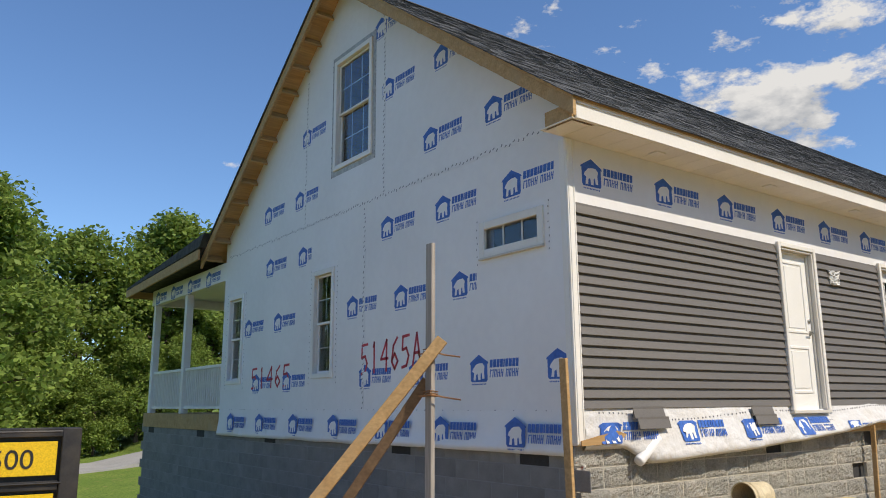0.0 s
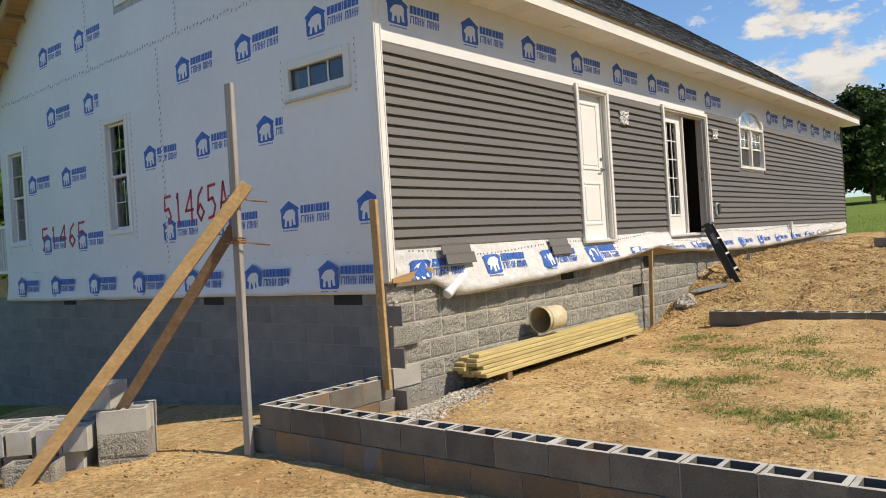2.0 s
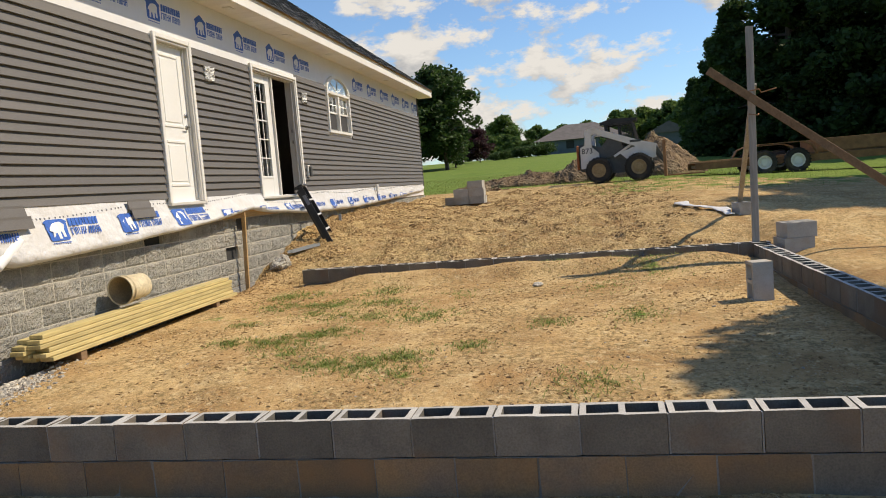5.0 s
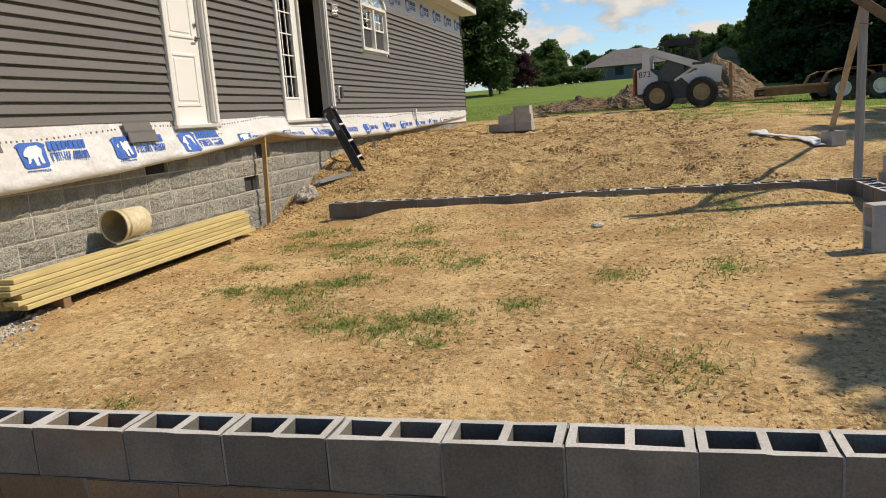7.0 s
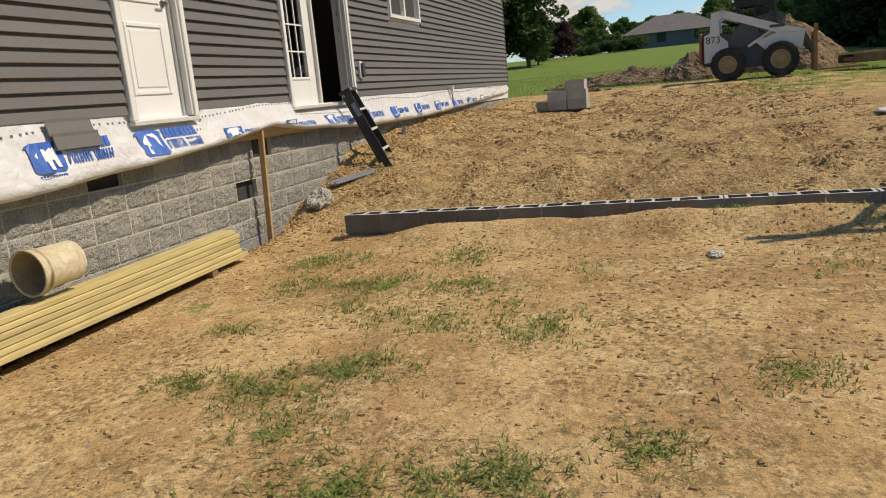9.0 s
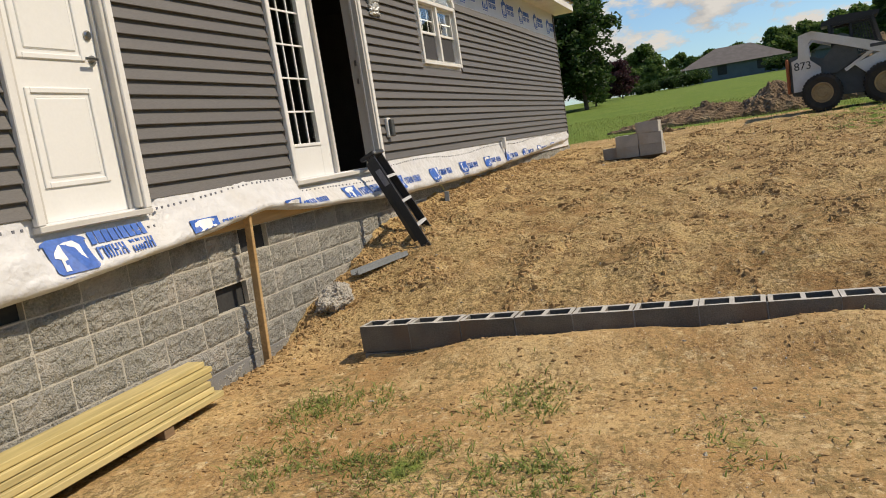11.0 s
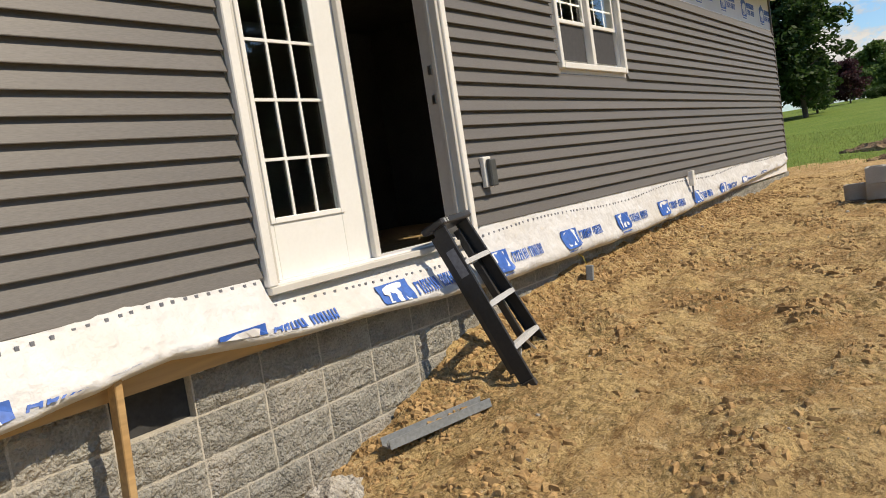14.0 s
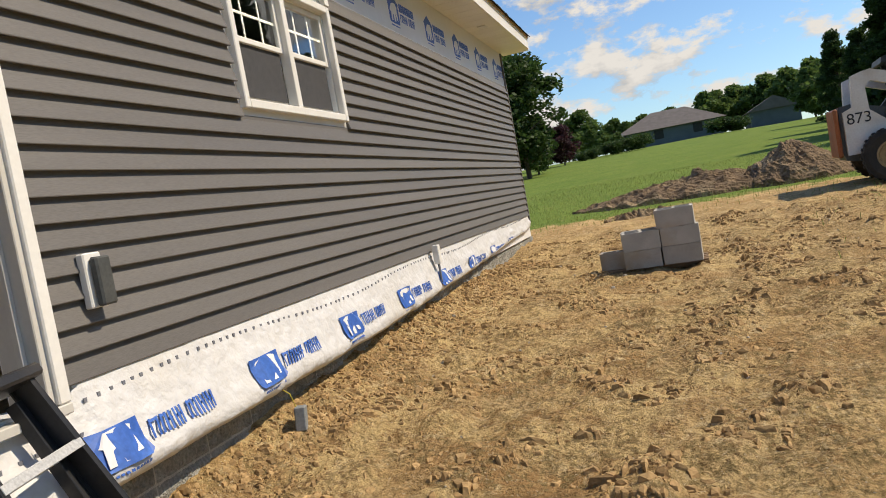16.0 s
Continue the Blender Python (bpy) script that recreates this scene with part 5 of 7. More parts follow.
rng = random.Random(2)
for layer in range(6):
    for col in range(2 if layer < 5 else 1):
        x0, x1 = 6.36 + rng.uniform(-0.04, 0.12), 10.10 + rng.uniform(-0.10, 0.05)
        y0 = 5.12 + col * 0.148 + rng.uniform(-0.018, 0.018) + layer * 0.010
        zl = 0.150 + layer * 0.0425
        board("lumber_board", (x0, y0, zl), (x1, y0 + 0.01 + rng.uniform(-0.02, 0.02), zl + 0.035), 0.14, 0.038, M_TREAT, "long yellow treated pine board in a flat stack", "lumber", "stacked lumber")
for x, z in ((6.9, 0.085), (9.6, 0.11)):
    board("spacer_block", (x, 5.04, z), (x, 5.36, z), 0.09, 0.09, M_BROWNW, "short wood spacer under the lumber stack", "lumber")

board("wood_stake", (5.33, 5.35, 0.20), (5.30, 5.36, 2.01), 0.038, 0.089, M_PINE, "upright pine stake beside the house corner", "stake", up=(0, 1, 0))
board("wood_stake", (11.09, 5.33, 0.04), (11.14, 5.30, 1.34), 0.035, 0.06, M_PINE, "split pine stake against the foundation", "stake", up=(0, 1, 0))

west_post = board("batter_post", (3.955, 5.66, -0.2), (3.97, 5.64, 3.0), 0.042, 0.089, M_GREYWOOD, "tall weathered post at the block wall corner", "post", up=(0, 1, 0))
board("brace_board", (2.43, 6.55, -0.20), (3.99, 5.50, 2.14), 0.040, 0.105, M_PINE, "long pine board bracing the post", "brace", up=Vector((0.69, 0.72, 0)).cross(Vector((1.49, -1.0, 2.24))))
board("brace_board", (3.36, 6.62, 0.30), (3.985, 5.72, 1.80), 0.040, 0.09, M_BROWNW, "short brown board bracing the post", "brace", up=Vector((0.69, 0.72, 0)).cross(Vector((0.52, -0.76, 1.3))))
for z in (2.02, 1.66):
    bm = one(tube, [(3.90, 5.72, z), (3.92, 5.56, z + 0.015), (4.04, 5.53, z - 0.01), (4.12, 5.42, z - 0.03)], 0.007, 6)
    for a in range(3):
        tube(bm, [(3.93, 5.70, z + 0.02 * a), (3.93, 5.60, z + 0.02 * a + 0.01), (4.01, 5.60, z + 0.02 * a), (4.01, 5.70, z + 0.02 * a)], 0.006, 6)
    solid("tie_wire", bm, M_RUST, "rusty wire tying boards to the post", "wire")

# frame at the far right corner of the walls
board("batter_post", (11.14, -1.90, -0.05), (11.10, -1.94, 3.14), 0.042, 0.089, M_GREYWOOD, "tall grey post at the far block corner", "post", up=(0, 1, 0))
board("brace_board", (11.05, -1.40, 2.63), (10.70, -4.35, -0.05 + 0.30), 0.040, 0.10, M_BROWNW, "long brown board bracing the far post", "brace", up=Vector((0.97, -0.2, 0)).cross(Vector((-0.35, -2.95, -2.38))))
board("brace_board", (13.75, -2.17, 0.60), (11.13, -1.97, 2.40), 0.040, 0.07, M_GREYWOOD, "slender grey board bracing the far post", "brace", up=(0, 1, 0))
bm = one(tube, [(11.04, -1.86, 2.31), (11.06, -2.02, 2.33), (11.14, -2.06, 2.29), (11.12, -2.25, 2.33)], 0.008, 6)
tube(bm, [(11.05, -1.88, 2.02), (11.05, -1.99, 2.0), (11.16, -2.02, 2.02)], 0.008, 6)
solid("tie_wire", bm, M_RUST, "rusty wire tying the far brace", "wire")

# ---- loose concrete blocks ----
SPLITB = []
for s in range(3):
    bm = hollow_block(seed=20 + s)
    t = rough_block(40 + s, BL, BH, 0.004, 0.012, 16, 8)
    t.transform(Matrix.Translation((0, -0.006, 0)))
    merge(bm, t)
    SPLITB.append(mesh_of("concrete_block", bm, M_SPLIT))


def loose(m, split=False, group="loose blocks", label=""):
    ob = new("concrete_block", SPLITB[rng.randrange(3)] if split else HB[rng.randrange(4)])
    ob.matrix_basis = m
    return tagged(ob, label or ("grey hollow block with split face in a loose pile" if split else "grey hollow concrete block in a loose pile"), "concrete block", group)


PILE = pose(1.82, 7.32, -0.29, 0, 0, -45)
bm = bmesh.new()
for k in range(5):
    box(bm, -0.05, 0.0 + k * 0.24, 0.10, 1.55, 0.12 + k * 0.24, 0.122, 0.003)
for k in range(3):
    box(bm, 0.0 + k * 0.72, 0.0, 0.0, 0.06 + k * 0.72, 1.08, 0.099, 0.004)
solid("pallet", bm, M_BROWNW, "weathered wooden pallet under a block pile", "pallet", PILE)
P0 = 0.125
H1 = BH + 0.003
for layout, w in (([(0.0, 0.0, 90, 0), (0.21, 0.0, 90, 0), (0.43, 0.02, 90, 1), (0.85, 0.02, 0, 1), (0.02, 0.42, 90, 0), (0.24, 0.42, 90, 0), (0.46, 0.43, 90, 0), (0.68, 0.42, 90, 0), (0.90, 0.43, 90, 0), (1.12, 0.42, 90, 0), (0.0, 0.84, 0, 0), (0.42, 0.84, 0, 0), (0.84, 0.84, 0, 0)], 0),
                  ([(0.02, 0.2, 90, 0), (0.23, 0.2, 90, 0), (0.52, 0.34, 90, 0), (0.74, 0.35, 90, 0), (0.98, 0.34, 90, 0), (1.19, 0.34, 90, 0), (0.05, 0.78, 0, 0), (0.46, 0.78, 0, 0), (0.88, 0.78, 0, 0)], 1),
                  ([(-0.02, 0.24, 0, 1)], 2)):
    for u, v, r, sp in layout:
        loose(PILE @ pose(u + (0.194 if r else 0), v, P0 + w * H1, 0, 0, r + rng.uniform(-2, 2)), bool(sp), "pile of blocks")
loose(PILE @ pose(0.74, -0.14, 0.02, 0, -90, 90) @ pose(0, 0, -0.194), False, "pile of blocks", "grey hollow block standing on end beside a pile")
cup = thing("drink_cup", "clear plastic cup of brown drink on an upright block", "cup", PILE @ pose(0.83, -0.04, 0.42))
part("drink", one(lathe, [(0.0, 0.004), (0.030, 0.004), (0.036, 0.05), (0.0, 0.052)], 16), M_RIM, cup, "brown drink", True)
part("cup_shell", one(lathe, [(0.031, 0.0), (0.042, 0.11), (0.0425, 0.112), (0.040, 0.11)], 16, "z", False), M_GLASS, cup, "clear plastic", True).visible_shadow = False
part("straw", one(tube, [(0.0, 0.0, 0.02), (-0.02, 0.0, 0.17), (-0.03, 0.0, 0.20)], 0.004, 6), M_WHITE, cup, "white straw")
STK = pose(3.14, 6.62, -0.27, 0, 0, -38)
for w in range(3):
    loose(STK @ pose(0, 0, w * H1, 0, 0, rng.uniform(-3, 3)), w < 2, "stack of blocks", "grey concrete block in a short stack")
    loose(STK @ pose(0.02, 0.2, w * H1, 0, 0, rng.uniform(-3, 3)), False, "stack of blocks", "grey concrete block in a short stack")
loose(STK @ pose(0.1, 0.08, 3 * H1, 0, 0, 80), False, "stack of blocks", "grey hollow block topping a short stack")

zb = height(20.5, 3.3) - 0.02
EST = pose(20.30, 2.90, zb, 0, 0, 88)
bm = bmesh.new()
for k in range(4):
    box(bm, -0.05, -0.5 + k * 0.16, 0.0, 1.06, -0.4 + k * 0.16, 0.06, 0.004)
solid("pallet", bm, M_BROWNW, "low wooden pallet sunk in soil", "pallet", EST)
for u, v, w in ((0, -0.2, 0), (0.41, -0.2, 0), (0.0, -0.42, 0), (0.41, -0.42, 0), (0.70, -0.42, 0), (0, -0.2, 1), (0.41, -0.2, 1), (0.02, -0.42, 1), (0.43, -0.42, 1), (0.03, -0.2, 2), (0.03, -0.42, 2)):
    loose(EST @ pose(u, v + 0.2, 0.063 + w * H1, 0, 0, rng.uniform(-2, 2)), False, "far stack of blocks", "grey concrete block in a stepped stack on bare soil")
zz = height(10.9, -2.4)
for u, w in ((0, 0), (0.21, 0), (0.01, 1), (0.215, 1)):
    loose(pose(10.86 + u, -2.20 - 0.04 * w, zz - 0.02 + w * H1, 0, 0, -76 + rng.uniform(-2, 2)), False, "right stack of blocks", "grey concrete block in a two-high stack")
loose(pose(8.45, -1.46, height(8.3, -1.3) - 0.02, 0, 0, 98) @ pose(0, 0, 0, 0, -90, 0) @ pose(0, 0, -0.194), False, "", "grey concrete block standing on end on soil")
loose(pose(13.30, -2.30, height(13.5, -2.2) - 0.01, 0, 0, 8), False, "", "grey concrete block weighting the brace foot")

# ---- bucket, bottle, ladder and small things ----
bk = thing("bucket", "cream plastic bucket lying on the lumber stack", "bucket", pose(7.80, 5.20, 0.585, 0, -2, -4))
bm = one(lathe, [(0.128, 0.36), (0.15, 0.0), (0.156, 0.0), (0.156, 0.02), (0.148, 0.03), (0.148, 0.06), (0.158, 0.062), (0.158, 0.07), (0.146, 0.075), (0.134, 0.365), (0.0, 0.368)], 28, "x", False)
t = one(lathe, [(0.0, 0.355), (0.126, 0.354)], 28, "x")
merge(bm, t)
part("bucket_body", bm, M_BUCKET, bk, smooth=True)
part("muddy_inside", one(lathe, [(0.0, 0.345), (0.1255, 0.344), (0.1475, 0.004), (0.1465, 0.004), (0.1245, 0.342), (0.0, 0.343)], 28, "x"), M_RIM, bk, "brown muddy inside", True)
part("rim", one(lathe, [(0.150, -0.003), (0.161, -0.003), (0.161, 0.012), (0.150, 0.012), (0.150, -0.003)], 28, "x", False), M_BUCKET, bk, smooth=True)
pts = [(0.055, 0.16 * math.cos(a), -0.16 * math.sin(a) * 0.9) for a in [k * math.pi / 10 for k in range(11)]]
part("bail", one(tube, pts, 0.003, 6), M_STEEL, bk, "thin wire handle")
bm = bmesh.new()
for k in range(5):
    a = -1.9 + k * 0.13
    box(bm, 0.12, 0, 0, 0.20 + 0.03 * (k % 2), 0.003, 0.012)
    bm.verts.ensure_lookup_table()
    for v in bm.verts[-8:]:
        c = v.co.copy()
        v.co = Vector((c.x, (0.1435 + c.y) * math.cos(a), (0.1435 + c.y) * math.sin(a) + c.z))
part("faded_print", bm, M_BROWNW, bk)

bt = thing("bottle", "clear plastic bottle of red drink on a block ledge", "bottle", pose(5.60, 5.435, 0.776))
part("drink", one(lathe, [(0.0, 0.004), (0.045, 0.004), (0.048, 0.02), (0.048, 0.075), (0.0, 0.078)], 16), M_REDP, bt, "red drink", True)
g = part("shell", one(lathe, [(0.049, 0.0), (0.051, 0.02), (0.051, 0.15), (0.03, 0.2), (0.016, 0.21), (0.016, 0.23)], 16, "z", False), M_GLASS, bt, "clear plastic", True)
g.visible_shadow = False
part("cap", one(lathe, [(0.0185, 0.225), (0.0185, 0.245), (0.0, 0.247)], 12), M_WHITE, bt)
loose(pose(5.50, 5.40, 0.58, 0, 0, 0), True, "", "split-face block projecting at the house corner")
loose(pose(5.50, 5.43, 0.17, 0, 0, 0), False, "", "grey block at the foot of the house corner")

# stepladder: X across, Z along its length
lt, lb = Vector((13.55, 5.31, 1.645)), Vector((13.675, 4.85, 0.60))
lu = (lt - lb)
lz = lu.normalized()
lx = (Vector((0.97, 0.20, 0)) - lz * Vector((0.97, 0.20, 0)).dot(lz)).normalized()
ly = lz.cross(lx)
LM = Matrix.Translation(lb) @ Matrix((lx, ly, lz)).transposed().to_4x4()
lad = thing("stepladder", "small black fibreglass stepladder leaning on the door sill", "ladder", LM)
LL = lu.length


def rail_x(z):
    return 0.275 - 0.075 * z / LL


for s in (-1, 1):
    bm = bmesh.new()
    for (a0, a1, b0, b1) in ((-0.045, 0.045, -0.004, 0.004), (-0.045, -0.039, -0.024, 0.0), (0.039, 0.045, -0.024, 0.0)):
        P = [Vector((s * (rail_x(z) + b), a, z)) for z in (0.0, LL - 0.03) for a in (a0, a1) for b in (b0, b1)]
        vs = [bm.verts.new(p) for p in P]
        for q in ((0, 1, 3, 2), (4, 6, 7, 5), (0, 4, 5, 1), (2, 3, 7, 6), (0, 2, 6, 4), (1, 5, 7, 3)):
            bm.faces.new([vs[i] for i in q])
    bmesh.ops.recalc_face_normals(bm, faces=bm.faces)
    r = part("front_rail", bm, M_BLACK, lad)
    part("rubber_foot", one(box, s * rail_x(0) - 0.02, -0.055, -0.02, s * rail_x(0) + 0.02, 0.055, 0.03, 0.004), M_BLACK, r)
    part("label", one(box, s * rail_x(0.8) + s * 0.0045, -0.03, 0.75, s * rail_x(0.8) + s * 0.0065, 0.03, 0.95), M_GREYP, r, "grey warning label")
    bm = bmesh.new()
    beam(bm, (s * 0.20, 0.075, 0.10), (s * 0.185, 0.06, LL - 0.08), 0.03, 0.05, 0.003, up=(0, 1, 0))
    part("rear_rail", bm, M_BLACK, lad)
for z in (0.25, 0.545, 0.845):
    w = rail_x(z) - 0.006
    bm = bmesh.new()
    box(bm, -w, -0.045, z, w, 0.042, z + 0.006, 0.002)
    box(bm, -w, -0.048, z - 0.026, w, -0.044, z + 0.005, 0.001)
    box(bm, -w, 0.040, z - 0.026, w, 0.044, z + 0.005, 0.001)
    for k in range(5):
        box(bm, -w + 0.01, -0.035 + k * 0.016, z + 0.0062, w - 0.01, -0.029 + k * 0.016, z + 0.009)
    part("tread", bm, M_ALU, lad, "ribbed aluminium tread")
bm = bmesh.new()
for s in (-1, 1):
    beam(bm, (s * 0.05, 0.0, 0.235), (s * 0.245, 0.03, 0.05), 0.016, 0.004, 0)
part("brace", bm, M_ALU, lad)
bm = one(box, -0.245, -0.07, LL - 0.045, 0.245, 0.10, LL, 0.010)
cap = part("top_cap", bm, M_BLACK, lad, "moulded black top cap")
for k in range(4):
    part("rivet", one(lathe, [(0.009, 0), (0.007, 0.004), (0, 0.005)], 8), M_ALU, cap).matrix_basis = pose(-0.20 + (k % 2) * 0.04, -0.0705, LL - 0.03 + (k // 2) * 0.015, 90)
part("badge", one(lathe, [(0.04, 0), (0.04, 0.002), (0, 0.002)], 20), M_WHITE, cap, "white oval badge").matrix_basis = pose(0.05, 0.01, LL) @ Matrix.Diagonal((1, 0.45, 1, 1))

bm = bmesh.new()
prism(bm, [(-0.06, 0), (0.06, 0), (0.06, 0.05), (0.052, 0.05), (0.052, 0.008), (-0.02, 0.008), (-0.02, 0.035), (-0.028, 0.035), (-0.028, 0.008), (-0.052, 0.008), (-0.052, 0.05), (-0.06, 0.05)], 0, 0, 0.66)
solid("trim_offcut", bm, M_PVC, "grey vinyl trim offcut lying on soil", "offcut", pose(12.52, 5.20, height(12.7, 5.1) + 0.02, -4, -5, -25))


def rock(seed, sx, sy, sz, amp=0.25, sub=3):
    bm = bmesh.new()
    bmesh.ops.create_icosphere(bm, subdivisions=sub, radius=1)
    o = Vector((seed * 3.1, seed * 1.7, 0))
    for v in bm.verts:
        n = noise.noise(v.co * 1.3 + o) + 0.5 * noise.noise(v.co * 3.7 + o) + 0.3 * noise.noise(v.co * 8 + o)
        v.co = v.co * (1 + amp * n)
        v.co.x, v.co.y, v.co.z = v.co.x * sx, v.co.y * sy, v.co.z * sz
    return bm


solid("concrete_lump", rock(1, 0.19, 0.14, 0.13, 0.42, 4), M_CONC, "lump of hardened spilled concrete by the footing", "rubble", pose(12.0, 5.16, height(12.0, 5.16) + 0.04, 0, -20, -20))
solid("concrete_lump", rock(4, 0.085, 0.06, 0.035, 0.35, 3), M_CONC, "small flat lump of concrete on soil", "rubble", pose(9.9, 0.9, ground_z(9.9, 0.9) + 0.01))
jb = thing("junction_box", "grey metal electrical box on a cable stub in the soil", "electrical box", pose(15.37, 5.24, height(15.37, 5.24) + 0.015, 4, 6, 20))
part("box_body", one(box, -0.045, -0.03, -0.02, 0.045, 0.03, 0.11, 0.006), M_PVC, jb)
part("cable", one(tube, [(0, 0.02, 0.1), (0.01, 0.05, 0.18), (-0.02, 0.12, 0.24), (-0.04, 0.16, 0.22), (-0.05, 0.2, 0.3)], 0.004, 6), M_WIRE, jb, "yellow cable")

# crumpled sheet by the far blocks
bm = bmesh.new()
g = []
for j in range(7):
    row = []
    for i in range(48):
        f = i / 47
        x = 15.1 - 1.9 * f
        y = -1.42 - 0.62 * f + 0.10 * math.sin(f * 7.5) + (j - 3) * (0.030 + 0.012 * math.sin(f * 11 + 1))
        row.append(bm.verts.new((x, y, height(x, y) + 0.055 + 0.022 * noise.noise(Vector((f * 9, j * 0.6, 3))))))
    g.append(row)
for j in range(6):
    for i in range(47):
        bm.faces.new((g[j][i], g[j][i + 1], g[j + 1][i + 1], g[j + 1][i]))
ext = bmesh.ops.extrude_face_region(bm, geom=list(bm.faces))
bmesh.ops.translate(bm, vec=(0, 0, -0.012), verts=[v for v in ext["geom"] if isinstance(v, bmesh.types.BMVert)])
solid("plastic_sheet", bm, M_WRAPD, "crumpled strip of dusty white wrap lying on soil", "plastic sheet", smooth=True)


# ---- machines ----
def wheel(parent, x, y, z, r, w, hub=0.5, lugs=18):
    """A lugged tyre with its rim; the axle lies along y."""
    bm = one(lathe, [(r * hub, -w / 2 + 0.02), (r * 0.80, -w / 2), (r * 0.95, -w / 2 + 0.03), (r * 0.96, 0), (r * 0.95, w / 2 - 0.03), (r * 0.80, w / 2), (r * hub, w / 2 - 0.02)], 32, "y", False)
    for k in range(lugs * 2):
        a = k * math.pi / lugs
        s = 1 if k % 2 else -1
        t = one(box, -0.022, 0.0, r * 0.93, 0.022, s * w * 0.5, r * 1.0, 0.004)
        t.transform(Matrix.Rotation(a, 4, "Y"))
        merge(bm, t)
    ty = part("tyre", bm, M_TYRE, parent)
    ty.matrix_basis = pose(x, y, z)
    return ty


def rim_on(ty, r, w, material, bolts=8):
    bm = one(lathe, [(0.0, -w * 0.44), (r * 0.22, -w * 0.45), (r * 0.26, -w * 0.37), (r * 0.42, -w * 0.36), (r * 0.46, -w * 0.47), (r * 0.53, -w * 0.46), (r * 0.53, w * 0.46), (0.0, w * 0.4)], 28, "y")
    for k in range(bolts):
        a = k * math.tau / bolts
        box(bm, r * 0.35 * math.cos(a) - 0.012, -w * 0.42, r * 0.35 * math.sin(a) - 0.012, r * 0.35 * math.cos(a) + 0.012, -w * 0.2, r * 0.35 * math.sin(a) + 0.012)
    part("rim", bm, material, ty, smooth=False)


def text_mesh(s, size, depth=0.002):
    cu = bpy.data.curves.new("lettering", "FONT")
    cu.body, cu.size, cu.extrude = s, size, depth
    ob = bpy.data.objects.new("lettering_tmp", cu)
    scene.collection.objects.link(ob)
    bpy.context.view_layer.update()
    me = bpy.data.meshes.new_from_object(ob.evaluated_get(bpy.context.evaluated_depsgraph_get()))
    bpy.data.objects.remove(ob)
    me.name = "lettering"
    me.materials.clear()
    return me


def lettering(parent, s, size, m, material, label):
    me = text_mesh(s, size)
    me.materials.append(material)
    ob = share("lettering", me, parent, m)
    return tagged(ob, label)


# skid-steer loader: X forward, its right side is -Y
SKZ = height(25.7, -0.8) - 0.02
sk = thing("skid_steer_loader", "dusty white skid-steer loader with orange rear and lugged tyres", "loader", pose(25.25, -0.78, SKZ, 0, 0, -96) @ Matrix.Diagonal((0.97, 0.97, 0.97, 1)))
HW = 0.62
bm = one(prism, [(-1.22, 0.42), (-1.26, 0.55), (-1.24, 1.28), (-1.05, 1.30), (-0.2, 1.05), (0.95, 0.95), (1.0, 0.62), (0.85, 0.42), (0.5, 0.30), (-0.6, 0.30)], 1, -HW + 0.10, HW - 0.10)
part("chassis", bm, M_OUTB, sk, "dark lower chassis")
for s in (-1, 1):
    y0, y1 = s * (HW + 0.03), s * (HW - 0.12)
    bm = bmesh.new()
    # upright with its window, then the lift arm running down to the front
    prism(bm, [(-1.20, 0.50), (-0.62, 0.50), (-0.62, 0.98), (-0.82, 1.16), (-0.84, 1.52), (-0.76, 1.60), (-0.88, 1.76), (-1.02, 1.72), (-1.06, 1.24), (-1.20, 1.18)], 1, y0, y1)
    prism(bm, [(-0.88, 1.76), (-0.76, 1.60), (0.55, 1.08), (1.02, 1.04), (1.14, 0.96), (1.16, 1.12), (0.72, 1.24), (-0.74, 1.78)], 1, y0, y1)
    prism(bm, [(0.02, 0.92), (0.55, 1.10), (1.02, 1.06), (1.14, 0.96), (1.10, 0.70), (0.25, 0.70)], 1, y0, y1)
    arm = part("lift_arm", bm, M_LOADER, sk, "dusty white lift arm and upright")
    bm = bmesh.new()
    prism(bm, [(-0.62, 0.80), (-0.30, 0.80), (0.12, 1.06), (0.10, 1.30), (-0.30, 1.42), (-0.60, 1.10)], 1, s * (HW - 0.02), s * (HW - 0.14))
    part("side_panel", bm, M_OUTB, sk)
    bm = bmesh.new()
    beam(bm, (-0.15, s * HW, 0.82), (0.40, s * HW, 1.16), 0.05, 0.07, 0.004)
    part("cylinder", bm, M_LOADER, sk)
    bm = bmesh.new()
    beam(bm, (1.06, s * (HW - 0.05), 1.15), (1.36, s * (HW - 0.12), 0.55), 0.07, 0.10, 0.004)
    beam(bm, (0.98, s * (HW - 0.1), 1.05), (1.26, s * (HW - 0.16), 0.62), 0.04, 0.05, 0.003)
    part("front_link", bm, M_OUTB, sk)
    for x in (-0.63, 0.60):
        r = 0.42 if x < 0 else 0.44
        ty = wheel(sk, x, s * (HW + 0.16), r, r, 0.28)
        rim_on(ty, r, 0.28, M_RIM)
        if s > 0:
            ty.children[0].matrix_basis = pose(0, 0, 0, 0, 0, 180)
lettering(sk, "873", 0.24, pose(-1.16, -HW - 0.036, 0.98, 90, 0, 0), M_BLACK, "black model number")
bm = one(box, -1.33, -HW + 0.02, 0.48, -1.262, HW - 0.02, 1.26, 0.02)
part("tail_door", bm, M_ORANGE, sk, "orange rear door")
bm = one(box, 0.35, -HW - 0.034, 1.22, 0.70, -HW - 0.0305, 1.29)
part("maker_bar", bm, M_OUTB, sk)
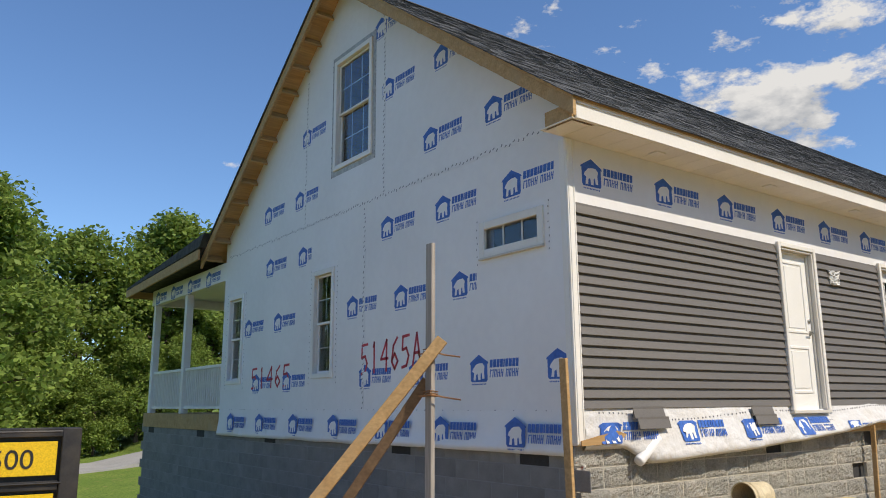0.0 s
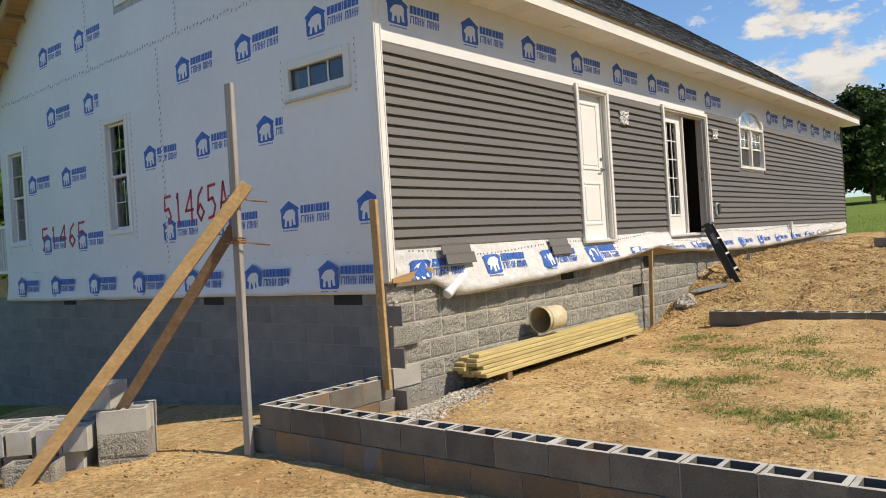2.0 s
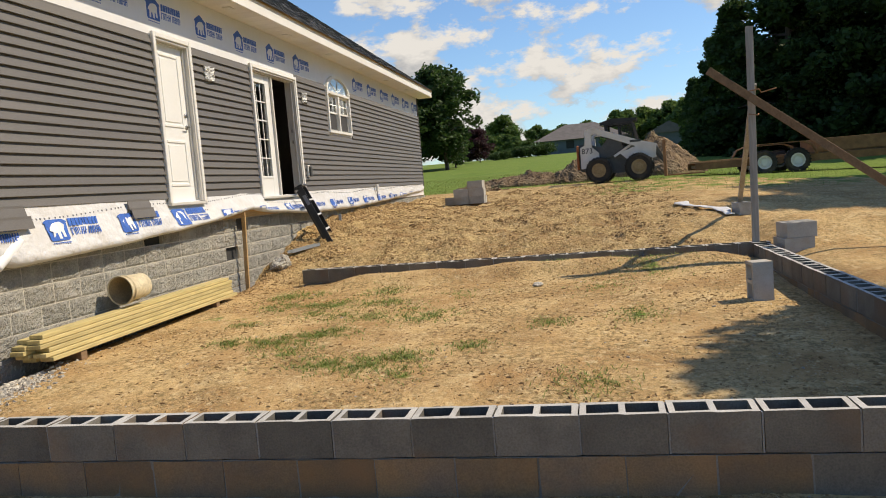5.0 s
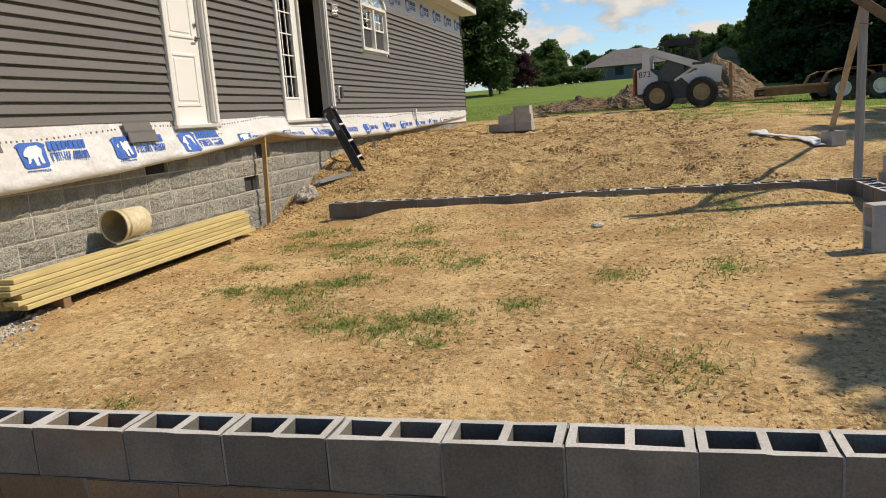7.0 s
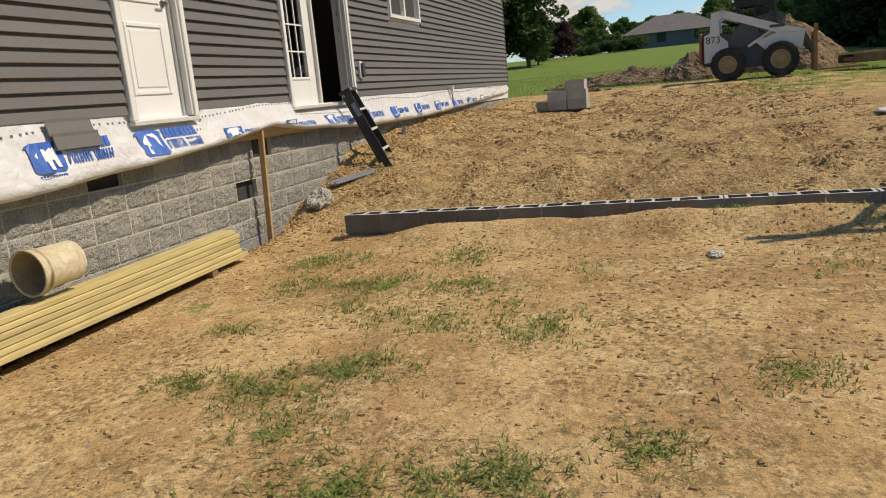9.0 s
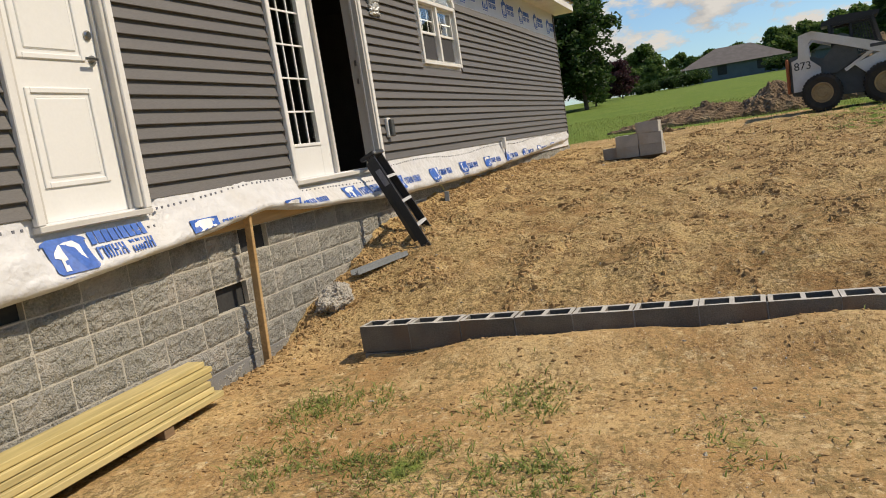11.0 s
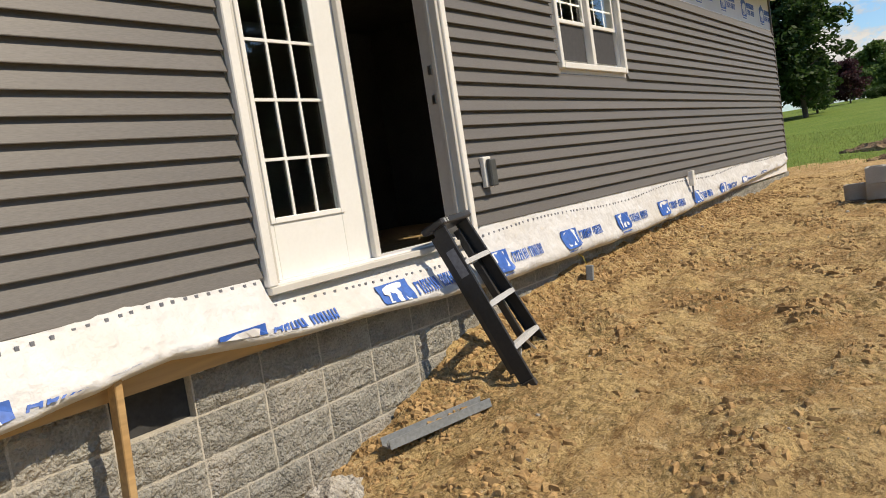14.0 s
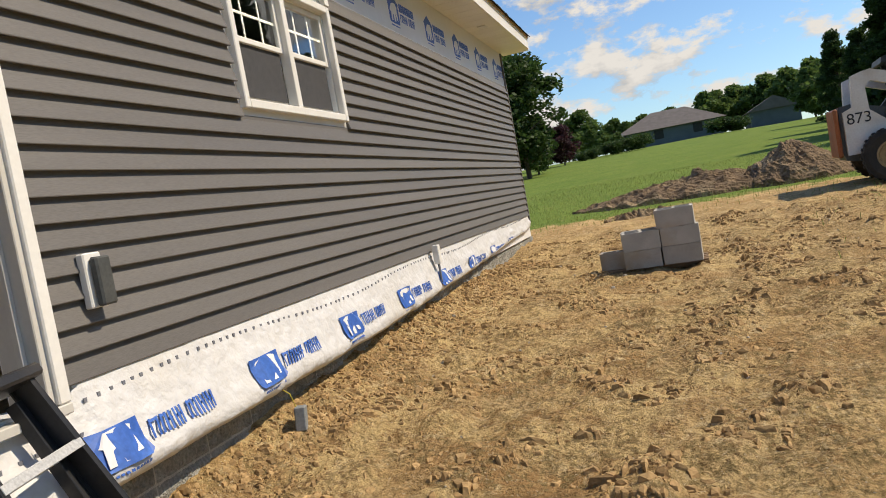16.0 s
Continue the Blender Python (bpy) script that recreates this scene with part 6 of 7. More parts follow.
for s in (-1, 1):
    bm = bmesh.new()
    beam(bm, (-0.30, s * 0.44, 1.05), (-0.40, s * 0.44, 1.86), 0.07, 0.08, 0.004, up=(0, 1, 0))
    beam(bm, (0.64, s * 0.44, 1.05), (0.44, s * 0.44, 1.88), 0.07, 0.08, 0.004, up=(0, 1, 0))
    beam(bm, (-0.40, s * 0.44, 1.84), (0.46, s * 0.44, 1.88), 0.07, 0.08, 0.004)
    beam(bm, (0.05, s * 0.44, 1.10), (0.02, s * 0.44, 1.86), 0.05, 0.05, 0.004, up=(0, 1, 0))
    for k in range(9):
        beam(bm, (0.06 + k * 0.062, s * 0.44, 1.15), (0.04 + k * 0.048, s * 0.44, 1.86), 0.012, 0.012, 0, up=(0, 1, 0))
    for k in range(9):
        beam(bm, (0.04, s * 0.44, 1.16 + k * 0.08), (0.62 - k * 0.02, s * 0.44, 1.16 + k * 0.08), 0.010, 0.012, 0)
    part("cab_cage", bm, M_BLACK, sk, "black mesh operator cage")
part("cab_back", one(box, -0.36, -0.40, 1.0, -0.31, 0.40, 1.80, 0.01), M_OUTB, sk, "dark rear panel of the cab")
bm = one(prism, [(-0.56, 1.84), (0.56, 1.90), (0.60, 1.99), (-0.20, 2.02), (-0.54, 1.93)], 1, -0.50, 0.50)
part("cab_roof", bm, M_BLACK, sk, "thick black cab roof")
bm = one(box, -0.15, -0.28, 0.98, 0.30, 0.28, 1.12, 0.03)
box(bm, -0.22, -0.26, 1.1, -0.12, 0.26, 1.6, 0.03)
part("seat", bm, M_BLACK, sk)
bm = bmesh.new()
box(bm, 1.34, -0.85, 0.10, 1.42, 0.85, 0.22, 0.006)
box(bm, 1.34, -0.85, 0.92, 1.42, 0.85, 1.04, 0.006)
for k in range(6):
    box(bm, 1.345, -0.80 + k * 0.3, 0.22, 1.415, -0.74 + k * 0.3, 0.92, 0.004)
box(bm, 1.335, -0.87, 0.08, 1.425, -0.80, 1.20, 0.006)
part("fork_frame", bm, M_RUST, sk, "rusty fork carriage")
for s in (-1, 1):
    part("fork", one(box, 1.43, s * 0.42 - 0.05, 0.08, 2.55, s * 0.42 + 0.05, 0.12, 0.004), M_RUST, sk)

# equipment trailer standing behind, along -y
TZ = height(24.6, -5) - 0.04
tr = thing("equipment_trailer", "rusty brown tilt-deck trailer with two axles on grass", "trailer", pose(26.1, -3.0, TZ, 0, 0, -90))
bm = bmesh.new()
for s in (-0.95, 0.95):
    box(bm, 0.0, s - 0.04, 0.30, 8.0, s + 0.04, 0.52, 0.006)
for k in range(9):
    box(bm, 0.1 + k * 0.95, -0.9, 0.34, 0.18 + k * 0.95, 0.9, 0.44, 0.004)
part("trailer_frame", bm, M_RUST, tr, "rust-brown steel frame")
k = 0.05
while k < 7.9:
    part("deck_board", one(box, k, -0.90, 0.525, k + 0.19, 0.90, 0.565, 0.004), M_PINE if k < 1.8 else M_BROWNW, tr)
    k += 0.2
for x in (1.95, 2.88):
    for s in (-1, 1):
        ty = wheel(tr, x, s * 1.16, 0.37, 0.37, 0.22, 0.55, 24)
        bm = one(lathe, [(0.0, -0.05), (0.10, -0.06), (0.13, -0.03), (0.17, -0.03), (0.19, -0.10), (0.205, -0.10), (0.205, 0.10), (0.0, 0.08)], 24, "y")
        for k in range(8):
            a = k * math.tau / 8
            box(bm, 0.155 * math.cos(a) - 0.014, -0.045, 0.155 * math.sin(a) - 0.014, 0.155 * math.cos(a) + 0.014, -0.028, 0.155 * math.sin(a) + 0.014)
        part("rim", bm, M_WHITE, ty, "white spoked rim")
for s in (-1, 1):
    out = [(1.40, 0.55), (1.55, 0.82), (1.80, 0.92), (3.05, 0.92), (3.30, 0.82), (3.45, 0.55)]
    inn = [(x + (0.03 if x < 2.4 else -0.03), z - 0.02) for x, z in out]
    bm = bmesh.new()
    for i in range(5):
        prism(bm, [out[i], out[i + 1], inn[i + 1], inn[i]], 1, s * 1.02, s * 1.30)
    part("fender", bm, M_RUST, tr, "rusty mudguard")
bm = one(box, 3.5, -0.95, 0.57, 8.0, -0.88, 0.95, 0.006)
box(bm, 3.5, 0.88, 0.57, 8.0, 0.95, 0.95, 0.006)
part("side_rail", bm, M_RUST, tr)


# dumpster with yellow panels
dz = height(1.0, 10.5)
dm = thing("dumpster", "black steel dumpster with yellow sign panels on soil", "dumpster", pose(2.05, 10.02, dz - 0.02, 0, 0, 172))
DW, DH = 4.2, 1.36 - dz + 0.02
bm = one(box, 0.05, -0.05, 0.0, DW, -1.9, DH - 0.06, 0.01)
part("container", bm, M_BLACK, dm, "black painted steel walls")
bm = bmesh.new()
tube(bm, [(-0.03, 0.02, DH - 0.04), (DW, 0.02, DH - 0.04)], 0.045, 8)
box(bm, -0.06, -0.02, DH - 0.10, DW, 0.06, DH, 0.008)
part("top_rail", bm, M_BLACK, dm)
part("corner_post", one(box, -0.08, -0.06, 0.0, 0.12, 0.07, DH - 0.005, 0.01), M_BLACK, dm)
for z0, z1 in ((DH - 0.52, DH - 0.15), (DH - 1.08, DH - 0.72)):
    p = part("sign_panel", one(box, 0.16, -0.045, z0, 2.6, 0.02, z1, 0.003), M_YELLOW, dm, "yellow sign panel")
    if z0 > DH - 0.6:
        lettering(p, "-0500", 0.30, pose(1.08, 0.024, z0 + 0.08, 90, 0, 180), M_BLACK, "black phone number digits")
    else:
        lettering(p, "commercial", 0.15, pose(1.62, 0.024, z0 + 0.23, 90, 0, 180), M_BLACK, "black word")
        lettering(p, "Waste removal", 0.15, pose(1.14, 0.024, z0 + 0.07, 90, 0, 180), M_BLACK, "black words")
bm = bmesh.new()
box(bm, 0.13, -0.04, DH - 0.68, DW, 0.05, DH - 0.58, 0.006)
tube(bm, [(0.1, 0.07, DH - 0.60), (DW, 0.07, DH - 0.60)], 0.012, 6)
part("side_rib", bm, M_BLACK, dm)


# ---- earth heaps ----
def heap(name, x, y, rx, ry, h, seed, label):
    bm = bmesh.new()
    n, m = 72, 30
    c = bm.verts.new((0, 0, h * 0.98))
    rings = []
    for j in range(1, m + 1):
        ring = []
        for i in range(n):
            a, r = i * math.tau / n, j / m
            p = Vector((rx * r * math.cos(a), ry * r * math.sin(a), 0))
            o = Vector((seed * 5.0, 0, 0))
            wob = 1 + 0.25 * noise.noise(Vector((math.cos(a), math.sin(a), seed)) * 1.3)
            z = h * (1 - r ** 1.25) * (1 + 0.25 * noise.noise(p * 0.9 + o)) + 0.16 * h * noise.noise(p * 2.6 + o) * (1 - r) + 0.10 * noise.noise(p * 4.3 + o) + 0.09 * abs(noise.noise(p * 8.5 + o)) + 0.04 * noise.noise(p * 16 + o)
            ring.append(bm.verts.new((p.x * wob, p.y * wob, z - (0.12 if j == m else 0.0))))
        rings.append(ring)
    for i in range(n):
        bm.faces.new((c, rings[0][i], rings[0][(i + 1) % n]))
        for A, B in zip(rings, rings[1:]):
            bm.faces.new((A[i], B[i], B[(i + 1) % n], A[(i + 1) % n]))
    solid(name, bm, M_CLOD_S, label, "earth heap", pose(x, y, height(x, y) - 0.02))


M_CLOD_S = mat("heap_soil", (0.27, 0.18, 0.10), (0.15, 0.10, 0.06), 3.5, 1.0, 1.0, 11, vary=0.0, dirt=(0.38, 0.29, 0.17), dist=0.10)
heap("earth_heap", 30.3, -2.3, 1.7, 1.75, 1.42, 1, "tall heap of brown dug soil and roots")
heap("earth_heap", 29.6, 2.6, 1.2, 2.6, 0.42, 2, "low heap of reddish dug soil on grass")
heap("earth_heap", 29.2, 0.6, 1.1, 1.3, 0.75, 3, "heap of brown dug soil behind the loader")
heap("earth_heap", 26.0, 3.6, 0.4, 0.8, 0.10, 6, "thin scatter of dug soil on grass")


# ---- trees ----
def leaf_cloud(verts, faces, c, r, n, size, rng, flat=1.0):
    """n small leaves round a clump centre."""
    for _ in range(n):
        d = Vector((rng.gauss(0, 1), rng.gauss(0, 1), rng.gauss(0, 1) * flat))
        d = d.normalized() * (r * rng.random() ** 0.45)
        p = Vector(c) + Vector((d.x, d.y, d.z * 0.8))
        u = Vector((rng.uniform(-1, 1), rng.uniform(-1, 1), rng.uniform(-0.6, 0.6))).normalized()
        v = u.orthogonal().normalized()
        v = (Matrix.Rotation(rng.uniform(0, 6.28), 3, u) @ v)
        s = size * rng.uniform(0.6, 1.3)
        b = len(verts)
        verts += [tuple(p - u * s), tuple(p + v * s * 0.55), tuple(p + u * s), tuple(p - v * s * 0.55)]
        faces.append((b, b + 1, b + 2, b + 3))


def tree(name, label, x, y, h, spread, seed, leaf, clumps, per, size, conifer=False, low=0.25, category="tree"):
    rng = random.Random(seed)
    t = thing(name, label, category, pose(x, y, height(x, y) - 0.1))
    bm = bmesh.new()
    lean = Vector((rng.uniform(-0.04, 0.04), rng.uniform(-0.04, 0.04), 0)) * h
    r0 = 0.020 * h
    tube(bm, [(0, 0, 0), (lean.x * 0.3, lean.y * 0.3, h * 0.3), (lean.x * 0.7, lean.y * 0.7, h * 0.65), (lean.x, lean.y, h * 0.95)], [r0, r0 * 0.75, r0 * 0.4, r0 * 0.08], 8)
    tips = []
    for k in range(clumps):
        f = low + (1 - low) * (k + rng.random()) / clumps
        base_ = Vector((lean.x * f, lean.y * f, h * f * 0.92))
        a = rng.uniform(0, math.tau)
        prof = (1.05 - f) ** 0.9 if conifer else math.sin(math.pi * min(1, (f - low) / (1 - low) * 0.80 + 0.18)) ** 0.7
        L = spread * max(0.12, prof) * rng.uniform(0.55, 1.05)
        tip = base_ + Vector((math.cos(a) * L, math.sin(a) * L, (-0.12 if conifer else 0.30) * L))
        tips.append((tip, L))
        if k % 2 == 0:
            tube(bm, [tuple(base_ - Vector((0, 0, 0.1 * L))), tuple(base_.lerp(tip, 0.5) + Vector((0, 0, 0.06 * L))), tuple(tip)], [r0 * 0.3, r0 * 0.16, r0 * 0.05], 5)
    part("trunk", bm, M_BARK, t)
    verts, faces = [], []
    for tip, L in tips:
        cr = spread * (0.20 if conifer else 0.30) * rng.uniform(0.7, 1.25)
        leaf_cloud(verts, faces, tip, cr, per, size, rng, 0.5 if conifer else 0.9)
        if conifer:
            leaf_cloud(verts, faces, tip * 0.6 + Vector((lean.x * 0.4, lean.y * 0.4, tip.z * 0.4)), cr, per // 2, size, rng, 0.4)
        else:
            leaf_cloud(verts, faces, (tip.x * 0.55, tip.y * 0.55, tip.z * 0.97), cr * 1.1, per // 2, size, rng)
    me = bpy.data.meshes.new("crown")
    me.from_pydata(verts, [], faces)
    me.materials.append(leaf)
    cr = new("crown", me)
    cr.parent = t
    return t


def again(src, x, y, s, turn):
    return copy_thing(src, pose(x, y, height(x, y) - 0.1, 0, 0, turn) @ Matrix.Diagonal((s, s, s, 1)))


# woods across the road, north-west
wa = tree("tree", "full green broadleaf tree at the wood edge", 10.0, 49.0, 13.5, 3.9, 1, M_LEAF, 85, 130, 0.17, low=0.10)
wb = tree("tree", "full green broadleaf tree at the wood edge", 14.2, 48.0, 14.2, 3.4, 2, M_LEAF, 90, 120, 0.17, low=0.10)
wc = tree("tree", "dark green broadleaf tree at the wood edge", 5.5, 47.0, 10.5, 3.8, 3, M_LEAF, 80, 130, 0.17, low=0.06)
rng = random.Random(21)
for x, y, s, src in ((18.5, 48.5, 0.95, wa), (23, 50, 1.0, wb), (1.2, 45.5, 1.05, wc), (-3.5, 47, 1.1, wa), (8.0, 45.5, 0.62, wb), (12.3, 45.2, 0.55, wc), (16.5, 45.6, 0.6, wa), (20.5, 46, 0.55, wc),
                     (3.8, 43.8, 0.6, wc), (26, 47, 0.7, wb), (30, 50, 1.0, wa), (34.5, 49, 0.9, wc), (39, 51, 1.0, wb), (-8, 46, 1.0, wc), (-14, 48, 1.1, wb), (6.5, 54, 1.1, wb), (16, 55, 1.0, wa), (0, 53, 1.25, wa), (10, 44.6, 0.42, wc), (14.6, 44.5, 0.42, wa), (18.2, 44.6, 0.4, wc)):
    again(src, x, y, s, rng.uniform(0, 360))
again(wa, 3.4, 39.5, 1.02, 70)

# dark conifers beyond the trailer, south-east
ca = tree("conifer", "tall dark green conifer at the field edge", 46.0, -12.5, 13.0, 4.2, 5, M_LEAFD, 120, 150, 0.20, True, 0.04)
cb = tree("conifer", "tall dark green conifer at the field edge", 42.0, -14.8, 16.0, 4.8, 6, M_LEAFD, 120, 150, 0.20, True, 0.04)
for x, y, s, src in ((40, -18.5, 1.25, ca), (38, -22, 1.2, cb), (36.5, -27, 1.2, ca), (49, -17, 1.0, cb), (44, -22, 1.3, ca), (54, -12.6, 0.62, ca), (60, -11.8, 0.42, cb), (68, -12.2, 0.45, ca), (34, -32, 1.2, cb), (49, -22, 1.2, cb), (78, -13.5, 0.40, cb),
                     (30, -35, 1.2, ca), (50, -13.5, 0.7, cb), (47.5, -8.4, 0.72, ca), (53, -8.0, 0.50, cb), (60, -8.3, 0.42, ca), (69, -9.0, 0.40, cb), (44.5, -10.6, 0.85, cb), (39, -16.5, 0.9, ca)):
    again(src, x, y, s, rng.uniform(0, 360))

# scattered far trees, east
fa = tree("tree", "rounded dark green tree beyond the house", 60.5, 11.3, 8.4, 2.9, 8, M_LEAFD, 75, 120, 0.18, low=0.12)
fb = tree("tree", "rounded green tree far across the field", 119, 13.0, 7.0, 2.4, 9, M_LEAFM, 50, 70, 0.28, low=0.12)
for x, y, s, src in ((64, 15.5, 0.85, fa), (57, 15, 0.95, fa), (64, 11.2, 0.5, fa), (145, 14.5, 0.9, fb), (150, -5.6, 1.15, fb), (152, -9, 0.95, fb), (150, -13, 1.1, fb), (112, -15, 0.9, fb), (105, -17, 1.0, fb), (150, 3, 0.85, fb), (150, 8, 0.8, fb), (100, -17, 0.9, fb), (95, -13.5, 0.6, fb), (92, 9.5, 0.42, fb), (90, 11.5, 0.4, fb), (126, 16, 0.8, fb), (130, 20, 0.9, fb), (118, 18, 0.6, fb), (160, 0.5, 1.0, fb), (160, -2.8, 0.9, fb), (165, 5.5, 1.0, fb), (165, 11, 1.05, fb),
                     (160, 16.5, 0.9, fb), (158, -7.4, 1.2, fb), (156, -11, 1.25, fb), (150, -15.5, 1.3, fb), (135, -16.5, 1.2, fb), (88, 8.2, 0.36, fb), (86, 6.8, 0.30, fb), (94, 12.8, 0.5, fb), (122, -17.5, 1.15, fb), (88, -14.8, 0.75, fb), (80, -15.5, 0.8, fb)):
    again(src, x, y, s, rng.uniform(0, 360))
pt = tree("tree", "small round purple-leaved tree on the lawn", 74.5, 10.6, 3.4, 1.6, 12, M_LEAFP, 40, 90, 0.12, low=0.15)
sh = tree("shrub", "low clipped dark green shrub on the lawn", 80, 7.2, 1.1, 1.3, 14, M_LEAFD, 26, 70, 0.10, low=0.2, category="shrub")
for x, y, s in ((80.5, 5.9, 1.0), (79, 8.6, 0.8), (78, 9.6, 0.7), (82, 4.6, 1.1), (86, -2.4, 1.1), (86, -4.0, 1.0)):
    again(sh, x, y, s, rng.uniform(0, 360))

# trees south of the yard, which shade its corner
sa = tree("tree", "tall green tree shading the yard corner", 8.8, -9.2, 10.9, 2.0, 31, M_LEAF, 80, 110, 0.16, low=0.35)
again(sa, 17.5, -12.5, 1.15, 130)
again(sa, 5.5, -14, 1.2, 20)
again(sa, 22, -15.5, 1.3, 220)
again(wb, -8, -16, 0.9, 10)
again(wa, -16, -4, 0.9, 60)

# ---- far house and road ----
fz = height(91, 2)
fh = thing("far_house", "low dark green house with hipped brown roof across the field", "house", pose(119, -5.2, height(119, 2) - 0.1))
part("wall", one(box, 0, 0, 0, 9, 12.5, 2.4), M_FARWALL, fh, "dark green siding")
bm = bmesh.new()
e0 = [bm.verts.new(p) for p in ((-0.6, -0.6, 2.35), (9.6, -0.6, 2.35), (9.6, 13.6, 2.35), (-0.6, 13.6, 2.35))]
r0, r1 = bm.verts.new((4.5, 4.2, 4.9)), bm.verts.new((4.5, 8.8, 4.9))
for q in ((e0[0], e0[3], r1, r0), (e0[1], e0[2], r1, r0), (e0[0], e0[1], r0), (e0[3], e0[2], r1), tuple(e0)):
    bm.faces.new(q)
bmesh.ops.recalc_face_normals(bm, faces=bm.faces)
part("roof", bm, M_FARROOF, fh, "brown shingle roof")
for y in (12.7, 13.3):
    part("porch_post", one(box, -0.3, y, 0, -0.1, y + 0.15, 2.6), M_WHITE, fh)
for y in (2.5, 7.5):
    w = part("window", one(box, -0.05, y, 1.0, 0.05, y + 1.2, 2.2), M_DARK, fh)
fh2 = thing("far_garage", "low dark outbuilding across the field", "building", pose(118, -14.5, height(118, -13) - 0.1))
part("wall", one(box, 0, 0, 0, 7, 6, 2.4), M_FARWALL, fh2)
part("roof", one(prism, [(-0.4, 2.35), (6.4, 2.35), (3.0, 4.0)], 0, -0.4, 7.4), M_FARROOF, fh2)

bm = bmesh.new()
n = 60
A = [bm.verts.new((-90 + i * 3.0, 36.0, height(-90 + i * 3.0, 36.0) + 0.06)) for i in range(n)]
B = [bm.verts.new((-90 + i * 3.0, 40.5, height(-90 + i * 3.0, 40.5) + 0.06)) for i in range(n)]
for i in range(n - 1):
    bm.faces.new((A[i], A[i + 1], B[i + 1], B[i]))
ext = bmesh.ops.extrude_face_region(bm, geom=list(bm.faces))
bmesh.ops.translate(bm, vec=(0, 0, -0.3), verts=[v for v in ext["geom"] if isinstance(v, bmesh.types.BMVert)])
bmesh.ops.recalc_face_normals(bm, faces=bm.faces)
solid("road", bm, M_ROADM, "pale grey concrete road before the woods", "road", kind="structure")


# ---- grass, clods, straw and stones on the yard ----
def scatter(name, label, category, material, count, place, make):
    verts, faces = [], []
    rng = random.Random(len(name) * 7 + count)
    for _ in range(count):
        p = place(rng)
        if p is not None:
            make(verts, faces, p, rng)
    me = bpy.data.meshes.new(name)
    me.from_pydata(verts, [], faces)
    me.materials.append(material)
    return tagged(new(name, me), label, category, kind="stuff")


def blade(verts, faces, p, rng, h=0.07, lie=1.0):
    x, y = p
    z = ground_z(x, y) - 0.004
    a, l = rng.uniform(0, 6.28), h * rng.uniform(0.5, 1.4)
    dx, dy_ = math.cos(a), math.sin(a)
    w, bend = 0.0035, rng.uniform(0.3, 1.1) * l * lie
    b = len(verts)
    verts += [(x - dy_ * w, y + dx * w, z), (x + dy_ * w, y - dx * w, z), (x + dx * bend * 0.4 + dy_ * w, y + dy_ * bend * 0.4 - dx * w, z + l * 0.6), (x + dx * bend * 0.4 - dy_ * w, y + dy_ * bend * 0.4 + dx * w, z + l * 0.6), (x + dx * bend, y + dy_ * bend, z + l * 0.85)]
    faces += [(b, b + 1, b + 2, b + 3), (b + 3, b + 2, b + 4)]



def tuft_place(rng):
    x, y, rx, ry, _ = rng.choices(TUFTS, [q[4] for q in TUFTS])[0]
    x, y = x + rng.gauss(0, rx * 0.75), y + rng.gauss(0, ry * 0.75)
    return (x, y) if noise.noise(Vector((x, y, 3)) * 6.0) > rng.uniform(-0.5, 0.25) else None


scatter("grass", "green grass tufts growing through bare soil", "grass", M_GRASS, 15000, tuft_place, lambda v, f, p, r: blade(v, f, p, r, 0.032, 2.2))


def field_place(rng):
    x, y = rng.uniform(19, 40), rng.uniform(-7, 8.5)
    dens = max(smooth01(x, 24.5, 28), 0.35 * smooth01(x, 17, 24) * smooth01(2.2 - y, 0, 3))
    return (x, y) if rng.random() < dens and not (5.3 < y and x < 24.4) else None


scatter("field_grass", "short green grass at the field edge", "grass", M_GRASS, 26000, field_place, lambda v, f, p, r: blade(v, f, p, r, 0.085))


def lawn_place(rng):
    return rng.uniform(-4, 5.2), rng.uniform(13.5, 34)


scatter("lawn_grass", "short green lawn grass before the porch", "grass", M_GRASS, 14000, lawn_place, lambda v, f, p, r: blade(v, f, p, r, 0.10))


def clod(verts, faces, p, rng, s0=0.012, s1=0.05):
    x, y = p
    s = s0 + (s1 - s0) * rng.random() ** 3
    z = ground_z(x, y) - 0.05 * s
    b = len(verts)
    a = rng.uniform(0, 6.28)
    st = rng.uniform(0.6, 1.5)
    ring = [(math.cos(a + k * 1.257) * s * rng.uniform(0.5, 1.25) * st, math.sin(a + k * 1.257) * s * rng.uniform(0.5, 1.25) / st) for k in range(5)]
    ox, oy = rng.uniform(-0.3, 0.3) * s, rng.uniform(-0.3, 0.3) * s
    verts.append((x + ox, y + oy, z + s * rng.uniform(0.35, 0.75)))
    verts.extend((x + u * rng.uniform(0.55, 0.85), y + v * rng.uniform(0.55, 0.85), z + s * rng.uniform(0.05, 0.5)) for u, v in ring)
    verts.extend((x + u, y + v, z - s * 0.5) for u, v in ring)
    for k in range(5):
        j = (k + 1) % 5
        faces.extend([(b, b + 1 + k, b + 1 + j), (b + 1 + k, b + 6 + k, b + 6 + j, b + 1 + j)])


def churn_place(rng):
    x, y = rng.uniform(11.2, 23.5), rng.uniform(-1.5, 5.35)
    n = noise.noise(Vector((x, y, 0)) * 1.9 + Vector((7, 3, 0))) + 0.5 * noise.noise(Vector((x, y, 5)) * 4)
    return (x, y) if n > rng.uniform(-0.02, 0.42) and x > 11.3 else None


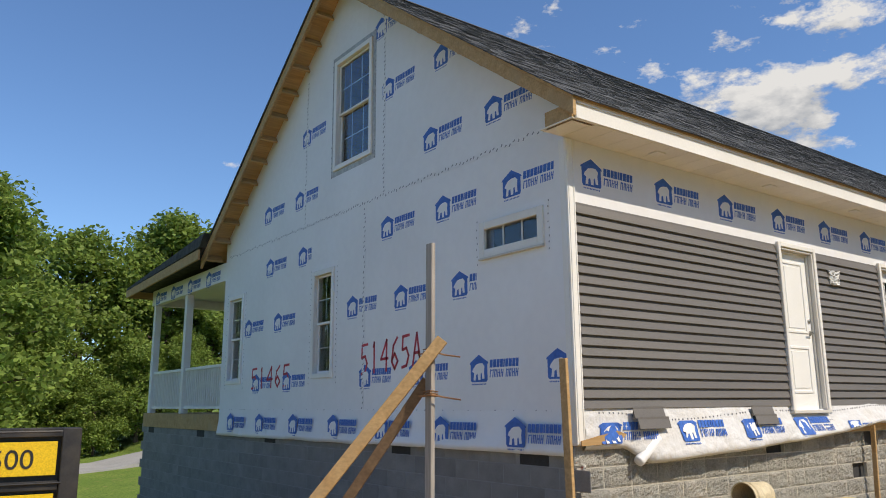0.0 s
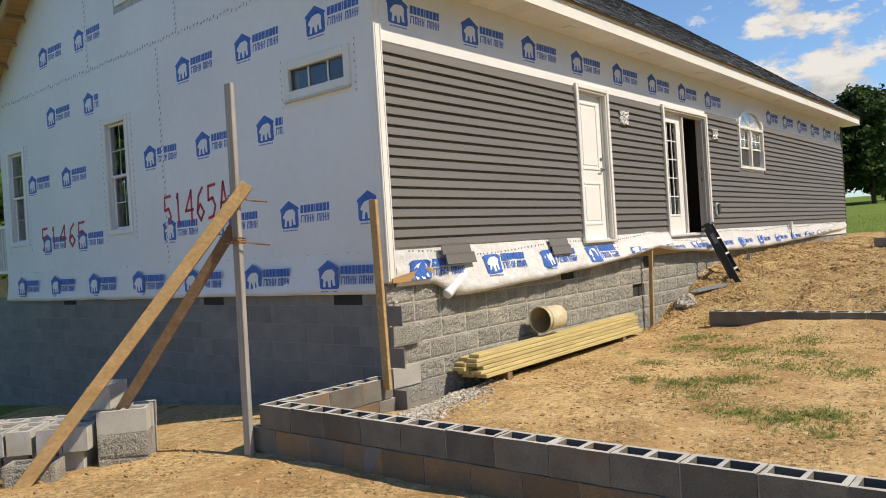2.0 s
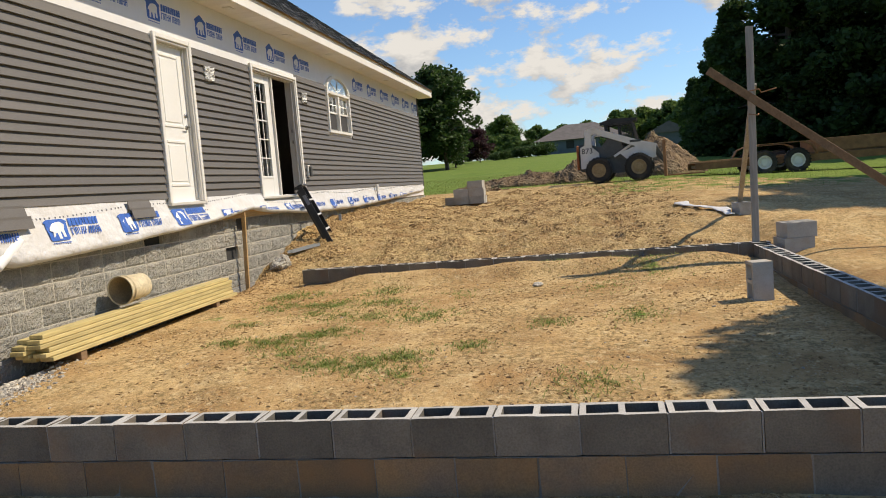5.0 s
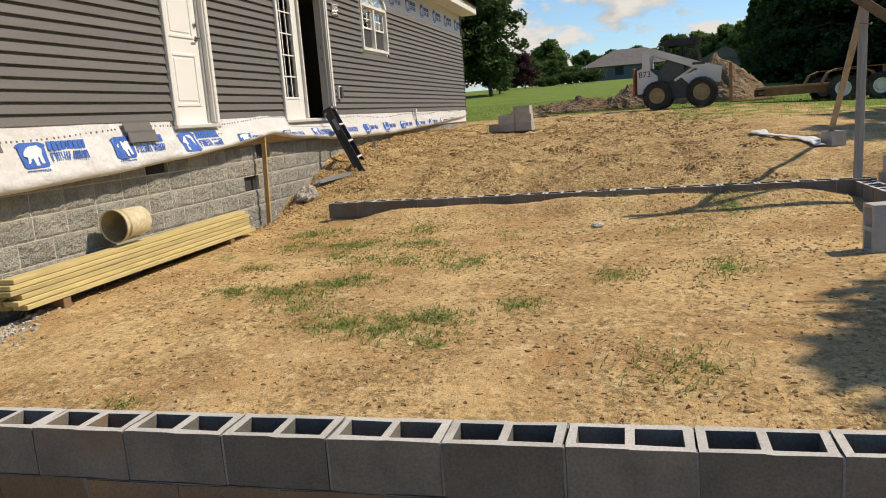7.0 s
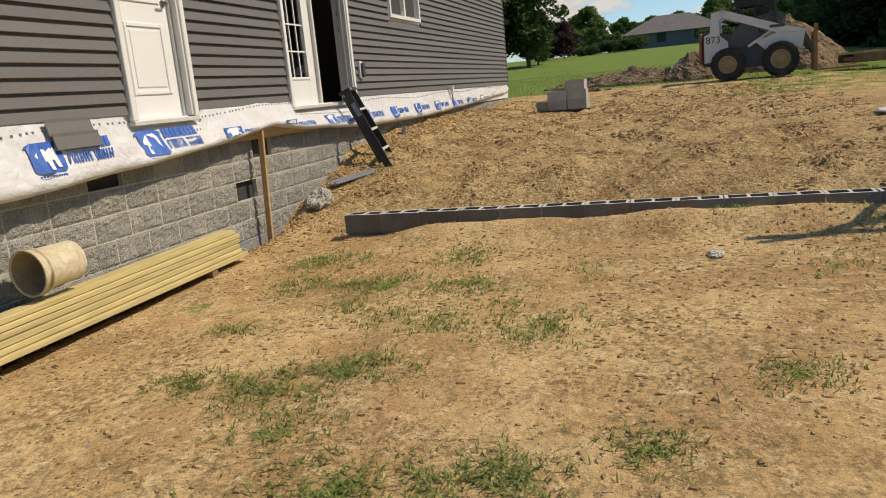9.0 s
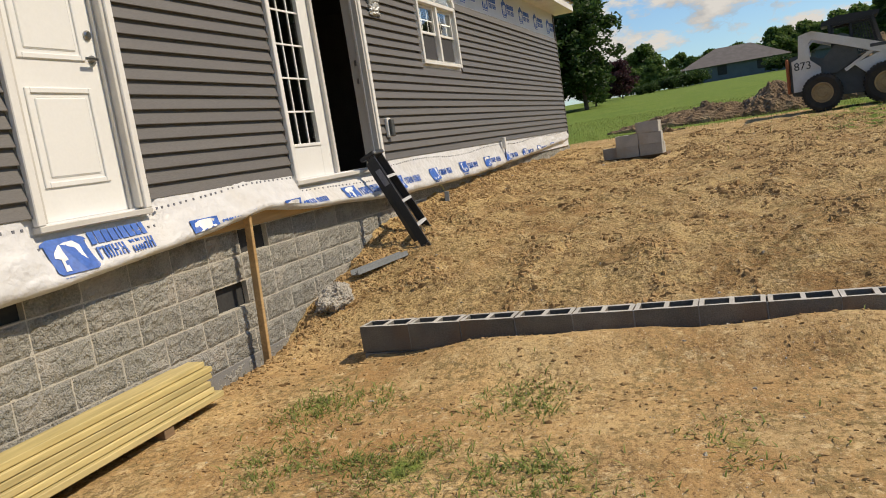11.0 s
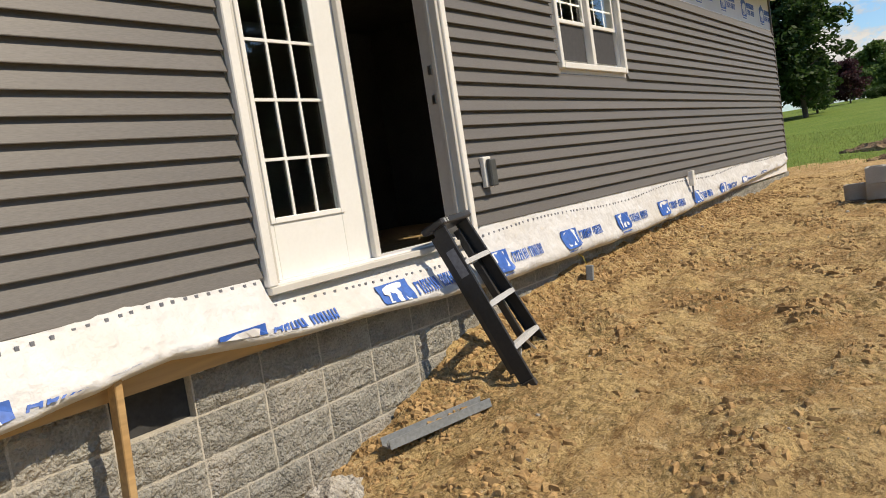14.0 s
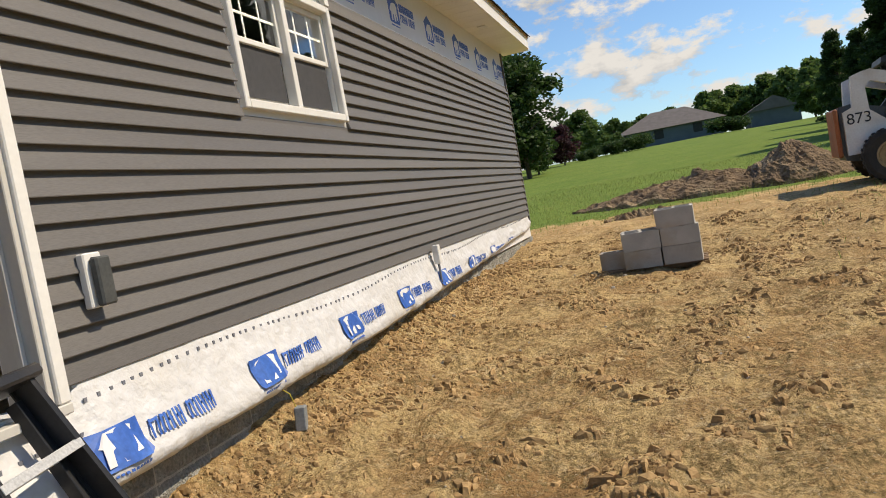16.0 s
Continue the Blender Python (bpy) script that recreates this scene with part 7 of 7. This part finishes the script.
scatter("soil_clods", "crumbled brown clods of churned clay soil", "soil", M_CLOD, 64000, churn_place, lambda v, f, p, r: clod(v, f, p, r, 0.005, 0.046))


def yard_place(rng):
    x, y = rng.uniform(4.3, 11.0), rng.uniform(-1.8, 5.3)
    return (x, y) if noise.noise(Vector((x, y, 2)) * 1.1) > rng.uniform(-0.6, 0.5) else None


scatter("small_clods", "small crumbs of dry clay on the yard", "soil", M_CLOD, 24000, yard_place, lambda v, f, p, r: clod(v, f, p, r, 0.004, 0.026))
scatter("front_clods", "crumbs of dry clay outside the block wall", "soil", M_CLOD, 3500, lambda r: (r.uniform(0.8, 3.9), r.uniform(2.5, 9.0)), lambda v, f, p, r: clod(v, f, p, r, 0.006, 0.035))
scatter("bank_clods", "clods along the foundation and trench", "soil", M_CLOD, 9000, lambda r: (r.uniform(10.3, 22), 5.42 - abs(r.gauss(0, 0.3))), lambda v, f, p, r: clod(v, f, p, r, 0.005, 0.034))
M_GRAVEL = mat("pale_gravel", (0.52, 0.48, 0.41), (0.38, 0.34, 0.28), 9, 0.95, 0.4, 60, vary=0.3, island=True)
scatter("gravel", "pale spilled gravel and mortar crumbs by the wall corner", "gravel", M_GRAVEL, 2600, lambda r: (5.3 + abs(r.gauss(0, 0.55)), 5.22 - abs(r.gauss(0, 0.16))), lambda v, f, p, r: clod(v, f, p, r, 0.008, 0.04))
scatter("stones", "small pale stones scattered over the yard", "gravel", M_GRAVEL, 700, lambda r: (r.uniform(1.5, 22), r.uniform(-1.8, 5.2)), lambda v, f, p, r: clod(v, f, p, r, 0.006, 0.022))


def straw(verts, faces, p, rng):
    x, y = p
    z, a, l = ground_z(x, y) + 0.006, rng.uniform(0, 6.28), rng.uniform(0.02, 0.07)
    dx, dy_, w = math.cos(a) * l, math.sin(a) * l, 0.0022
    b = len(verts)
    verts += [(x, y, z), (x - dy_ / l * w, y + dx / l * w, z), (x + dx, y + dy_, z + 0.006), (x + dx - dy_ / l * w, y + dy_ + dx / l * w, z + 0.006)]
    faces.append((b, b + 2, b + 3, b + 1))


scatter("dry_straw", "loose dry straw and dead grass on the yard", "straw", M_STRAW, 9000, lambda r: (lambda q: q if noise.noise(Vector((*q, 8)) * 0.8) > r.uniform(-0.4, 0.5) else None)((r.uniform(4.4, 16), r.uniform(-1.9, 3.2))), straw)
M_TWIG = mat("dead_stems", (0.17, 0.11, 0.06), (0.10, 0.065, 0.035), 6, 0.95, 0, 60, vary=0.3, island=True)
scatter("dead_stems", "dark dead stems and root bits on bare soil", "plant litter", M_TWIG, 11000, lambda r: (lambda q: q if noise.noise(Vector((*q, 5)) * 1.3) > r.uniform(-0.35, 0.5) else None)((r.uniform(4.4, 19), r.uniform(-1.9, 5.0))), straw)
